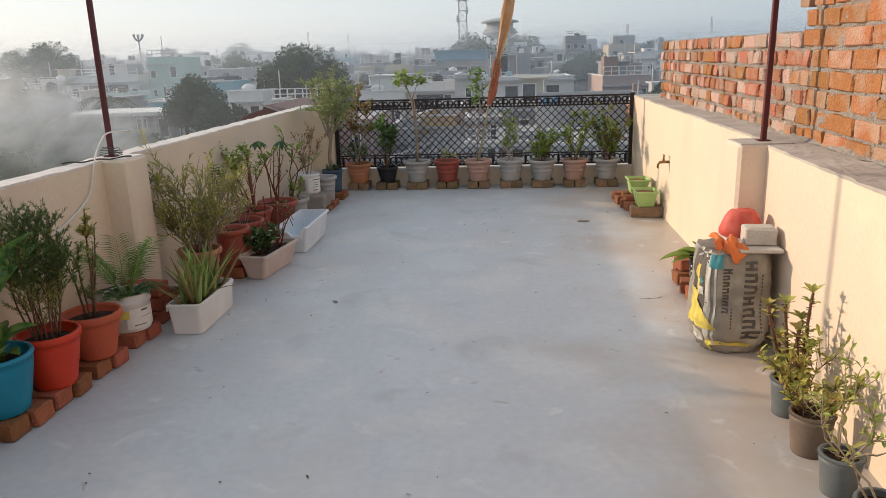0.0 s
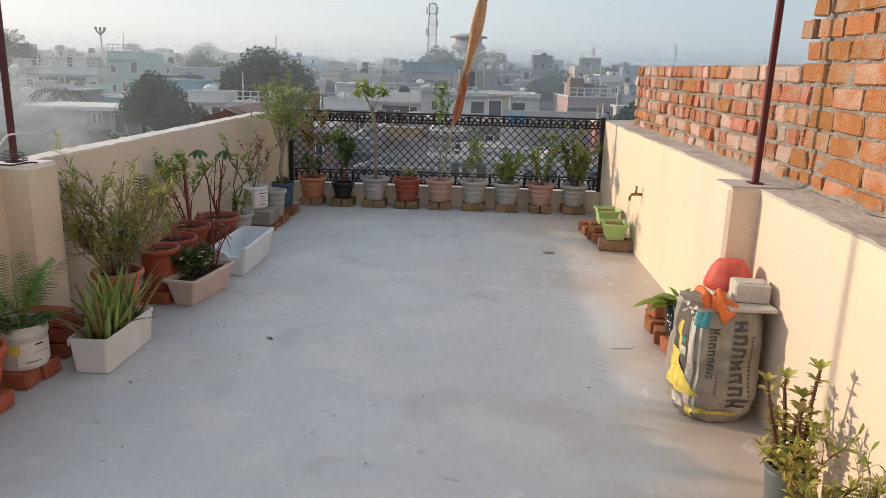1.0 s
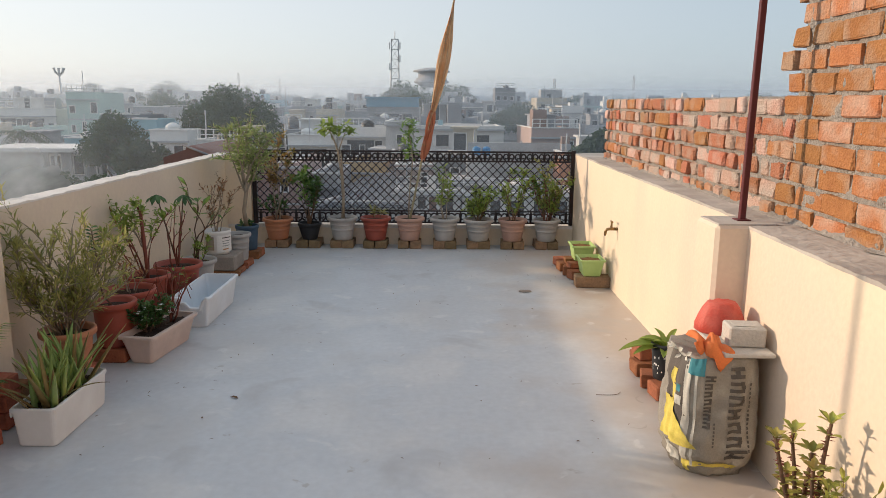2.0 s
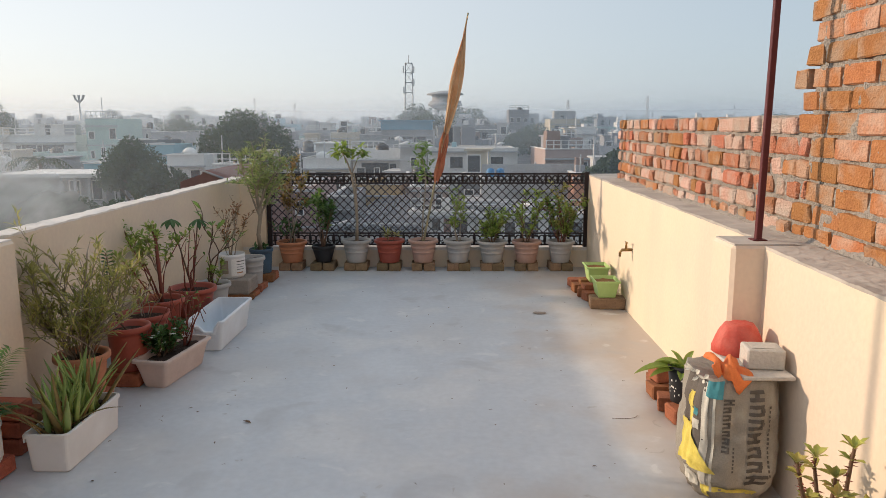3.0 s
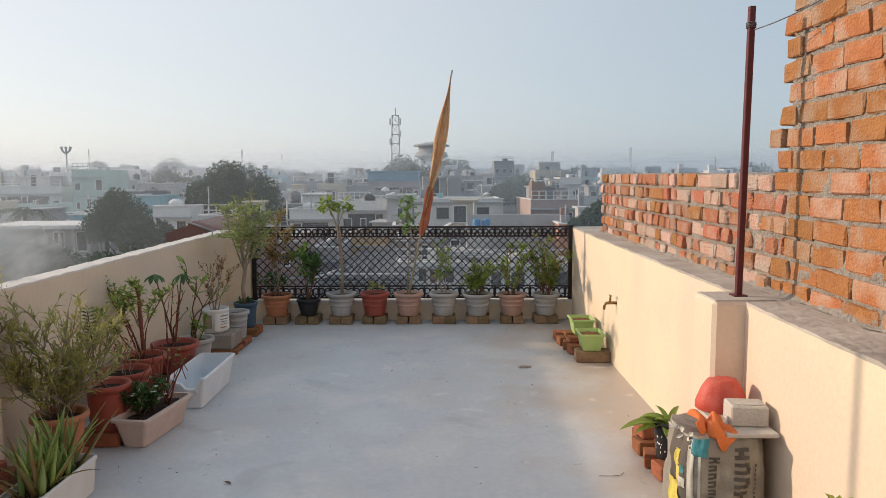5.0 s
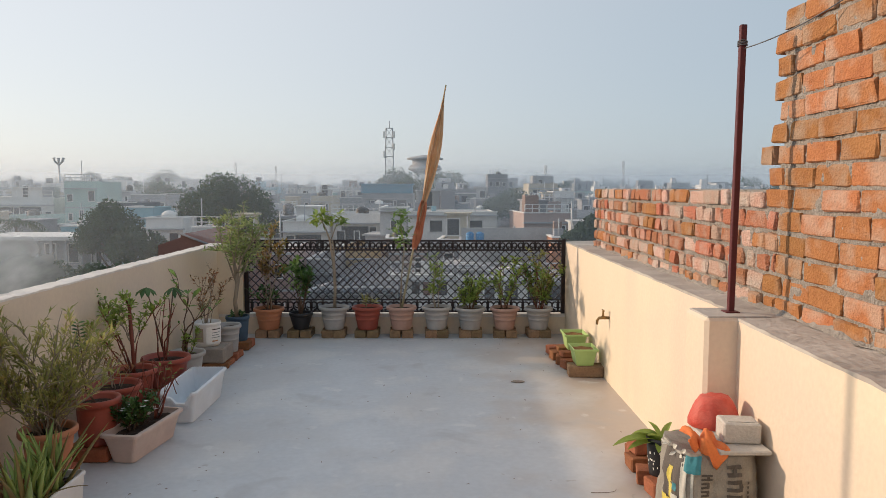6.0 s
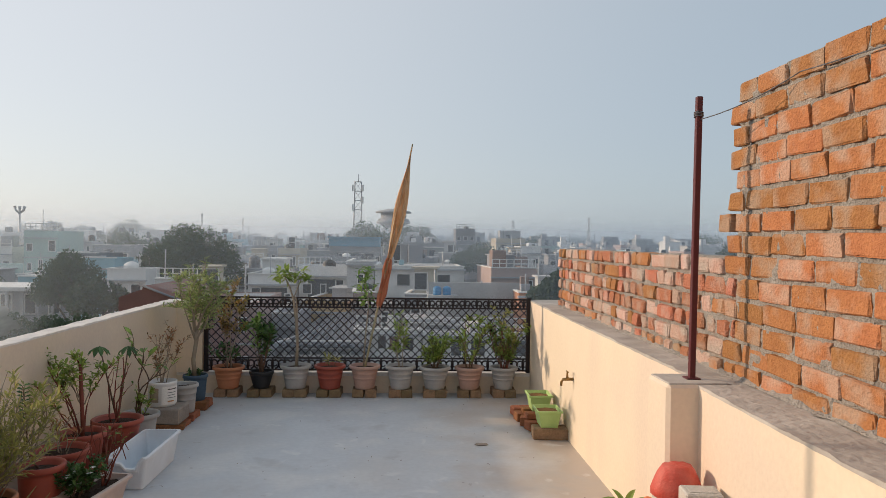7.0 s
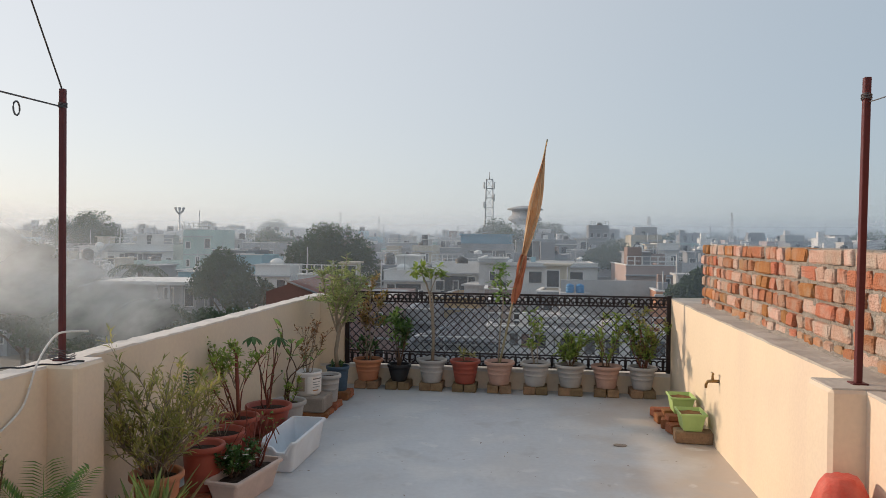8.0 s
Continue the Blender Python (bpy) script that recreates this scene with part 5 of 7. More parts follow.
for k in range(7):
    v0 = 0.28 + k * 0.03
    patch("text_line", 257 * D, 259 * D, v0, v0 + 0.018, "bag_ink", 0.004, n=2, m=2)
# torn rim
rng = random.Random(9)
lv = []
for k in range(9):
    a = rng.uniform(172, 222) * D
    p = sack_point(a, 0.985) - BC
    lv.append((p, Vector((math.cos(a) * 0.5 + rng.gauss(0, 0.4), math.sin(a) * 0.5 + rng.gauss(0, 0.4), rng.uniform(-0.6, 0.5))), Vector((math.cos(a), math.sin(a), 0)), rng.uniform(0.025, 0.05), rng.uniform(0.012, 0.024)))
part_mesh("torn_rim", leaf_mesh("torn_rim", lv), M["pale_print"], sack)

bm = bmesh.new()
box(bm, (1.335, 3.425, 0.492), (1.528, 3.74, 0.509), bevel=0.004)
for v in bm.verts:
    v.co += Vector((noise.noise(v.co * 9) * 0.008, noise.noise(v.co * 9 + Vector((5, 0, 0))) * 0.008, 0))
solid("stone_slab", bm, M["stone"], "thin grey stone slab laid over the cement sack", "slab")
bm = bmesh.new()
box(bm, (-0.075, -0.062, 0), (0.075, 0.062, 0.092), bevel=0.007)
box(bm, (-0.055, -0.042, 0.0925), (0.055, 0.042, 0.096), bevel=0.001)
solid("cement_block", bm, M["stone"], "pale grey cement block lying on the slab", "block", m=pose(1.452, 3.55, 0.510, 0, 0, -6) @ Matrix.Diagonal((0.92, 0.9, 0.85, 1)))
bm = bmesh.new()
prof = [(0.106, 0), (0.110, 0.004), (0.108, 0.03), (0.098, 0.065), (0.082, 0.10), (0.066, 0.125), (0.06, 0.128), (0.03, 0.130), (0.004, 0.130)]
lathe(bm, prof, 30)
for v in bm.verts:
    v.co += v.co.normalized() * (noise.noise(v.co * 26) * 0.005 + 0.0014 * math.sin(9 * math.atan2(v.co.y, v.co.x)) * min(1, v.co.xy.length / 0.06))
solid("plastic_bowl", bm, M["red_bowl"], "worn red plastic bowl turned upside down on the slab", "bowl", m=pose(1.424, 3.72, 0.510, 0, 0, 0) @ Matrix.Diagonal((0.92, 0.75, 0.95, 1)))
bm = bmesh.new()
g = []
rng = random.Random(4)
for i in range(19):
    u = i / 18
    r_ = []
    for j in range(11):
        w = j / 10
        lobe = max(0.0, math.sin(math.pi * (u * 1.25 - 0.35)))
        x = 1.235 + 0.135 * u + 0.012 * math.sin(5 * w + 3 * u) - 0.02 * w * lobe
        y = 3.565 - 0.125 * min(1, w * 1.5) - 0.018 * lobe * w
        z = 0.538 + 0.016 * math.sin(u * 11 + 2.5 * w) + 0.008 * math.sin(u * 23 - w * 5) - 0.012 * u - max(0, w - 0.55) * (0.03 + 0.12 * lobe)
        r_.append(bm.verts.new((x, y, z)))
    g.append(r_)
for p, q in zip(g, g[1:]):
    for j in range(10):
        bm.faces.new((p[j], q[j], q[j + 1], p[j + 1])).smooth = True
rag = solid("orange_rag", bm, M["orange_cloth"], "crumpled orange cloth rag on top of the sack", "cloth")
sm_ = rag.modifiers.new("thick", "SOLIDIFY")
sm_.thickness = 0.004

# black pot on bricks behind the sack
for x, y, z, r in ((1.43, 4.24, 0, 10), (1.42, 4.37, 0, -8), (1.42, 4.56, 0, 6), (1.45, 4.68, 0, 0), (1.44, 4.60, 0.077, 12)):
    loose_brick(x, y, z, r, "brick_loose", "loose red brick heaped beside the wall")
P = potted(1.40, 4.30, BH, "small spotted black pot with a strap-leaved plant", "pots by the bright wall")
zs = pot_parts(P, 0.078, 0.058, 0.185, "pot_black", rim=0.004, grooves=False, rim_h=0.015, soil=0.03)
rng = random.Random(13)
for _ in range(26):
    a, zz = rng.uniform(2.6, 6.0), rng.uniform(0.02, 0.15)
    r = 0.058 + 0.016 * zz / 0.17 + 0.0012
    bm = bmesh.new()
    wrap(bm, r, a, a + rng.uniform(0.06, 0.16), zz, zz + rng.uniform(0.005, 0.012), 3)
    part("paint_spot", bm, M["label"], P)
for a, el, ln, w, b in ((3.2, 0.42, 0.25, 0.070, 0.65), (3.5, 0.25, 0.20, 0.060, 0.45), (2.75, 0.9, 0.15, 0.07, 0.7), (4.3, 0.5, 0.13, 0.05, 0.8), (5.0, 0.7, 0.12, 0.045, 0.6), (0.2, 1.1, 0.17, 0.038, 0.7), (0.9, 1.6, 0.15, 0.034, 0.6),
                        (5.8, 1.3, 0.16, 0.034, 0.8), (1.9, 1.8, 0.14, 0.03, 0.6), (3.7, 1.5, 0.12, 0.036, 0.6)):
    bm = broad_leaf((0, 0, zs), (math.cos(a), math.sin(a), el), ln, w, b, cup=0.3)
    part("leaf", bm, M["leaf_light"], P)

# near pots by the bright wall
P = potted(1.388, 2.87, 0, "slate grey pot with a thorny succulent shrub", "pots by the bright wall")
zs = pot_parts(P, 0.074, 0.058, 0.15, "pot_slate", rim=0.004, grooves=False, soil=0.025, rim_h=0.012)
bm = bmesh.new()
rng = random.Random(17)
lv, th = [], []
for k in range(7):
    a = k * 0.9
    pts = grow(rng, (0.03 * math.cos(a), 0.03 * math.sin(a), zs), (math.cos(a) * 0.20, math.sin(a) * 0.20, 1), (0.38, 0.24, 0.30, 0.19, 0.33, 0.24, 0.17)[k], 9, 0.06, 0.03)
    tube(bm, pts, [0.008 - 0.0003 * i for i in range(10)], 7)
    for _ in range(70):
        i = rng.randint(1, 8)
        p = pts[i].lerp(pts[i + 1], rng.random())
        th.append((p, rnd_dir(rng, 0.6), rnd_dir(rng), rng.uniform(0.012, 0.024), 0.005))
    for w in (0, 1, 4, 5, 6, 7):
        c = pts[9 - w]
        for q in range(9 if w == 0 else 5):
            b = q * 1.05 + w
            lv.append((c, Vector((math.cos(b), math.sin(b), rng.uniform(0.5, 1.3) if w == 0 else rng.uniform(0.1, 0.7))), Vector((0, 0, 1)), rng.uniform(0.036, 0.054) if w < 3 else rng.uniform(0.026, 0.046), rng.uniform(0.016, 0.025)))
part("stem", bm, M["stem"], P)
part_mesh("thorns", leaf_mesh("thorns", th), M["stem_red"], P)
part_mesh("foliage", leaf_mesh("foliage", lv), M["leaf_thorn"], P)
P = potted(1.36, 2.58, 0, "grey-brown pot with a low feathery green plant", "pots by the bright wall")
zs = pot_parts(P, 0.078, 0.06, 0.155, "pot_umber", rim=0.004, grooves=False, soil=0.025, rim_h=0.012)
shrub(P, 91, zs, 9, 0.24, 0.70, 0.003, (0.040, 0.014), 70, 0.25, 0.18, 5, 0.45, "stem", "leaf_thorn", base=0.05)
P = potted(1.355, 2.33, 0, "slate grey pot with bare bent woody stems", "pots by the bright wall")
zs = pot_parts(P, 0.070, 0.052, 0.14, "pot_slate", rim=0.004, grooves=False, soil=0.025, rim_h=0.012)
shrub(P, 92, zs, 6, 0.32, 0.75, 0.004, (0.034, 0.012), 22, 0.55, 0.2, 4, 0.4, "stem_pale", "leaf_light", base=0.03)
P = potted(1.375, 2.10, 0, "dark grey pot with dry bare soil", "pots by the bright wall")
zs = pot_parts(P, 0.078, 0.058, 0.12, "pot_slate", rim=0.004, grooves=False, soil=0.025, rim_h=0.012)
shrub(P, 93, zs, 4, 0.32, 0.6, 0.004, (0.045, 0.016), 14, 0.5, 0.2, 3, 0.4, "stem_pale", "leaf_olive", base=0.03)

# litter on the floor
rng = random.Random(77)
lv = []
for _ in range(90):
    lv.append((Vector((rng.uniform(-1.2, 1.5), rng.uniform(1.8, 7.8), 0.004)), Vector((rng.gauss(0, 1), rng.gauss(0, 1), 0.05)), Vector((0, 0, 1)), rng.uniform(0.008, 0.028), rng.uniform(0.004, 0.010)))
for _ in range(10):
    lv.append((Vector((rng.gauss(-1.05, 0.16), rng.gauss(4.6, 0.35), 0.004)), Vector((rng.gauss(0, 1), rng.gauss(0, 1), 0.05)), Vector((0, 0, 1)), rng.uniform(0.01, 0.035), rng.uniform(0.004, 0.010)))
lv.append((Vector((-0.75, 4.19, 0.005)), Vector((1, -0.4, 0.05)), Vector((0, 0, 1)), 0.05, 0.02))
ob = part_mesh("leaf_litter", leaf_mesh("leaf_litter", lv), M["stem"], None)
tagged(ob, "small dry leaf crumbs scattered on the floor", "litter", kind="stuff")
# thin dark strand added in place of a floor crack, and one flat scrap
rng = random.Random(5)
for x, y, n in ((1.05, 4.25, 0.16),):
    bm = bmesh.new()
    pts = grow(rng, (x, y, 0.003), (1, 0.3, 0), n, 8, 0.25)
    for p in pts:
        p.z = 0.003
    tube(bm, pts, 0.0012, 5)
    solid("twig", bm, M["stem"], "thin dark strand standing in for a floor crack", "twig", group="twigs on the floor")
bm = bmesh.new()
pts = [bm.verts.new((0.07 * math.cos(a * 0.7) * (1 + 0.25 * math.sin(a * 3.1)), 0.055 * math.sin(a * 0.7), 0.003 + 0.004 * (a % 2))) for a in range(9)]
bm.faces.new(pts)
ext = bmesh.ops.extrude_face_region(bm, geom=bm.faces[:])
for v in [e for e in ext["geom"] if isinstance(e, bmesh.types.BMVert)]:
    v.co.z += 0.003
solid("paper_scrap", bm, M["block_brown"], "flat grey-brown scrap lying on the floor", "scrap", m=pose(0.92, 6.27, 0.0) @ Matrix.Diagonal((0.75, 0.6, 0.8, 1)))


# ---------------------------------------------------------------- the town below
GZ = -10.0
bm = bmesh.new()
bmesh.ops.create_grid(bm, x_segments=8, y_segments=8, size=3000, matrix=Matrix.Translation((0, 1500, GZ)))
solid("ground", bm, M["ground"], "dusty ground of the town reaching the horizon", "ground", "structure")

WIN = {}


def window_mesh(w, h):
    """A window: a proud frame with a dark pane set back in it, one closed shape."""
    key = (round(w, 1), round(h, 1))
    if key not in WIN:
        w, h = key
        bm = bmesh.new()
        rings = []
        for e, y in ((0.07, 0.05), (0.07, -0.07), (0.0, -0.07), (0.0, -0.02)):
            rings.append([bm.verts.new((a * (w / 2 + e), y, zz)) for a, zz in ((-1, -e), (1, -e), (1, h + e), (-1, h + e))])
        for p, q in zip(rings, rings[1:]):
            for i in range(4):
                bm.faces.new((p[i], p[(i + 1) % 4], q[(i + 1) % 4], q[i]))
        bm.faces.new(rings[-1]).material_index = 1
        me = bpy.data.meshes.new("window")
        bm.to_mesh(me)
        bm.free()
        me.materials.append(WALLS[7])
        me.materials.append(M["window_dark"])
        WIN[key] = me
    return WIN[key]


TANK = {}


def tank_mesh(kind, r=0.6, h=1.3):
    if kind not in TANK:
        bm = bmesh.new()
        lathe(bm, [(r * 0.96, 0), (r, 0.05), (r, h * 0.3), (r * 0.97, h * 0.32), (r, h * 0.36), (r, h * 0.62), (r * 0.97, h * 0.64), (r, h * 0.68), (r, h * 0.8), (r * 0.5, h * 0.96), (r * 0.3, h * 0.97), (r * 0.3, h)], 16)
        me = bpy.data.meshes.new("water_tank")
        bm.to_mesh(me)
        bm.free()
        me.materials.append(M[kind])
        TANK[kind] = me
    return TANK[kind]


def house(x, y, w, d, top, yaw=0.0, wall=0, rng=None, wins=True, tank=None, room=False, label="flat-roofed plastered town house", balcony=False, floors=3, flat=False):
    """A flat-roofed house with parapet, windows, a roof room and a tank; x, y: middle of its front."""
    rng = rng or random
    h = top - GZ
    t = thing("house", pose(x, y, GZ, 0, 0, yaw), label, "house", "houses of the town")
    wm = WALLS[wall] if isinstance(wall, int) else M[wall]
    bm = bmesh.new()
    pw = 0.2
    ph = 0.8 if not flat else 0.15
    box(bm, (-w / 2, 0, 0), (w / 2, d, h - ph))
    for lo, hi in (((-w / 2, 0, h - ph), (w / 2, pw, h)), ((-w / 2, d - pw, h - ph), (w / 2, d, h)), ((-w / 2, pw, h - ph), (-w / 2 + pw, d - pw, h)), ((w / 2 - pw, pw, h - ph), (w / 2, d - pw, h))):
        box(bm, lo, hi)
    part("wall", bm, wm, t)
    bm = bmesh.new()
    box(bm, (-w / 2 + pw, pw, h - ph + 0.004), (w / 2 - pw, d - pw, h - ph + 0.08))
    part("roof", bm, M["roof_grey"], t)
    if rng.random() < 0.65:
        bm = bmesh.new()
        box(bm, (-w / 2 - 0.07, -0.07, h + 0.004), (w / 2 + 0.07, pw + 0.05, h + 0.09))
        box(bm, (-w / 2 - 0.07, pw + 0.054, h + 0.004), (-w / 2 + pw, d + 0.07, h + 0.09))
        part("parapet_cap", bm, WALLS[7], t)
    for k in range(1, floors + 1):
        zz = h - ph - (k - 1) * 2.3
        if zz > 1:
            bm = bmesh.new()
            box(bm, (-w / 2 - 0.12, -0.35 if k == 1 else -0.1, zz - 0.15), (w / 2 + 0.12, -0.002, zz - 0.02))
            part("ledge", bm, WALLS[1], t)
    if wins:
        n = max(1, int(w / 1.15))
        for k in range(floors + 1):
            z = h - ph - 1.6 - k * 2.3
            if z < 0.5:
                break
            for i in range(n):
                if rng.random() < 0.12:
                    continue
                ob = part_mesh("window", window_mesh(rng.choice((0.4, 0.6, 0.7)), rng.choice((0.7, 0.8, 1.2))), None, t)
                ob.location = (-w / 2 + w * (i + 0.5) / n, 0, z)
    if balcony or (w > 5 and rng.random() < 0.25):
        # flat dark panel painted as the shade of an open veranda
        bm = bmesh.new()
        zz = h - ph - 1.95
        vw = w * rng.uniform(0.25, 0.4)
        box(bm, (-vw, -0.025, zz), (vw, 0.01, zz + 1.6))
        part("open_veranda", bm, M["window_dark"], t, "dark panel for the shade inside a veranda")
    if rng.random() < 0.4 and w > 3.5:
        # open pipe rail along the front parapet
        bm = bmesh.new()
        for i in range(7):
            xx = -w / 2 + 0.1 + (w - 0.2) * i / 6
            box(bm, (xx - 0.04, 0.05, h), (xx + 0.04, 0.13, h + 0.8))
        for zz in (0.4, 0.8):
            box(bm, (-w / 2 + 0.06, 0.05, h + zz), (w / 2 - 0.06, 0.13, h + zz + 0.07))
        part("roof_rail", bm, WALLS[7], t)
    if room and w > 4 and rng.random() < 0.5:
        bm = bmesh.new()
        sw = rng.uniform(1.2, 1.9)
        x1 = rng.choice((-w / 2 + 0.25, w / 2 - sw - 0.25))
        box(bm, (x1, d * 0.1, h - ph), (x1 + sw, d * 0.1 + 1.6, h - ph + rng.uniform(1.7, 2.5)))
        part("stair_head", bm, WALLS[rng.choice((1, 2, 8, 5))], t)
    if room:
        bm = bmesh.new()
        rw, rd, rh = w * rng.uniform(0.25, 0.5), d * 0.45, rng.uniform(1.5, 2.1)
        x0 = rng.uniform(-w / 2 + 0.3, w / 2 - rw - 0.3)
        y0 = d * 0.4
        box(bm, (x0, y0, h - ph), (x0 + rw, y0 + rd, h - ph + rh))
        box(bm, (x0 - 0.2, y0 - 0.3, h - ph + rh), (x0 + rw + 0.2, y0 + rd + 0.2, h - ph + rh + 0.12))
        rm = part("roof_room", bm, WALLS[rng.choice((0, 1, 2, 7, 3))], t)
        if rng.random() < 0.55:
            ob = part_mesh("window", window_mesh(rng.choice((0.7, 0.9)), rng.choice((0.9, 1.2, 1.8))), None, rm)
            ob.location = (x0 + rw * rng.uniform(0.3, 0.7), y0, h - ph + 0.15 + 0.5 * rng.random())
    if tank:
        ob = part_mesh("water_tank", tank_mesh(tank), None, t)
        ob.location = (rng.uniform(-w / 2 + 1, w / 2 - 1), d * rng.uniform(0.2, 0.7), h - ph + 0.08)
    for _ in range(rng.choice((0, 0, 1, 2, 3))):
        bm = bmesh.new()
        cx, cy, cw, ch = rng.uniform(-w / 2 + 0.6, w / 2 - 0.6), rng.uniform(0.5, d - 1), rng.uniform(0.25, 0.7), rng.uniform(0.3, 1.1)
        box(bm, (cx - cw / 2, cy, h - ph + 0.08), (cx + cw / 2, cy + 0.4, h - ph + 0.08 + ch), bevel=0.03)
        part("roof_clutter", bm, rng.choice((WALLS[5], WALLS[2], WALLS[7], WALLS[4], M["steel"])), t)
    if rng.random() < 0.35:
        bm = bmesh.new()
        ax = rng.uniform(-w / 2 + 0.4, w / 2 - 0.4)
        tube(bm, [(ax, 0.6, h - ph), (ax, 0.6, h + rng.uniform(1.0, 2.6))], 0.05, 5)
        part("pipe", bm, M["steel"], t)
    if balcony:
        bm = bmesh.new()
        zz = h - ph - 3.1
        box(bm, (-w * 0.3, -1.1, zz), (w * 0.3, -0.003, zz + 0.14))
        for i in range(9):
            xx = -w * 0.3 + 0.05 + (w * 0.6 - 0.1) * i / 8
            box(bm, (xx - 0.03, -1.08, zz + 0.14), (xx + 0.03, -1.02, zz + 1.0))
        box(bm, (-w * 0.3, -1.1, zz + 1.0), (w * 0.3, -1.0, zz + 1.08))
        part("balcony", bm, WALLS[7], t)
    return t


def tree(x, y, top, radius, seed, depth=None, label="dusty dark green leafy tree among the houses", squash=0.8, leaf=0.34, count=2600, mat_="tree_far"):
    """A tapered trunk with limbs and a crown of leafy clumps."""
    rng = random.Random(seed)
    t = thing("tree", (x, y, GZ), label, "tree", "trees of the town")
    H = top - GZ
    cz = H - radius * squash
    bm = bmesh.new()
    tr = 0.05 * radius + 0.1
    trunk = grow(rng, (0, 0, 0), (0, 0, 1), cz, 6, 0.04)
    tube(bm, trunk, [tr * (1 - 0.09 * i) for i in range(7)], 8)
    clumps = []
    for i in range(15):
        d = rnd_dir(rng, 0.75)
        c = Vector((0, 0, cz)) + Vector((d.x * radius, d.y * radius, d.z * radius * squash)) * rng.uniform(0.45, 0.85)
        clumps.append((c, radius * rng.uniform(0.28, 0.48)))
        if i < 9:
            a = trunk[rng.choice((4, 5, 6))]
            tube(bm, [a, a.lerp(c, 0.5) + Vector((0, 0, 0.1 * radius)), c], [tr * 0.45, tr * 0.3, tr * 0.12], 6)
    part("trunk", bm, M["trunk"], t)
    lv = []
    for i in range(count):
        c, r = rng.choice(clumps)
        d = rnd_dir(rng, 0.35)
        p = c + d * r * rng.uniform(0.55, 1.05)
        lv.append((p, (d + rnd_dir(rng) * 0.8), d + rnd_dir(rng) * 0.4, leaf * rng.uniform(0.6, 1.3), leaf * rng.uniform(0.5, 0.8)))
    part_mesh("crown", leaf_mesh("crown", lv), M[mat_], t)
    return t


crng = random.Random(5)
# houses that can be told apart
white = house(1.6, 60, 7.2, 9, -0.5, 0, 7, crng, wins=False, label="low white house with dark shuttered windows", flat=True)
for xx, ww in ((-1.3, 1.0), (0.75, 1.0), (1.95, 1.0)):
    ob = part_mesh("window", window_mesh(ww, 0.9), None, white)
    ob.location = (xx, 0, 9.5 - 1.55)
house(-3.2, 61, 2.2, 8, -0.2, 0, 0, crng, tank=None, label="narrow grey side building beside the white house", flat=True)
bm = bmesh.new()
box(bm, (2.0, 50, GZ), (8.2, 50.25, -1.2))
solid("boundary_wall", bm, M["roof_grey"], "long stained grey cement wall of a roof terrace", "wall")
house(5.1, 50.3, 6.2, 7, -2.1, 0, 2, crng, wins=False, label="grey flat roof behind a stained wall")
for xx in (2.55, 3.2):
    ob = new("water_barrel", tank_mesh("tank_blue"))
    ob.matrix_world = pose(xx, 49.3, -2.0) @ Matrix.Scale(0.45, 4)
    tagged(ob, "blue plastic water barrel on a roof ledge", "barrel", "blue barrels")
bm = bmesh.new()
box(bm, (1.9, 48.7, GZ), (3.9, 49.99, -2.0))
solid("roof_ledge", bm, M["roof_grey"], "grey cement ledge below the stained wall", "ledge")
teal = house(-7.6, 120, 8.4, 10, 0.6, 0, 2, crng, floors=2, label="grey house with a blue sheet roof shelter")
bm = bmesh.new()
box(bm, (-4.2, -0.5, 10.6), (4.0, 5.0, 12.0))
box(bm, (-4.5, -0.9, 12.0), (4.3, 5.4, 12.15))
part("roof_shelter", bm, M["tin_blue"], teal, "blue painted sheet metal shelter")
house(10.8, 70, 4.4, 8, -0.9, 4, 6, crng, room=True, label="pinkish plastered house with roof rooms")
house(19.2, 130, 5.2, 8, 2.3, 0, 3, crng, balcony=True, label="pale yellow three storey house with balconies")
house(17.6, 100, 2.7, 6, 1.0, 0, 7, crng, label="narrow white house tower")
house(13.6, 92, 1.6, 1.6, 0.2, 0, 7, crng, wins=False, label="white stair tower on a roof", flat=True)
house(-21.6, 60, 2.9, 5, -1.0, 6, 7, crng, tank="tank_white", floors=3, label="white house with a white roof tank")
house(-24.6, 62, 2.6, 5, -0.2, 3, 4, crng, floors=3, label="narrow pale turquoise plastered house")
house(-28.0, 66, 3.4, 5, 0.1, -4, 8, crng, floors=3, label="grey unplastered house among the trees")
gable = thing("house", (-10.5, 33.5, GZ - 0.3), "bare brick house wall with a sloping top", "house", "houses of the town")
bm = bmesh.new()
outline = ((-1.6, 0), (1.9, 0), (1.9, 8.75), (-0.55, 9.7), (-0.6, 9.55), (-1.6, 9.2))
rings = [[bm.verts.new((x, y, z)) for x, z in outline] for y in (0, 7)]
bm.faces.new(rings[0])
bm.faces.new(rings[1][::-1])
for i in range(6):
    bm.faces.new((rings[0][i], rings[1][i], rings[1][(i + 1) % 6], rings[0][(i + 1) % 6]))
bmesh.ops.recalc_face_normals(bm, faces=bm.faces)
part("wall", bm, M["brick_far"], gable)
bm = bmesh.new()
tube(bm, [(-0.7, -0.08, 9.78), (2.1, -0.08, 8.70)], 0.05, 5)
part("ledge", bm, WALLS[8], gable)
stair = house(-50.5, 90, 8.6, 9, 0.2, 5, 7, crng, balcony=True, room=True, label="white house with an outside stair")
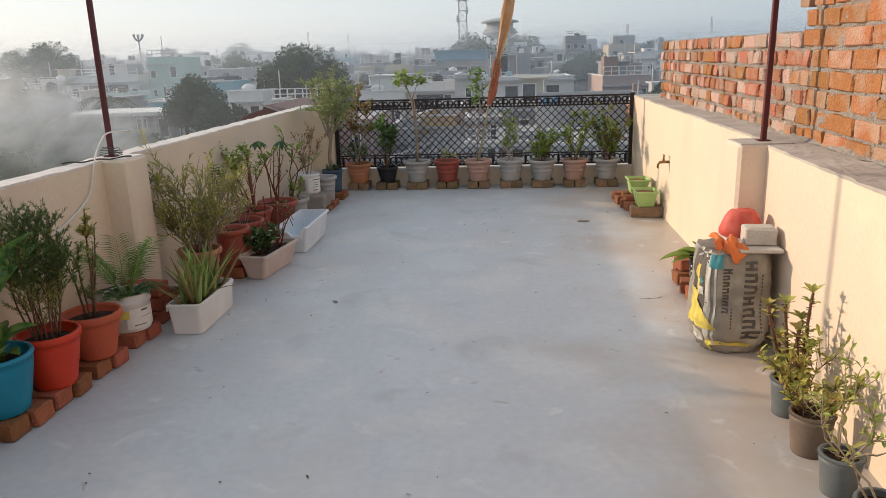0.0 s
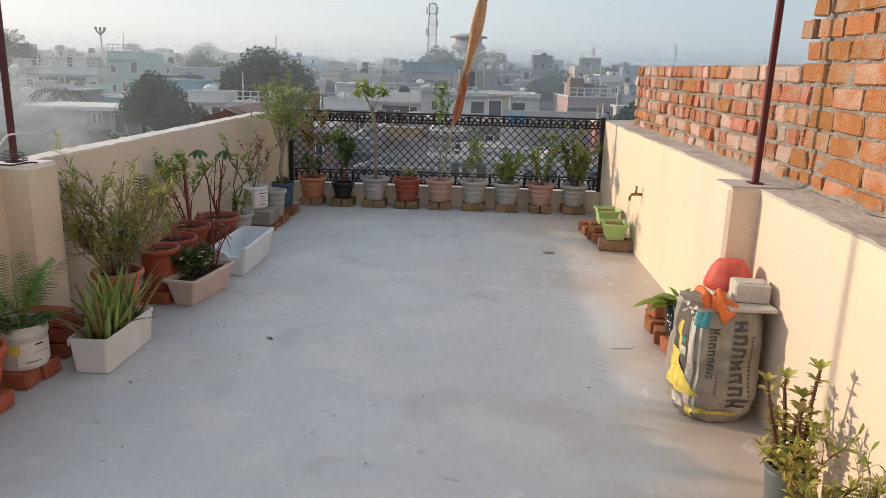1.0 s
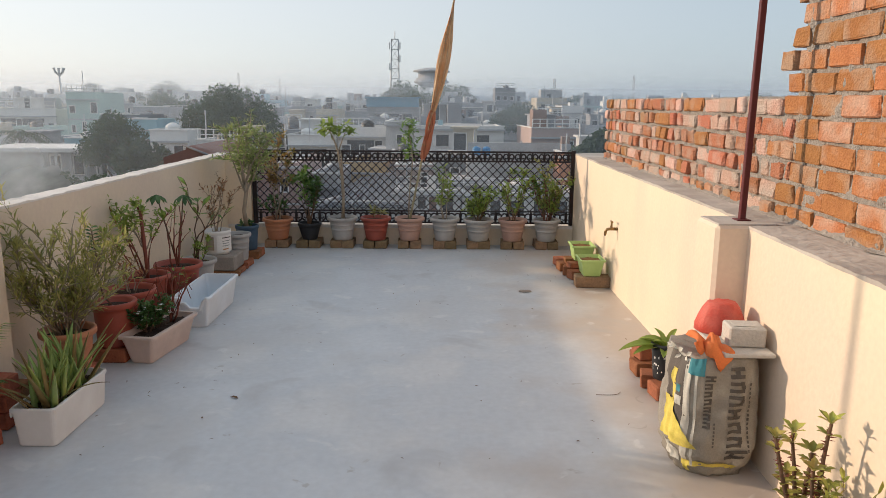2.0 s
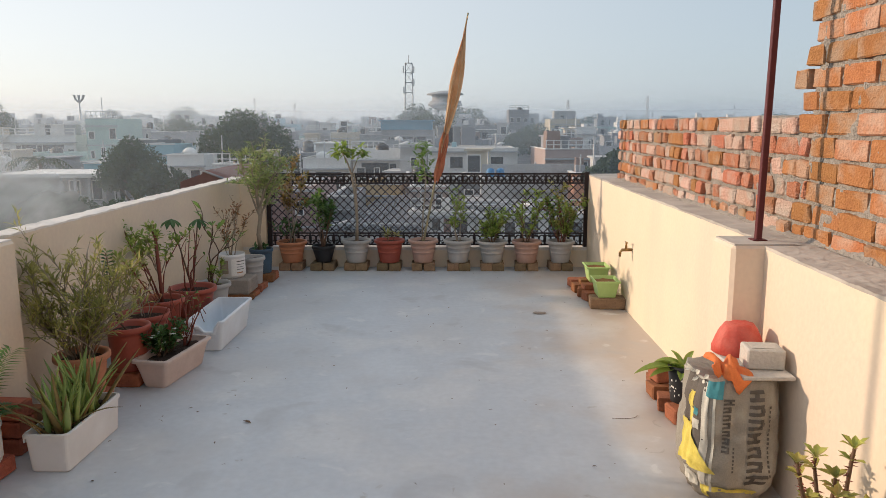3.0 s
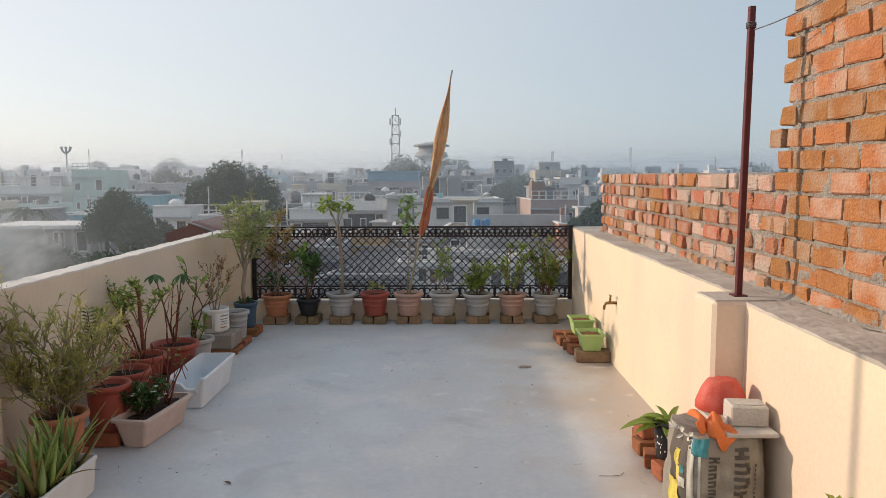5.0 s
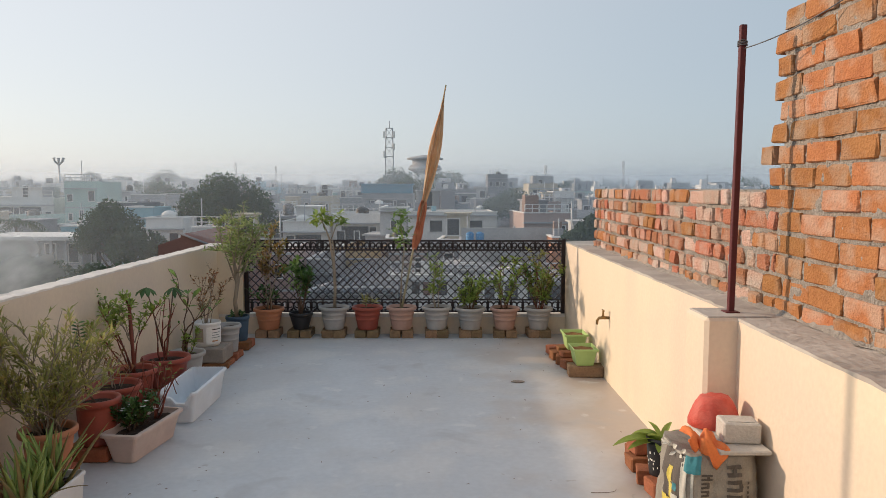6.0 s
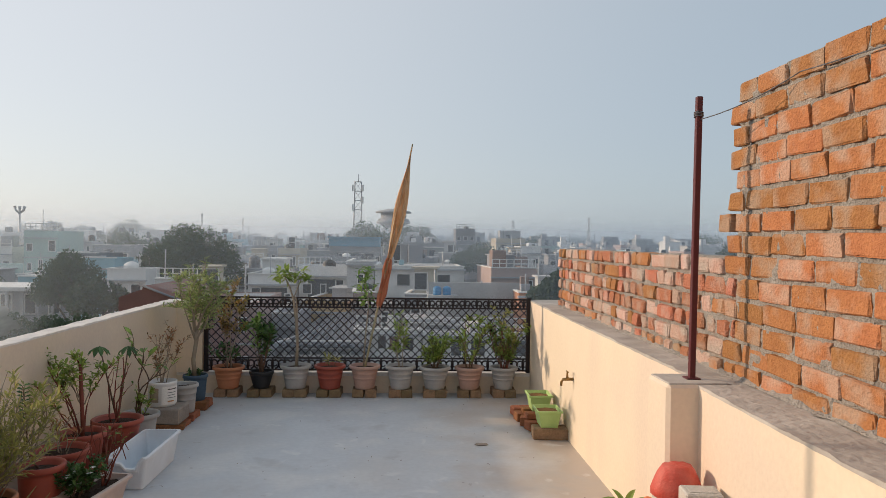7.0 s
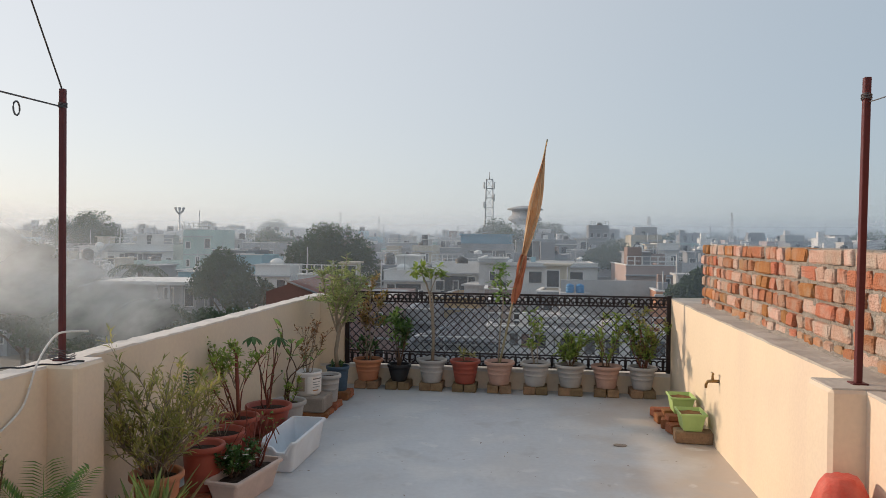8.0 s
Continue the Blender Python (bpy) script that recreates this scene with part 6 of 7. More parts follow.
for k in range(12):
    bm = bmesh.new()
    box(bm, (-7.4 + 0.3 * k, -1.2, 7.0 + 0.27 * k), (-6.9 + 0.3 * k, -0.05, 7.3 + 0.27 * k))
    part("step", bm, WALLS[7], stair)
house(-42.7, 90, 3.8, 8, 2.2, 3, 9, crng, label="narrow pale green plastered house")
# long open shed with a pale slab roof on posts
shed = thing("house", pose(-24.6, 47, GZ, 0, 0, 4), "long open building with a pale slab roof on posts", "house", "houses of the town")
bm = bmesh.new()
box(bm, (-4.0, -0.5, 8.15), (3.6, 4.6, 8.4), bevel=0.02)
part("roof", bm, WALLS[7], shed)
bm = bmesh.new()
box(bm, (-3.8, 1.6, 0), (3.4, 4.4, 8.146))
part("wall", bm, WALLS[2], shed)
for k in range(9):
    bm = bmesh.new()
    box(bm, (-3.75 + 0.88 * k, -0.3, 0), (-3.6 + 0.88 * k, -0.12, 8.146))
    part("post", bm, WALLS[1], shed)
bm = bmesh.new()
box(bm, (-3.8, -0.35, 6.3), (3.4, 1.58, 6.45))
part("balcony", bm, WALLS[1], shed)
for k in range(5):
    ob = part_mesh("window", window_mesh(0.6, 1.2), None, shed)
    ob.location = (-3.0 + 1.45 * k, 1.6, 6.6)
house(12.8, 150, 4.0, 6, 4.3, 0, 8, crng, label="dark grey block with a roof tank", tank="tank_black")
# roofs below, seen through the railing
bm = bmesh.new()
for k in range(30):
    f0, f1 = k / 30, (k + 0.96) / 30
    up = 0.10 * (k % 2)
    q = [Vector((-6.3 + 4.9 * f, 40, -4.15 + up)) for f in (f0, f1)] + [Vector((-5.9 + 3.4 * f, 56, -4.3 + 0.7 * f + up)) for f in (f1, f0)]
    vs = [bm.verts.new(p + Vector((0, 0, dz))) for dz in (-0.08, 0.0) for p in q]
    for f in ((3, 2, 1, 0), (4, 5, 6, 7), (0, 1, 5, 4), (1, 2, 6, 5), (2, 3, 7, 6), (3, 0, 4, 7)):
        bm.faces.new([vs[n] for n in f])
solid("sheet_roof", bm, M["sheet_slate"], "dark slate-grey corrugated sheet roof above a lane", "roof")
house(-3.9, 40.4, 4.4, 14, -4.75, 0, 8, crng, wins=False, flat=True, label="low grey building under a corrugated roof")
house(-10.3, 46, 3.4, 9, -2.35, 0, "plaster_pink", crng, floors=2, flat=True, label="brownish-pink plastered house with a flat roof")
house(-7.6, 50, 1.6, 8, -3.4, 0, 2, crng, floors=2, label="narrow grey house in a crowded lane")
house(-5.8, 58, 3.6, 8, -3.2, -7, "plaster_ochre", crng, floors=2, room=True, label="ochre-walled house with an open terrace")
bm = bmesh.new()
box(bm, (-0.12, 0, 0), (0.12, 9.0, 5.9), m=pose(-6.9, 40, GZ, 0, 0, -14))
solid("boundary_wall", bm, WALLS[0], "pale plastered wall running along a lane", "wall")
doors = house(-0.55, 44, 3.9, 2.0, -3.75, 0, 7, crng, wins=False, flat=True, label="low white house with brown doors")
for xx, ww, zz, hh, mn in ((-1.6, 0.42, 5.1, 0.95, "brick_far"), (-0.35, 0.45, 5.2, 0.8, "window_dark"), (0.3, 0.42, 5.1, 0.95, "brick_far"), (1.2, 0.6, 5.1, 0.75, "window_dark")):
    bm = bmesh.new()
    box(bm, (xx - ww / 2, -0.03, zz), (xx + ww / 2, 0.02, zz + hh), bevel=0.01)
    part("door" if mn == "brick_far" else "window", bm, M[mn], doors)
    bm = bmesh.new()
    box(bm, (xx - ww / 2 - 0.08, -0.16, zz + hh + 0.03), (xx + ww / 2 + 0.08, -0.002, zz + hh + 0.09))
    part("ledge", bm, WALLS[0], doors)
broad = house(4.9, 44.3, 6.8, 5.5, -3.85, 0, 7, crng, wins=False, flat=True, label="broad pale roof terrace of a lower house")
for k in range(5):
    ob = part_mesh("window", window_mesh(0.6 if k % 2 else 0.8, 0.9), None, broad)
    ob.location = (-2.7 + 1.3 * k, 0, 4.75)
house(1.7, 46.2, 2.6, 4, -3.3, 0, 1, crng, floors=2, flat=True, label="grey roof room beside a pale terrace")
house(8.3, 47.5, 1.1, 2.5, -1.7, 0, "plaster_sun", crng, wins=False, flat=True, label="narrow brick stair head coloured orange as if sunlit")
nrng = random.Random(19)
for k in range(26):
    bm = bmesh.new()
    a, b, c = nrng.uniform(0.15, 0.6), nrng.uniform(0.15, 0.5), nrng.uniform(0.12, 0.6)
    box(bm, (-a, -b, 0), (a, b, c), bevel=0.03)
    solid("rubble_block", bm, nrng.choice((WALLS[0], WALLS[1], WALLS[8], M["brick_far"], M["roof_grey"], WALLS[7])), "broken masonry block lying on a roof terrace", "rubble", group="rubble on the roof",
          m=pose(nrng.uniform(3.2, 7.9), nrng.uniform(45, 49.2), -3.92, 0, 0, nrng.uniform(0, 90)))
for nx, ny, w, tp_, wl in ((-13.5, 52, 3.2, -2.2, 1), (-16.5, 57, 4.0, -1.6, 0), (2.0, 53.5, 3.2, -2.3, 8), (-1.6, 52, 2.6, -2.9, 6), (-2.4, 56.5, 2.2, -2.4, 5), (10.3, 52, 2.6, -1.9, 2), (10.8, 44, 2.4, -3.0, 3)):
    house(nx, ny, w, 4.0, tp_, nrng.uniform(-8, 8), wl, nrng, floors=2, room=nrng.random() < 0.5, tank=nrng.choice((None, "tank_black")), flat=nrng.random() < 0.5, label="small crowded house with a cluttered flat roof")

# the rest of the town
keep = ((1.6, 60, 6, 9), (-1.5, 48, 12, 12.5), (-14, 52, 4, 8), (5, 50, 5, 7), (-7.6, 120, 7, 8), (10.8, 70, 5, 8), (19, 130, 6, 8), (17.6, 100, 4, 6), (-22, 60, 4, 7), (-11, 35, 5, 7), (-50, 90, 7, 8), (-42.7, 90, 5, 8), (-26.5, 47, 7, 6), (13, 150, 5, 8), (13.6, 92, 3, 4))
for yy in (42, 50, 58, 67, 76, 86, 97, 109, 122, 136):
    xx = -0.82 * yy - 6
    right = 0.26 * yy + 4 if yy < 130 else 0.55 * yy
    while xx < right:
        w = crng.uniform(2.2, 4.6) * (1 + yy / 700)
        hx, hy = xx + w / 2, yy + crng.uniform(-3.5, 3.5)
        xx += w + (crng.uniform(2.0, 5.0) if crng.random() < 0.22 else crng.uniform(0.1, 0.8))
        if any(abs(hx - a) < c + w / 2 and abs(hy - b) < e for a, b, c, e in keep):
            continue
        if hx < -7 and hy < 62:
            continue
        far = min(1, yy / 180)
        top = crng.uniform(-5.0, -1.4) * (1 - far) + crng.uniform(-2.2, 2.2) * far
        if yy < 62:
            top = crng.uniform(-6.5, -2.8)
        house(hx, hy, w, crng.uniform(5, 9), top, crng.uniform(-9, 9), crng.choice((0, 0, 0, 1, 1, 2, 2, 3, 4, 4, 5, 6, 7, 7, 7, 8, 8, 9)), crng,
              wins=True, tank=crng.choice(("tank_black", "tank_black", "tank_white", None)) if yy < 200 else None,
              room=crng.random() < (0.3 if yy < 95 else 0.6), balcony=crng.random() < 0.3 and yy < 125, floors=2 if yy < 100 else 1, flat=crng.random() < 0.25)

# houses farther off, one mass
FV, FF, FM = [], [], []


def block(x0, x1, y0, y1, z0, z1, mi):
    n = len(FV)
    FV.extend(((x0, y0, z0), (x1, y0, z0), (x1, y1, z0), (x0, y1, z0), (x0, y0, z1), (x1, y0, z1), (x1, y1, z1), (x0, y1, z1)))
    for f in ((0, 1, 5, 4), (1, 2, 6, 5), (2, 3, 7, 6), (3, 0, 4, 7), (4, 5, 6, 7)):
        FF.append(tuple(n + i for i in f))
        FM.append(mi)


frng = random.Random(41)
yy = 148.0
while yy < 470:
    xx = -0.8 * yy - 10
    while xx < 0.62 * yy:
        w = frng.uniform(3.5, 8.0) * (1 + yy / 900)
        y0 = yy + frng.uniform(-4, 4)
        top = frng.uniform(-2.4, 1.6) + (yy - 148) / 260
        c = frng.choice((0, 0, 1, 1, 1, 2, 2, 2, 3, 4, 5, 6, 7, 7, 8, 8, 9))
        if not (-13 < xx + w / 2 < -3 and yy < 175) and not (8 < xx + w / 2 < 17 and yy < 160):
            block(xx, xx + w, y0, y0 + 7, GZ, top, c)
            block(xx - 0.15, xx + w + 0.15, y0 - 0.3, y0, top - 1.0, top - 0.8, 7)
            for k in range(int(w / 1.6)):
                for fl_ in range(2):
                    if frng.random() < 0.7:
                        wx = xx + 0.5 + k * 1.6
                        block(wx, wx + frng.choice((0.6, 0.8, 1.1)), y0 - 0.06, y0, top - 2.9 - 3.1 * fl_, top - frng.choice((1.3, 1.5)) - 3.1 * fl_, 10)
            if frng.random() < 0.65:
                rw = w * frng.uniform(0.25, 0.6)
                rx_ = xx + frng.uniform(0, w - rw)
                rh = frng.uniform(1.2, 2.8)
                block(rx_, rx_ + rw, y0 + 1.5, y0 + 5, top, top + rh, frng.choice((0, 1, 2, 7, 8, c)))
                if frng.random() < 0.6:
                    block(rx_ + rw * 0.3, rx_ + rw * 0.3 + 0.7, y0 + 1.44, y0 + 1.5, top + 0.3, top + min(rh - 0.2, 1.6), 10)
                if frng.random() < 0.3:
                    block(rx_ + 0.2, rx_ + 1.3, y0 + 2, y0 + 3.1, top + rh, top + rh + 1.1, frng.choice((7, 10, 8)))
            for _ in range(frng.choice((0, 1, 2, 3))):
                cx = xx + frng.uniform(0, w - 0.8)
                block(cx, cx + frng.uniform(0.3, 1.0), y0 + 0.4, y0 + 1.2, top, top + frng.uniform(0.4, 1.3), frng.choice((7, 7, 8, 2, 5)))
            if frng.random() < 0.3:
                cx = xx + frng.uniform(0, w)
                block(cx, cx + 0.12, y0 + 1, y0 + 1.12, top, top + frng.uniform(2.0, 4.5), 8)
        xx += w + (frng.uniform(2.0, 6.0) if frng.random() < 0.2 else frng.uniform(0.0, 0.6))
    yy *= 1.075
me = bpy.data.meshes.new("distant_houses")
me.from_pydata(FV, [], FF)
for w_ in WALLS:
    me.materials.append(w_)
me.materials.append(M["window_dark"])
me.polygons.foreach_set("material_index", FM)
ob = new("distant_houses", me)
tagged(ob, "crowded flat-roofed houses of the town far off", "houses", kind="stuff")

tree(-19.4, 70, 2.2, 4.7, 1, squash=0.85, count=15000, leaf=0.24)
tree(-19.2, 45, 0.45, 2.3, 2, squash=1.1, leaf=0.16, count=9000)
tree(-16.9, 43, -0.9, 1.8, 12, leaf=0.26)
tree(9.2, 90, 0.45, 3.9, 3, squash=0.7, count=9000, leaf=0.26)
tree(8.5, 41, 0.15, 1.25, 4, leaf=0.2, squash=1.2)
tree(-80, 122, 5.2, 6.5, 5, count=9000, leaf=0.34)
tree(-12.4, 26, -1.0, 1.5, 6, leaf=0.13, count=5000, label="green bushy tree top below the parapet")
tree(-10.6, 24, -1.7, 1.3, 7, leaf=0.12, count=5000, label="green bushy tree top below the parapet")
tree(-15.5, 27, -0.9, 2.0, 8, leaf=0.13, count=6000, label="green bushy tree top below the parapet")
tree(-27, 40, -1.6, 1.9, 10, leaf=0.18, count=5000)
tree(-9.5, 180, 5.2, 5.0, 11, leaf=0.5)
tree(-45, 62, 0.3, 3.2, 13, leaf=0.24, count=6000)
for k, (tx, ty, tz, tr_) in enumerate(((-36, 52, -2.2, 3.0), (-30, 50, -2.6, 2.6), (-41, 57, -1.9, 3.0), (-24, 36, -2.3, 2.2), (-20, 33, -1.9, 2.0), (-31, 42, -2.0, 2.4), (-13.5, 33, -2.0, 1.8))):
    tree(tx, ty, tz, tr_, 80 + k, leaf=0.17, count=6000, label="green bushy tree top below the parapet")
tree(-62, 75, 0.6, 4.2, 14, leaf=0.35)
tree(3.5, 240, 5.8, 6.5, 15, leaf=0.6, squash=0.6)
for k in range(12):
    yy = crng.uniform(130, 330)
    tree(crng.uniform(-0.85, 0.55) * yy, yy, crng.uniform(0.5, 2.2) + yy / 150, crng.uniform(4, 8), 40 + k, leaf=0.5, count=2600, squash=0.65)

# pale tree tops along the skyline
krng = random.Random(66)
for k in range(10):
    yy = krng.uniform(340, 430)
    tree((-0.74 + 0.045 * k) * yy + krng.uniform(-6, 6), yy, krng.uniform(5.0, 9.0), krng.uniform(4.5, 7.5), 120 + k, leaf=0.6, count=3000, squash=0.7, label="pale hazy tree on the skyline")

# palm with drooping fronds
pt = thing("palm_tree", (-33.5, 60, GZ), "dusty palm tree among the houses", "tree", "trees of the town")
bm = bmesh.new()
tube(bm, [(0, 0, 0), (0.1, 0, 4), (0, 0, 8.6)], [0.22, 0.17, 0.13], 8)
part("trunk", bm, M["trunk"], pt)
lv = []
prng = random.Random(3)
for k in range(16):
    a = k * 2.4
    d = Vector((math.cos(a), math.sin(a), prng.uniform(0.1, 0.9)))
    p = Vector((0, 0, 8.6))
    for s in range(9):
        d = (d + Vector((0, 0, -0.16))).normalized()
        p = p + d * 0.27
        for sd in (-1, 1):
            q = d.cross(Vector((0, 0, 1))).normalized() * sd + d * 0.6 - Vector((0, 0, 0.3))
            lv.append((p.copy(), q, Vector((0, 0, 1)), 0.7, 0.16))
part_mesh("crown", leaf_mesh("crown", lv), M["tree_far"], pt)


# lattice mast
def lattice(name, x, y, z0, z1, wb, wt_, label, material="steel", dishes=False):
    t = thing(name, (x, y, GZ), label, "mast", "masts")
    bm = bmesh.new()
    h0, h1 = z0 - GZ, z1 - GZ
    n = 10
    cs = ((-1, -1), (1, -1), (1, 1), (-1, 1))
    at = lambda f, c: Vector((c[0], c[1], 0)) * ((wb + (wt_ - wb) * f) / 2) + Vector((0, 0, h0 + (h1 - h0) * f))
    for c in cs:
        tube(bm, [at(0, c), at(1, c)], wb * 0.035, 4)
    for i in range(n):
        for a in range(4):
            c, d = cs[a], cs[(a + 1) % 4]
            tube(bm, [at(i / n, c), at((i + 1) / n, d)], wb * 0.022, 4)
            tube(bm, [at((i + 1) / n, c), at((i + 1) / n, d)], wb * 0.022, 4)
    part("frame", bm, M[material], t)
    if dishes:
        for k, f in enumerate((0.93, 0.93, 0.8, 0.72)):
            bm = bmesh.new()
            p = at(f, (0, 0)) + Vector(((-1) ** k * wb * 0.5, -wb * 0.4, 0))
            box(bm, p - Vector((0.25, 0.15, 1.1)), p + Vector((0.25, 0.15, 1.1)), bevel=0.05)
            part("antenna", bm, M["tank_white"], t)
    return t


lattice("cell_tower", -15.5, 250, GZ + 0.01, 21.5, 3.4, 2.2, "tall steel lattice telephone mast with antennas", dishes=True)
bm = bmesh.new()
tube(bm, [(0, 0, 31.5), (0, 0, 34)], 0.12, 6)
solid("mast_tip", bm, M["steel"], "thin steel rod on the telephone mast", "mast", m=pose(-15.5, 250, GZ))
lattice("radio_mast", 31.5, 210, GZ + 0.01, 8.0, 1.8, 0.5, "slim steel radio mast")
for k, (xx, yy, zt) in enumerate(((-62, 230, 9.5), (-56, 260, 9.0), (46, 180, 8.0))):
    lattice("radio_mast", xx, yy, GZ + 0.01, zt, 0.9, 0.35, "slim steel radio mast")
lm = thing("floodlight_mast", (-101.3, 200, GZ), "tall floodlight mast with a crown of lamps", "mast", "masts")
bm = bmesh.new()
tube(bm, [(0, 0, 0), (0, 0, 17.5)], [0.4, 0.22], 8)
part("shaft", bm, M["steel"], lm)
for k in (-1, 0, 1):
    bm = bmesh.new()
    tube(bm, [(0, 0, 17.4), (k * 1.0, 0, 18.4), (k * 1.3, 0, 19.4)], [0.2, 0.3, 0.45], 6)
    part("lamp", bm, M["steel"], lm)

# water tower
wtw = thing("water_tower", (-4.2, 300, GZ), "concrete overhead water tank on columns", "water tower")
bm = bmesh.new()
lathe(bm, [(3.4, 16.9), (5.6, 18.4), (6.9, 18.9), (6.9, 19.7), (6.3, 19.75), (6.3, 20.6), (5.2, 20.7), (5.2, 22.9), (7.3, 23.0), (7.3, 23.5), (6.9, 23.7), (2.5, 24.6), (0.4, 24.8)], 24)
part("tank", bm, WALLS[1], wtw)
for k in range(10):
    bm = bmesh.new()
    a = k * 2 * math.pi / 10
    tube(bm, [(4.0 * math.cos(a), 4.0 * math.sin(a), 0), (3.6 * math.cos(a), 3.6 * math.sin(a), 17.2)], 0.4, 6)
    part("column", bm, WALLS[2], wtw)
for zz in (6, 11):
    bm = bmesh.new()
    tube(bm, [(3.85 * math.cos(a * math.pi / 10), 3.85 * math.sin(a * math.pi / 10), zz) for a in range(21)], 0.25, 5)
    part("ring_beam", bm, WALLS[2], wtw)

# pale far woods on the horizon
bm = bmesh.new()
prev = None
for i in range(420):
    xx = -1500 + 2700 * i / 419
    hh = 5 + 5 * max(0.0, min(1.0, (-xx - 120) / 400)) + 9 * noise.noise(Vector((xx * 0.006, 1.3, 0))) + 7 * abs(noise.noise(Vector((xx * 0.03, 4.2, 0)))) + 4 * noise.noise(Vector((xx * 0.11, 9.0, 0)))
    a, b = bm.verts.new((xx, 1300, GZ)), bm.verts.new((xx, 1300, max(3.0, hh)))
    if prev:
        bm.faces.new((prev[0], a, b, prev[1]))
    prev = (a, b)
bd = bpy.data.materials.new("distant_woods")
bd.use_nodes = True
bn = bd.node_tree.nodes["Principled BSDF"]
bn.inputs["Base Color"].default_value = (0.10, 0.12, 0.11, 1)
bn.inputs["Roughness"].default_value = 1.0
solid("backdrop", bm, bd, "pale hazy line of far woods on the horizon", "backdrop", "structure")


# ---------------------------------------------------------------- haze sheets and smoke over the town
def mist(name, colour, opacity, z0=None, z1=None, grain=0.03, spread=(0.3, 0.75)):
    """Material for mostly clear sheets that scatter light, standing in for haze and smoke."""
    m = bpy.data.materials.new(name)
    m.use_nodes = True
    nt = m.node_tree
    nt.nodes.remove(nt.nodes["Principled BSDF"])
    tc = nt.nodes.new("ShaderNodeTexCoord")
    n = nt.nodes.new("ShaderNodeTexNoise")
    n.inputs["Scale"].default_value = grain
    n.inputs["Detail"].default_value = 5.0
    place = tc.outputs["Object"]
    if z0 is None:
        oi = nt.nodes.new("ShaderNodeObjectInfo")
        sh = nt.nodes.new("ShaderNodeVectorMath")
        sh.operation = "MULTIPLY_ADD"
        sh.inputs[1].default_value = (31.0, 17.0, 23.0)
        nt.links.new(oi.outputs["Random"], sh.inputs[0])
        nt.links.new(place, sh.inputs[2])
        nt.links.new(sh.outputs[0], n.inputs["Vector"])
    else:
        nt.links.new(place, n.inputs["Vector"])
    r = nt.nodes.new("ShaderNodeMapRange")
    r.inputs[1].default_value, r.inputs[2].default_value = 0.3, 0.7
    r.inputs[3].default_value, r.inputs[4].default_value = spread
    nt.links.new(n.outputs[0], r.inputs[0])
    f = nt.nodes.new("ShaderNodeMapRange")
    f.interpolation_type = "SMOOTHSTEP"
    f.inputs[3].default_value, f.inputs[4].default_value = opacity, 0.0
    if z0 is None:
        ln = nt.nodes.new("ShaderNodeVectorMath")
        ln.operation = "LENGTH"
        nt.links.new(place, ln.inputs[0])
        f.inputs[1].default_value, f.inputs[2].default_value = 0.0, 1.0
        nt.links.new(ln.outputs["Value"], f.inputs[0])
    else:
        sp = nt.nodes.new("ShaderNodeSeparateXYZ")
        nt.links.new(place, sp.inputs[0])
        f.inputs[1].default_value, f.inputs[2].default_value = z0, z1
        nt.links.new(sp.outputs["Z"], f.inputs[0])
    mul = nt.nodes.new("ShaderNodeMath")
    mul.operation = "MULTIPLY"
    nt.links.new(r.outputs[0], mul.inputs[0])
    nt.links.new(f.outputs[0], mul.inputs[1])
    di, tl, tr = nt.nodes.new("ShaderNodeBsdfDiffuse"), nt.nodes.new("ShaderNodeBsdfTranslucent"), nt.nodes.new("ShaderNodeBsdfTransparent")
    di.inputs[0].default_value = tl.inputs[0].default_value = (*colour, 1)
    half, mx = nt.nodes.new("ShaderNodeMixShader"), nt.nodes.new("ShaderNodeMixShader")
    half.inputs[0].default_value = 0.5
    nt.links.new(di.outputs[0], half.inputs[1])
    nt.links.new(tl.outputs[0], half.inputs[2])
    nt.links.new(mul.outputs[0], mx.inputs[0])
    nt.links.new(tr.outputs[0], mx.inputs[1])
    nt.links.new(half.outputs[0], mx.inputs[2])
    nt.links.new(mx.outputs[0], nt.nodes["Material Output"].inputs[0])
    return m


# curved see-through sheets added to imitate the haze of distance
for radius, thick in ((36, 0.13), (80, 0.17), (155, 0.22), (290, 0.46)):
    bm = bmesh.new()
    prev = None
    for i in range(61):
        a = radians(-68 + 128 * i / 60)
        col = [bm.verts.new((radius * math.sin(a), radius * math.cos(a), zz)) for zz in (GZ + 0.02, -4.0, 1.5, 0.06 * radius + 5)]
        if prev:
            for k in range(3):
                bm.faces.new((prev[k], col[k], col[k + 1], prev[k + 1])).smooth = True
        prev = col
    solid("morning_mist", bm, mist("morning_mist", (0.82, 0.91, 1.0), thick, 0.004 * radius + 1.3, 0.028 * radius + 4, 1.5 / radius, (0.8, 1.2)), "curved see-through sheet imitating haze over the town", "mist", "stuff")

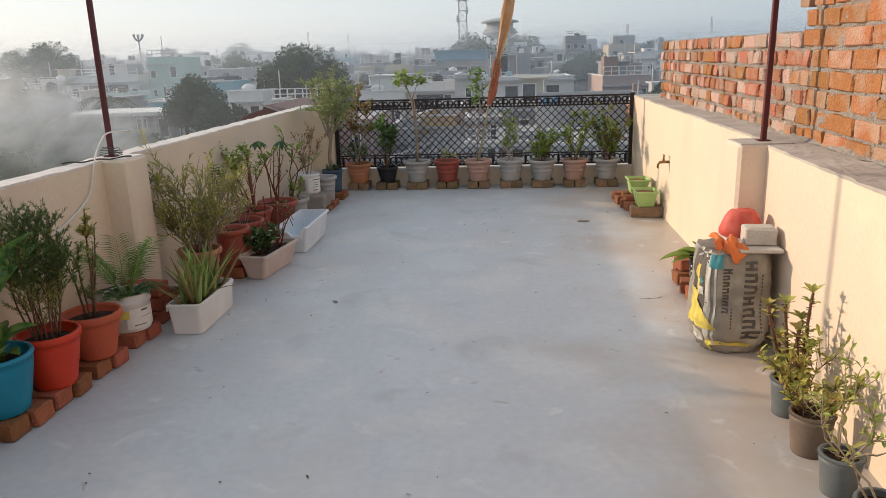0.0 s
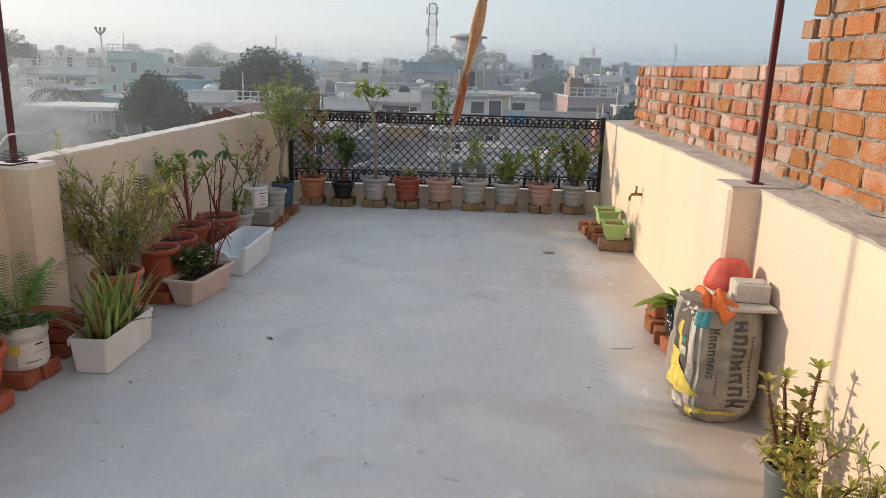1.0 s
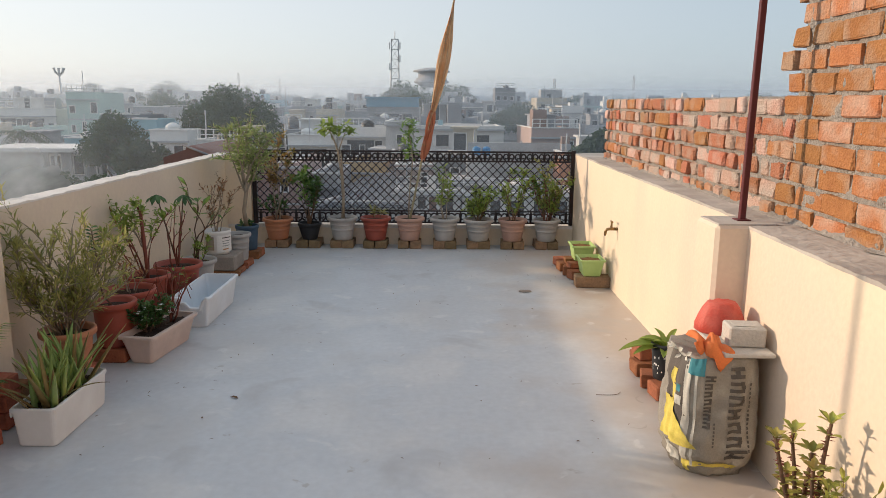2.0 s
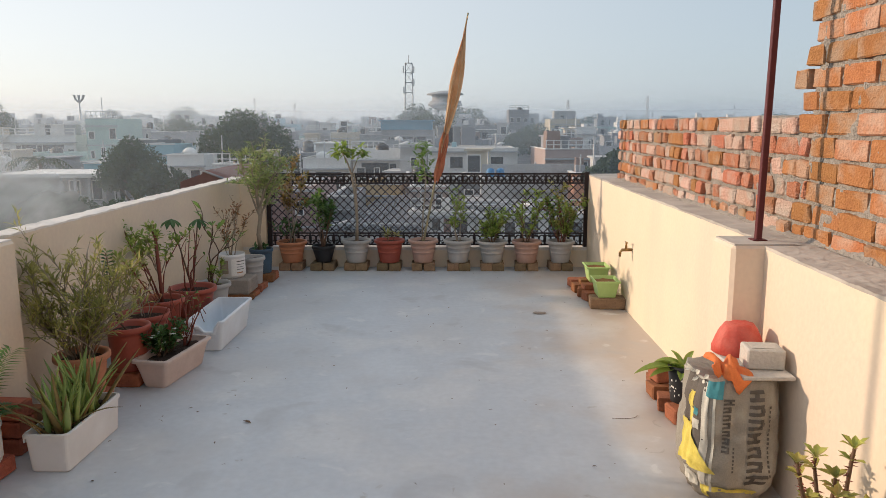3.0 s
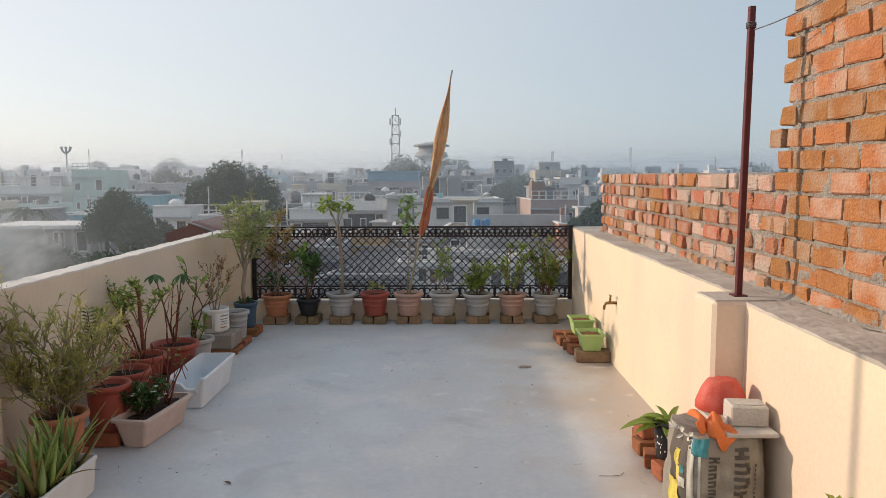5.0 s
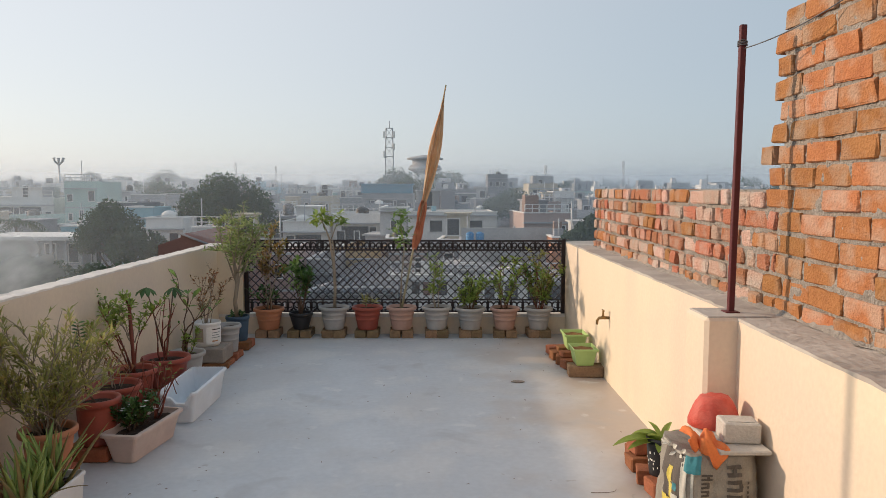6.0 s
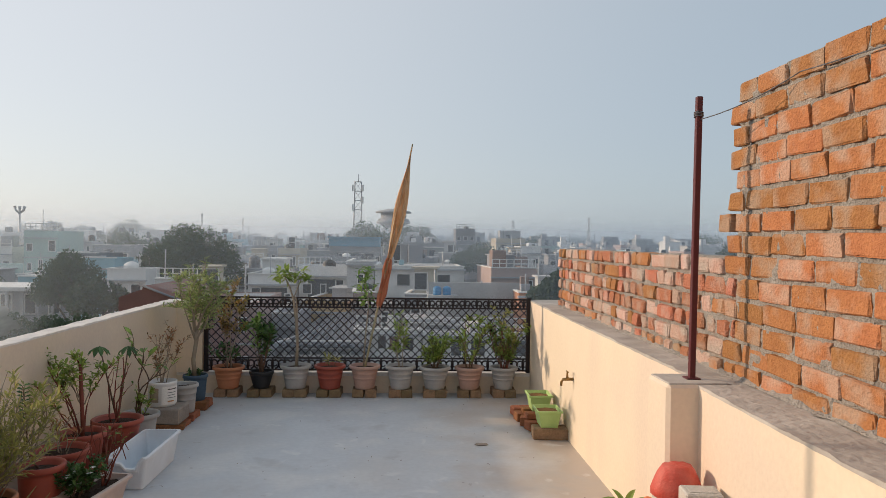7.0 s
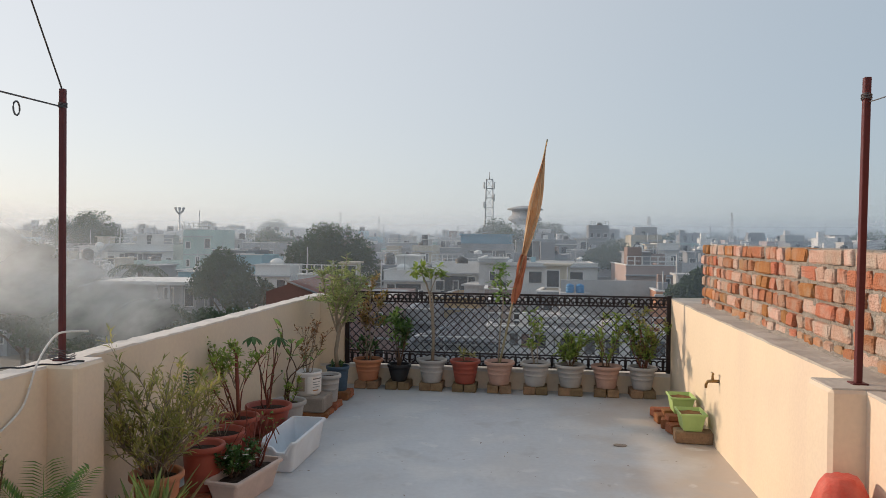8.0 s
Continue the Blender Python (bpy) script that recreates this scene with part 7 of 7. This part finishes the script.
smoke = thing("smoke", (-13.5, 24, -4), "thin whitish smoke drifting over the tree tops", "smoke", kind="stuff")
smoke_mat = mist("drifting_smoke", (0.98, 0.98, 0.97), 0.95, grain=1.3, spread=(0.2, 1.0))
bm = bmesh.new()
g = [[bm.verts.new((-1 + i / 4, 0.18 * math.sin(i * 0.8 + j * 0.5), -1 + j / 4)) for j in range(9)] for i in range(9)]
for p, q in zip(g, g[1:]):
    for j in range(8):
        bm.faces.new((p[j], q[j], q[j + 1], p[j + 1])).smooth = True
wisp = bpy.data.meshes.new("wisp")
bm.to_mesh(wisp)
bm.free()
for k, (wx, wy, wz, sx_, sz_, tilt) in enumerate(((1.6, -1.5, 2.6, 2.6, 1.4, -25), (-1.0, 0.5, 2.9, 3.4, 1.7, -20), (-4.6, 2.0, 3.6, 4.2, 2.3, -14), (-7.6, 3.5, 4.3, 4.6, 2.9, 12), (-10.8, 5.0, 4.6, 5.2, 3.2, 5))):
    ob = part_mesh("wisp", wisp, smoke_mat, smoke)
    ob.matrix_local = pose(wx, wy, wz, 0, tilt, 8 * k) @ Matrix.Diagonal((sx_, 1.2, sz_, 1))


# ---------------------------------------------------------------- brick wall on the neighbour's side
BX, PITCH, LP, BASE = 1.770, 0.0938, 0.2425, TOPZ + 0.004
low_n, tall_n = 6, 14
Y_FAR, Y_STEP, Y_NEAR = 7.62, 3.98, -1.6
wrng = random.Random(23)


def core(name, y0, y1, z0, z1, label, back_off=0.010):
    """Mortar body with an uneven face, slightly behind the bricks."""
    bm = bmesh.new()
    ny, nz = max(2, int((y1 - y0) / 0.025)), max(2, int((z1 - z0) / 0.016))
    g = []
    for i in range(ny + 1):
        r = []
        for k in range(nz + 1):
            y = y0 + (y1 - y0) * i / ny
            z = z0 + (z1 - z0) * k / nz
            n = noise.noise(Vector((y * 9, z * 9, 3.1))) * 0.013 + noise.noise(Vector((y * 33, z * 33, 7.0))) * 0.011
            top = 0.006 * wrng.uniform(-1, 1) if k == nz else 0
            r.append(bm.verts.new((BX + back_off - n, y, z + top)))
        g.append(r)
    back = [[bm.verts.new((BX + 0.215, y0 + (y1 - y0) * i / ny, z)) for z in (z0, z1)] for i in (0, ny)]
    for a, b in zip(g, g[1:]):
        for k in range(nz):
            bm.faces.new((a[k], b[k], b[k + 1], a[k + 1]))
    for i, e in ((0, back[0]), (-1, back[1])):
        bm.faces.new([v for v in g[i]] + [e[1], e[0]])
    bm.faces.new([r[-1] for r in g] + [back[1][1], back[0][1]])
    bm.faces.new((back[0][0], back[1][0], back[1][1], back[0][1]))
    bmesh.ops.recalc_face_normals(bm, faces=bm.faces)
    return solid(name, bm, M["mortar"], label, "wall", "structure")


low = core("brick_wall_low", 3.976, Y_FAR - 0.02, BASE, BASE + low_n * PITCH - 0.01, "low unplastered wall of weathered red bricks", 0.017)
tall = core("brick_wall_tall", Y_NEAR, 3.972, BASE, BASE + tall_n * PITCH - 0.012, "tall unplastered wall of fresh orange bricks")
joined = []


def lay(parent, y, k, kind, L=0.228, out=0.0):
    old = kind != "brick_new" or parent.name.endswith("low")
    me = wrng.choice(brick_mesh(kind, L - (0.006 if old else 0.0), 0.11, 0.076 if old else 0.080, 0.0062 if old else 0.0052))
    m = pose(BX + 0.055 - out + wrng.uniform(-0.004, 0.004), y, BASE + 0.004 + k * PITCH + wrng.uniform(-0.003, 0.003), wrng.uniform(-1.2, 1.2), wrng.uniform(-1.6, 1.6), 90 + wrng.uniform(-1.1, 1.1) + wrng.choice((0, 180)))
    if y < 1.2:
        joined.append((me, m))
        return
    ob = new("brick", me)
    ob.parent = parent
    ob.matrix_world = m


ENDS = (4.065, 4.11, 4.055, 3.99, 4.055, 4.02, 4.05, 3.985)
FIRST = (0.228, 0.15, 0.228, 0.108, 0.20, 0.228, 0.13, 0.098, 0.14, 0.20, 0.228, 0.12, 0.228, 0.16)
for k in range(tall_n):
    y = ENDS[k - low_n] if k >= low_n else 4.03 + (0.06 if k % 2 else -0.05)
    joint = y
    first = True
    while y > Y_NEAR:
        L = FIRST[k] if first else 0.228
        jut = 0.02 if first and k == 7 else 0.0
        lay(tall, y - L / 2, k, "brick_new", L, jut)
        y -= L + LP - 0.228
        first = False
    if k >= low_n:
        continue
    # weathered bricks of the low wall, headers and stretchers mixed
    y = Y_FAR + wrng.uniform(-0.015, 0.01)
    while y - joint > 0.06:
        L = 0.112 if wrng.random() < 0.72 else 0.222
        if y - joint - L < 0.08:
            L = y - joint - 0.014
        if L > 0.24:
            L = 0.14
        L = round(L, 2)
        if not (k == 2 and 4.98 < y < 5.12):
            pale = 0.85 if (k == low_n - 1 and y < 5.2) else 0.24
            lay(low, y - L / 2, k, "brick_pale" if wrng.random() < pale else wrng.choice(("brick_old", "brick_old", "brick_old", "brick_new")), L, wrng.uniform(-0.006, 0.008))
        y -= L + 0.020
# mortar droppings along the foot of the bricks
bm = bmesh.new()
rows_ = []
for i in range(360):
    y = -1.5 + 9.1 * i / 359
    w = 0.030 + 0.030 * noise.noise(Vector((y * 3.1, 2.0, 0))) + 0.02 * noise.noise(Vector((y * 15, 7.0, 0)))
    h = 0.016 + 0.012 * noise.noise(Vector((y * 5.3, 5.0, 0))) + 0.012 * noise.noise(Vector((y * 24, 1.0, 0)))
    w, h = max(0.006, w), max(0.003, h)
    rows_.append([bm.verts.new((BX + 0.012 - a * w, y, BASE + 0.024 + b * h)) for a, b in ((0, 1.3), (0.35, 1.0), (0.7, 0.5 + 0.3 * noise.noise(Vector((y * 40, 0, 3)))), (1.0, 0.0))])
for p, q in zip(rows_, rows_[1:]):
    for j in range(3):
        bm.faces.new((p[j], p[j + 1], q[j + 1], q[j]))
part("mortar_droppings", bm, M["mortar"], tall, "crumbled mortar along the foot of the bricks")
bm = bmesh.new()
for me, m in joined:
    n0 = len(bm.verts)
    bm.from_mesh(me)
    bm.verts.ensure_lookup_table()
    for v in bm.verts[n0:]:
        v.co = m @ v.co
nb = part("bricks_behind", bm, M["brick_new"], tall)
tagged(nb, kind="stuff")
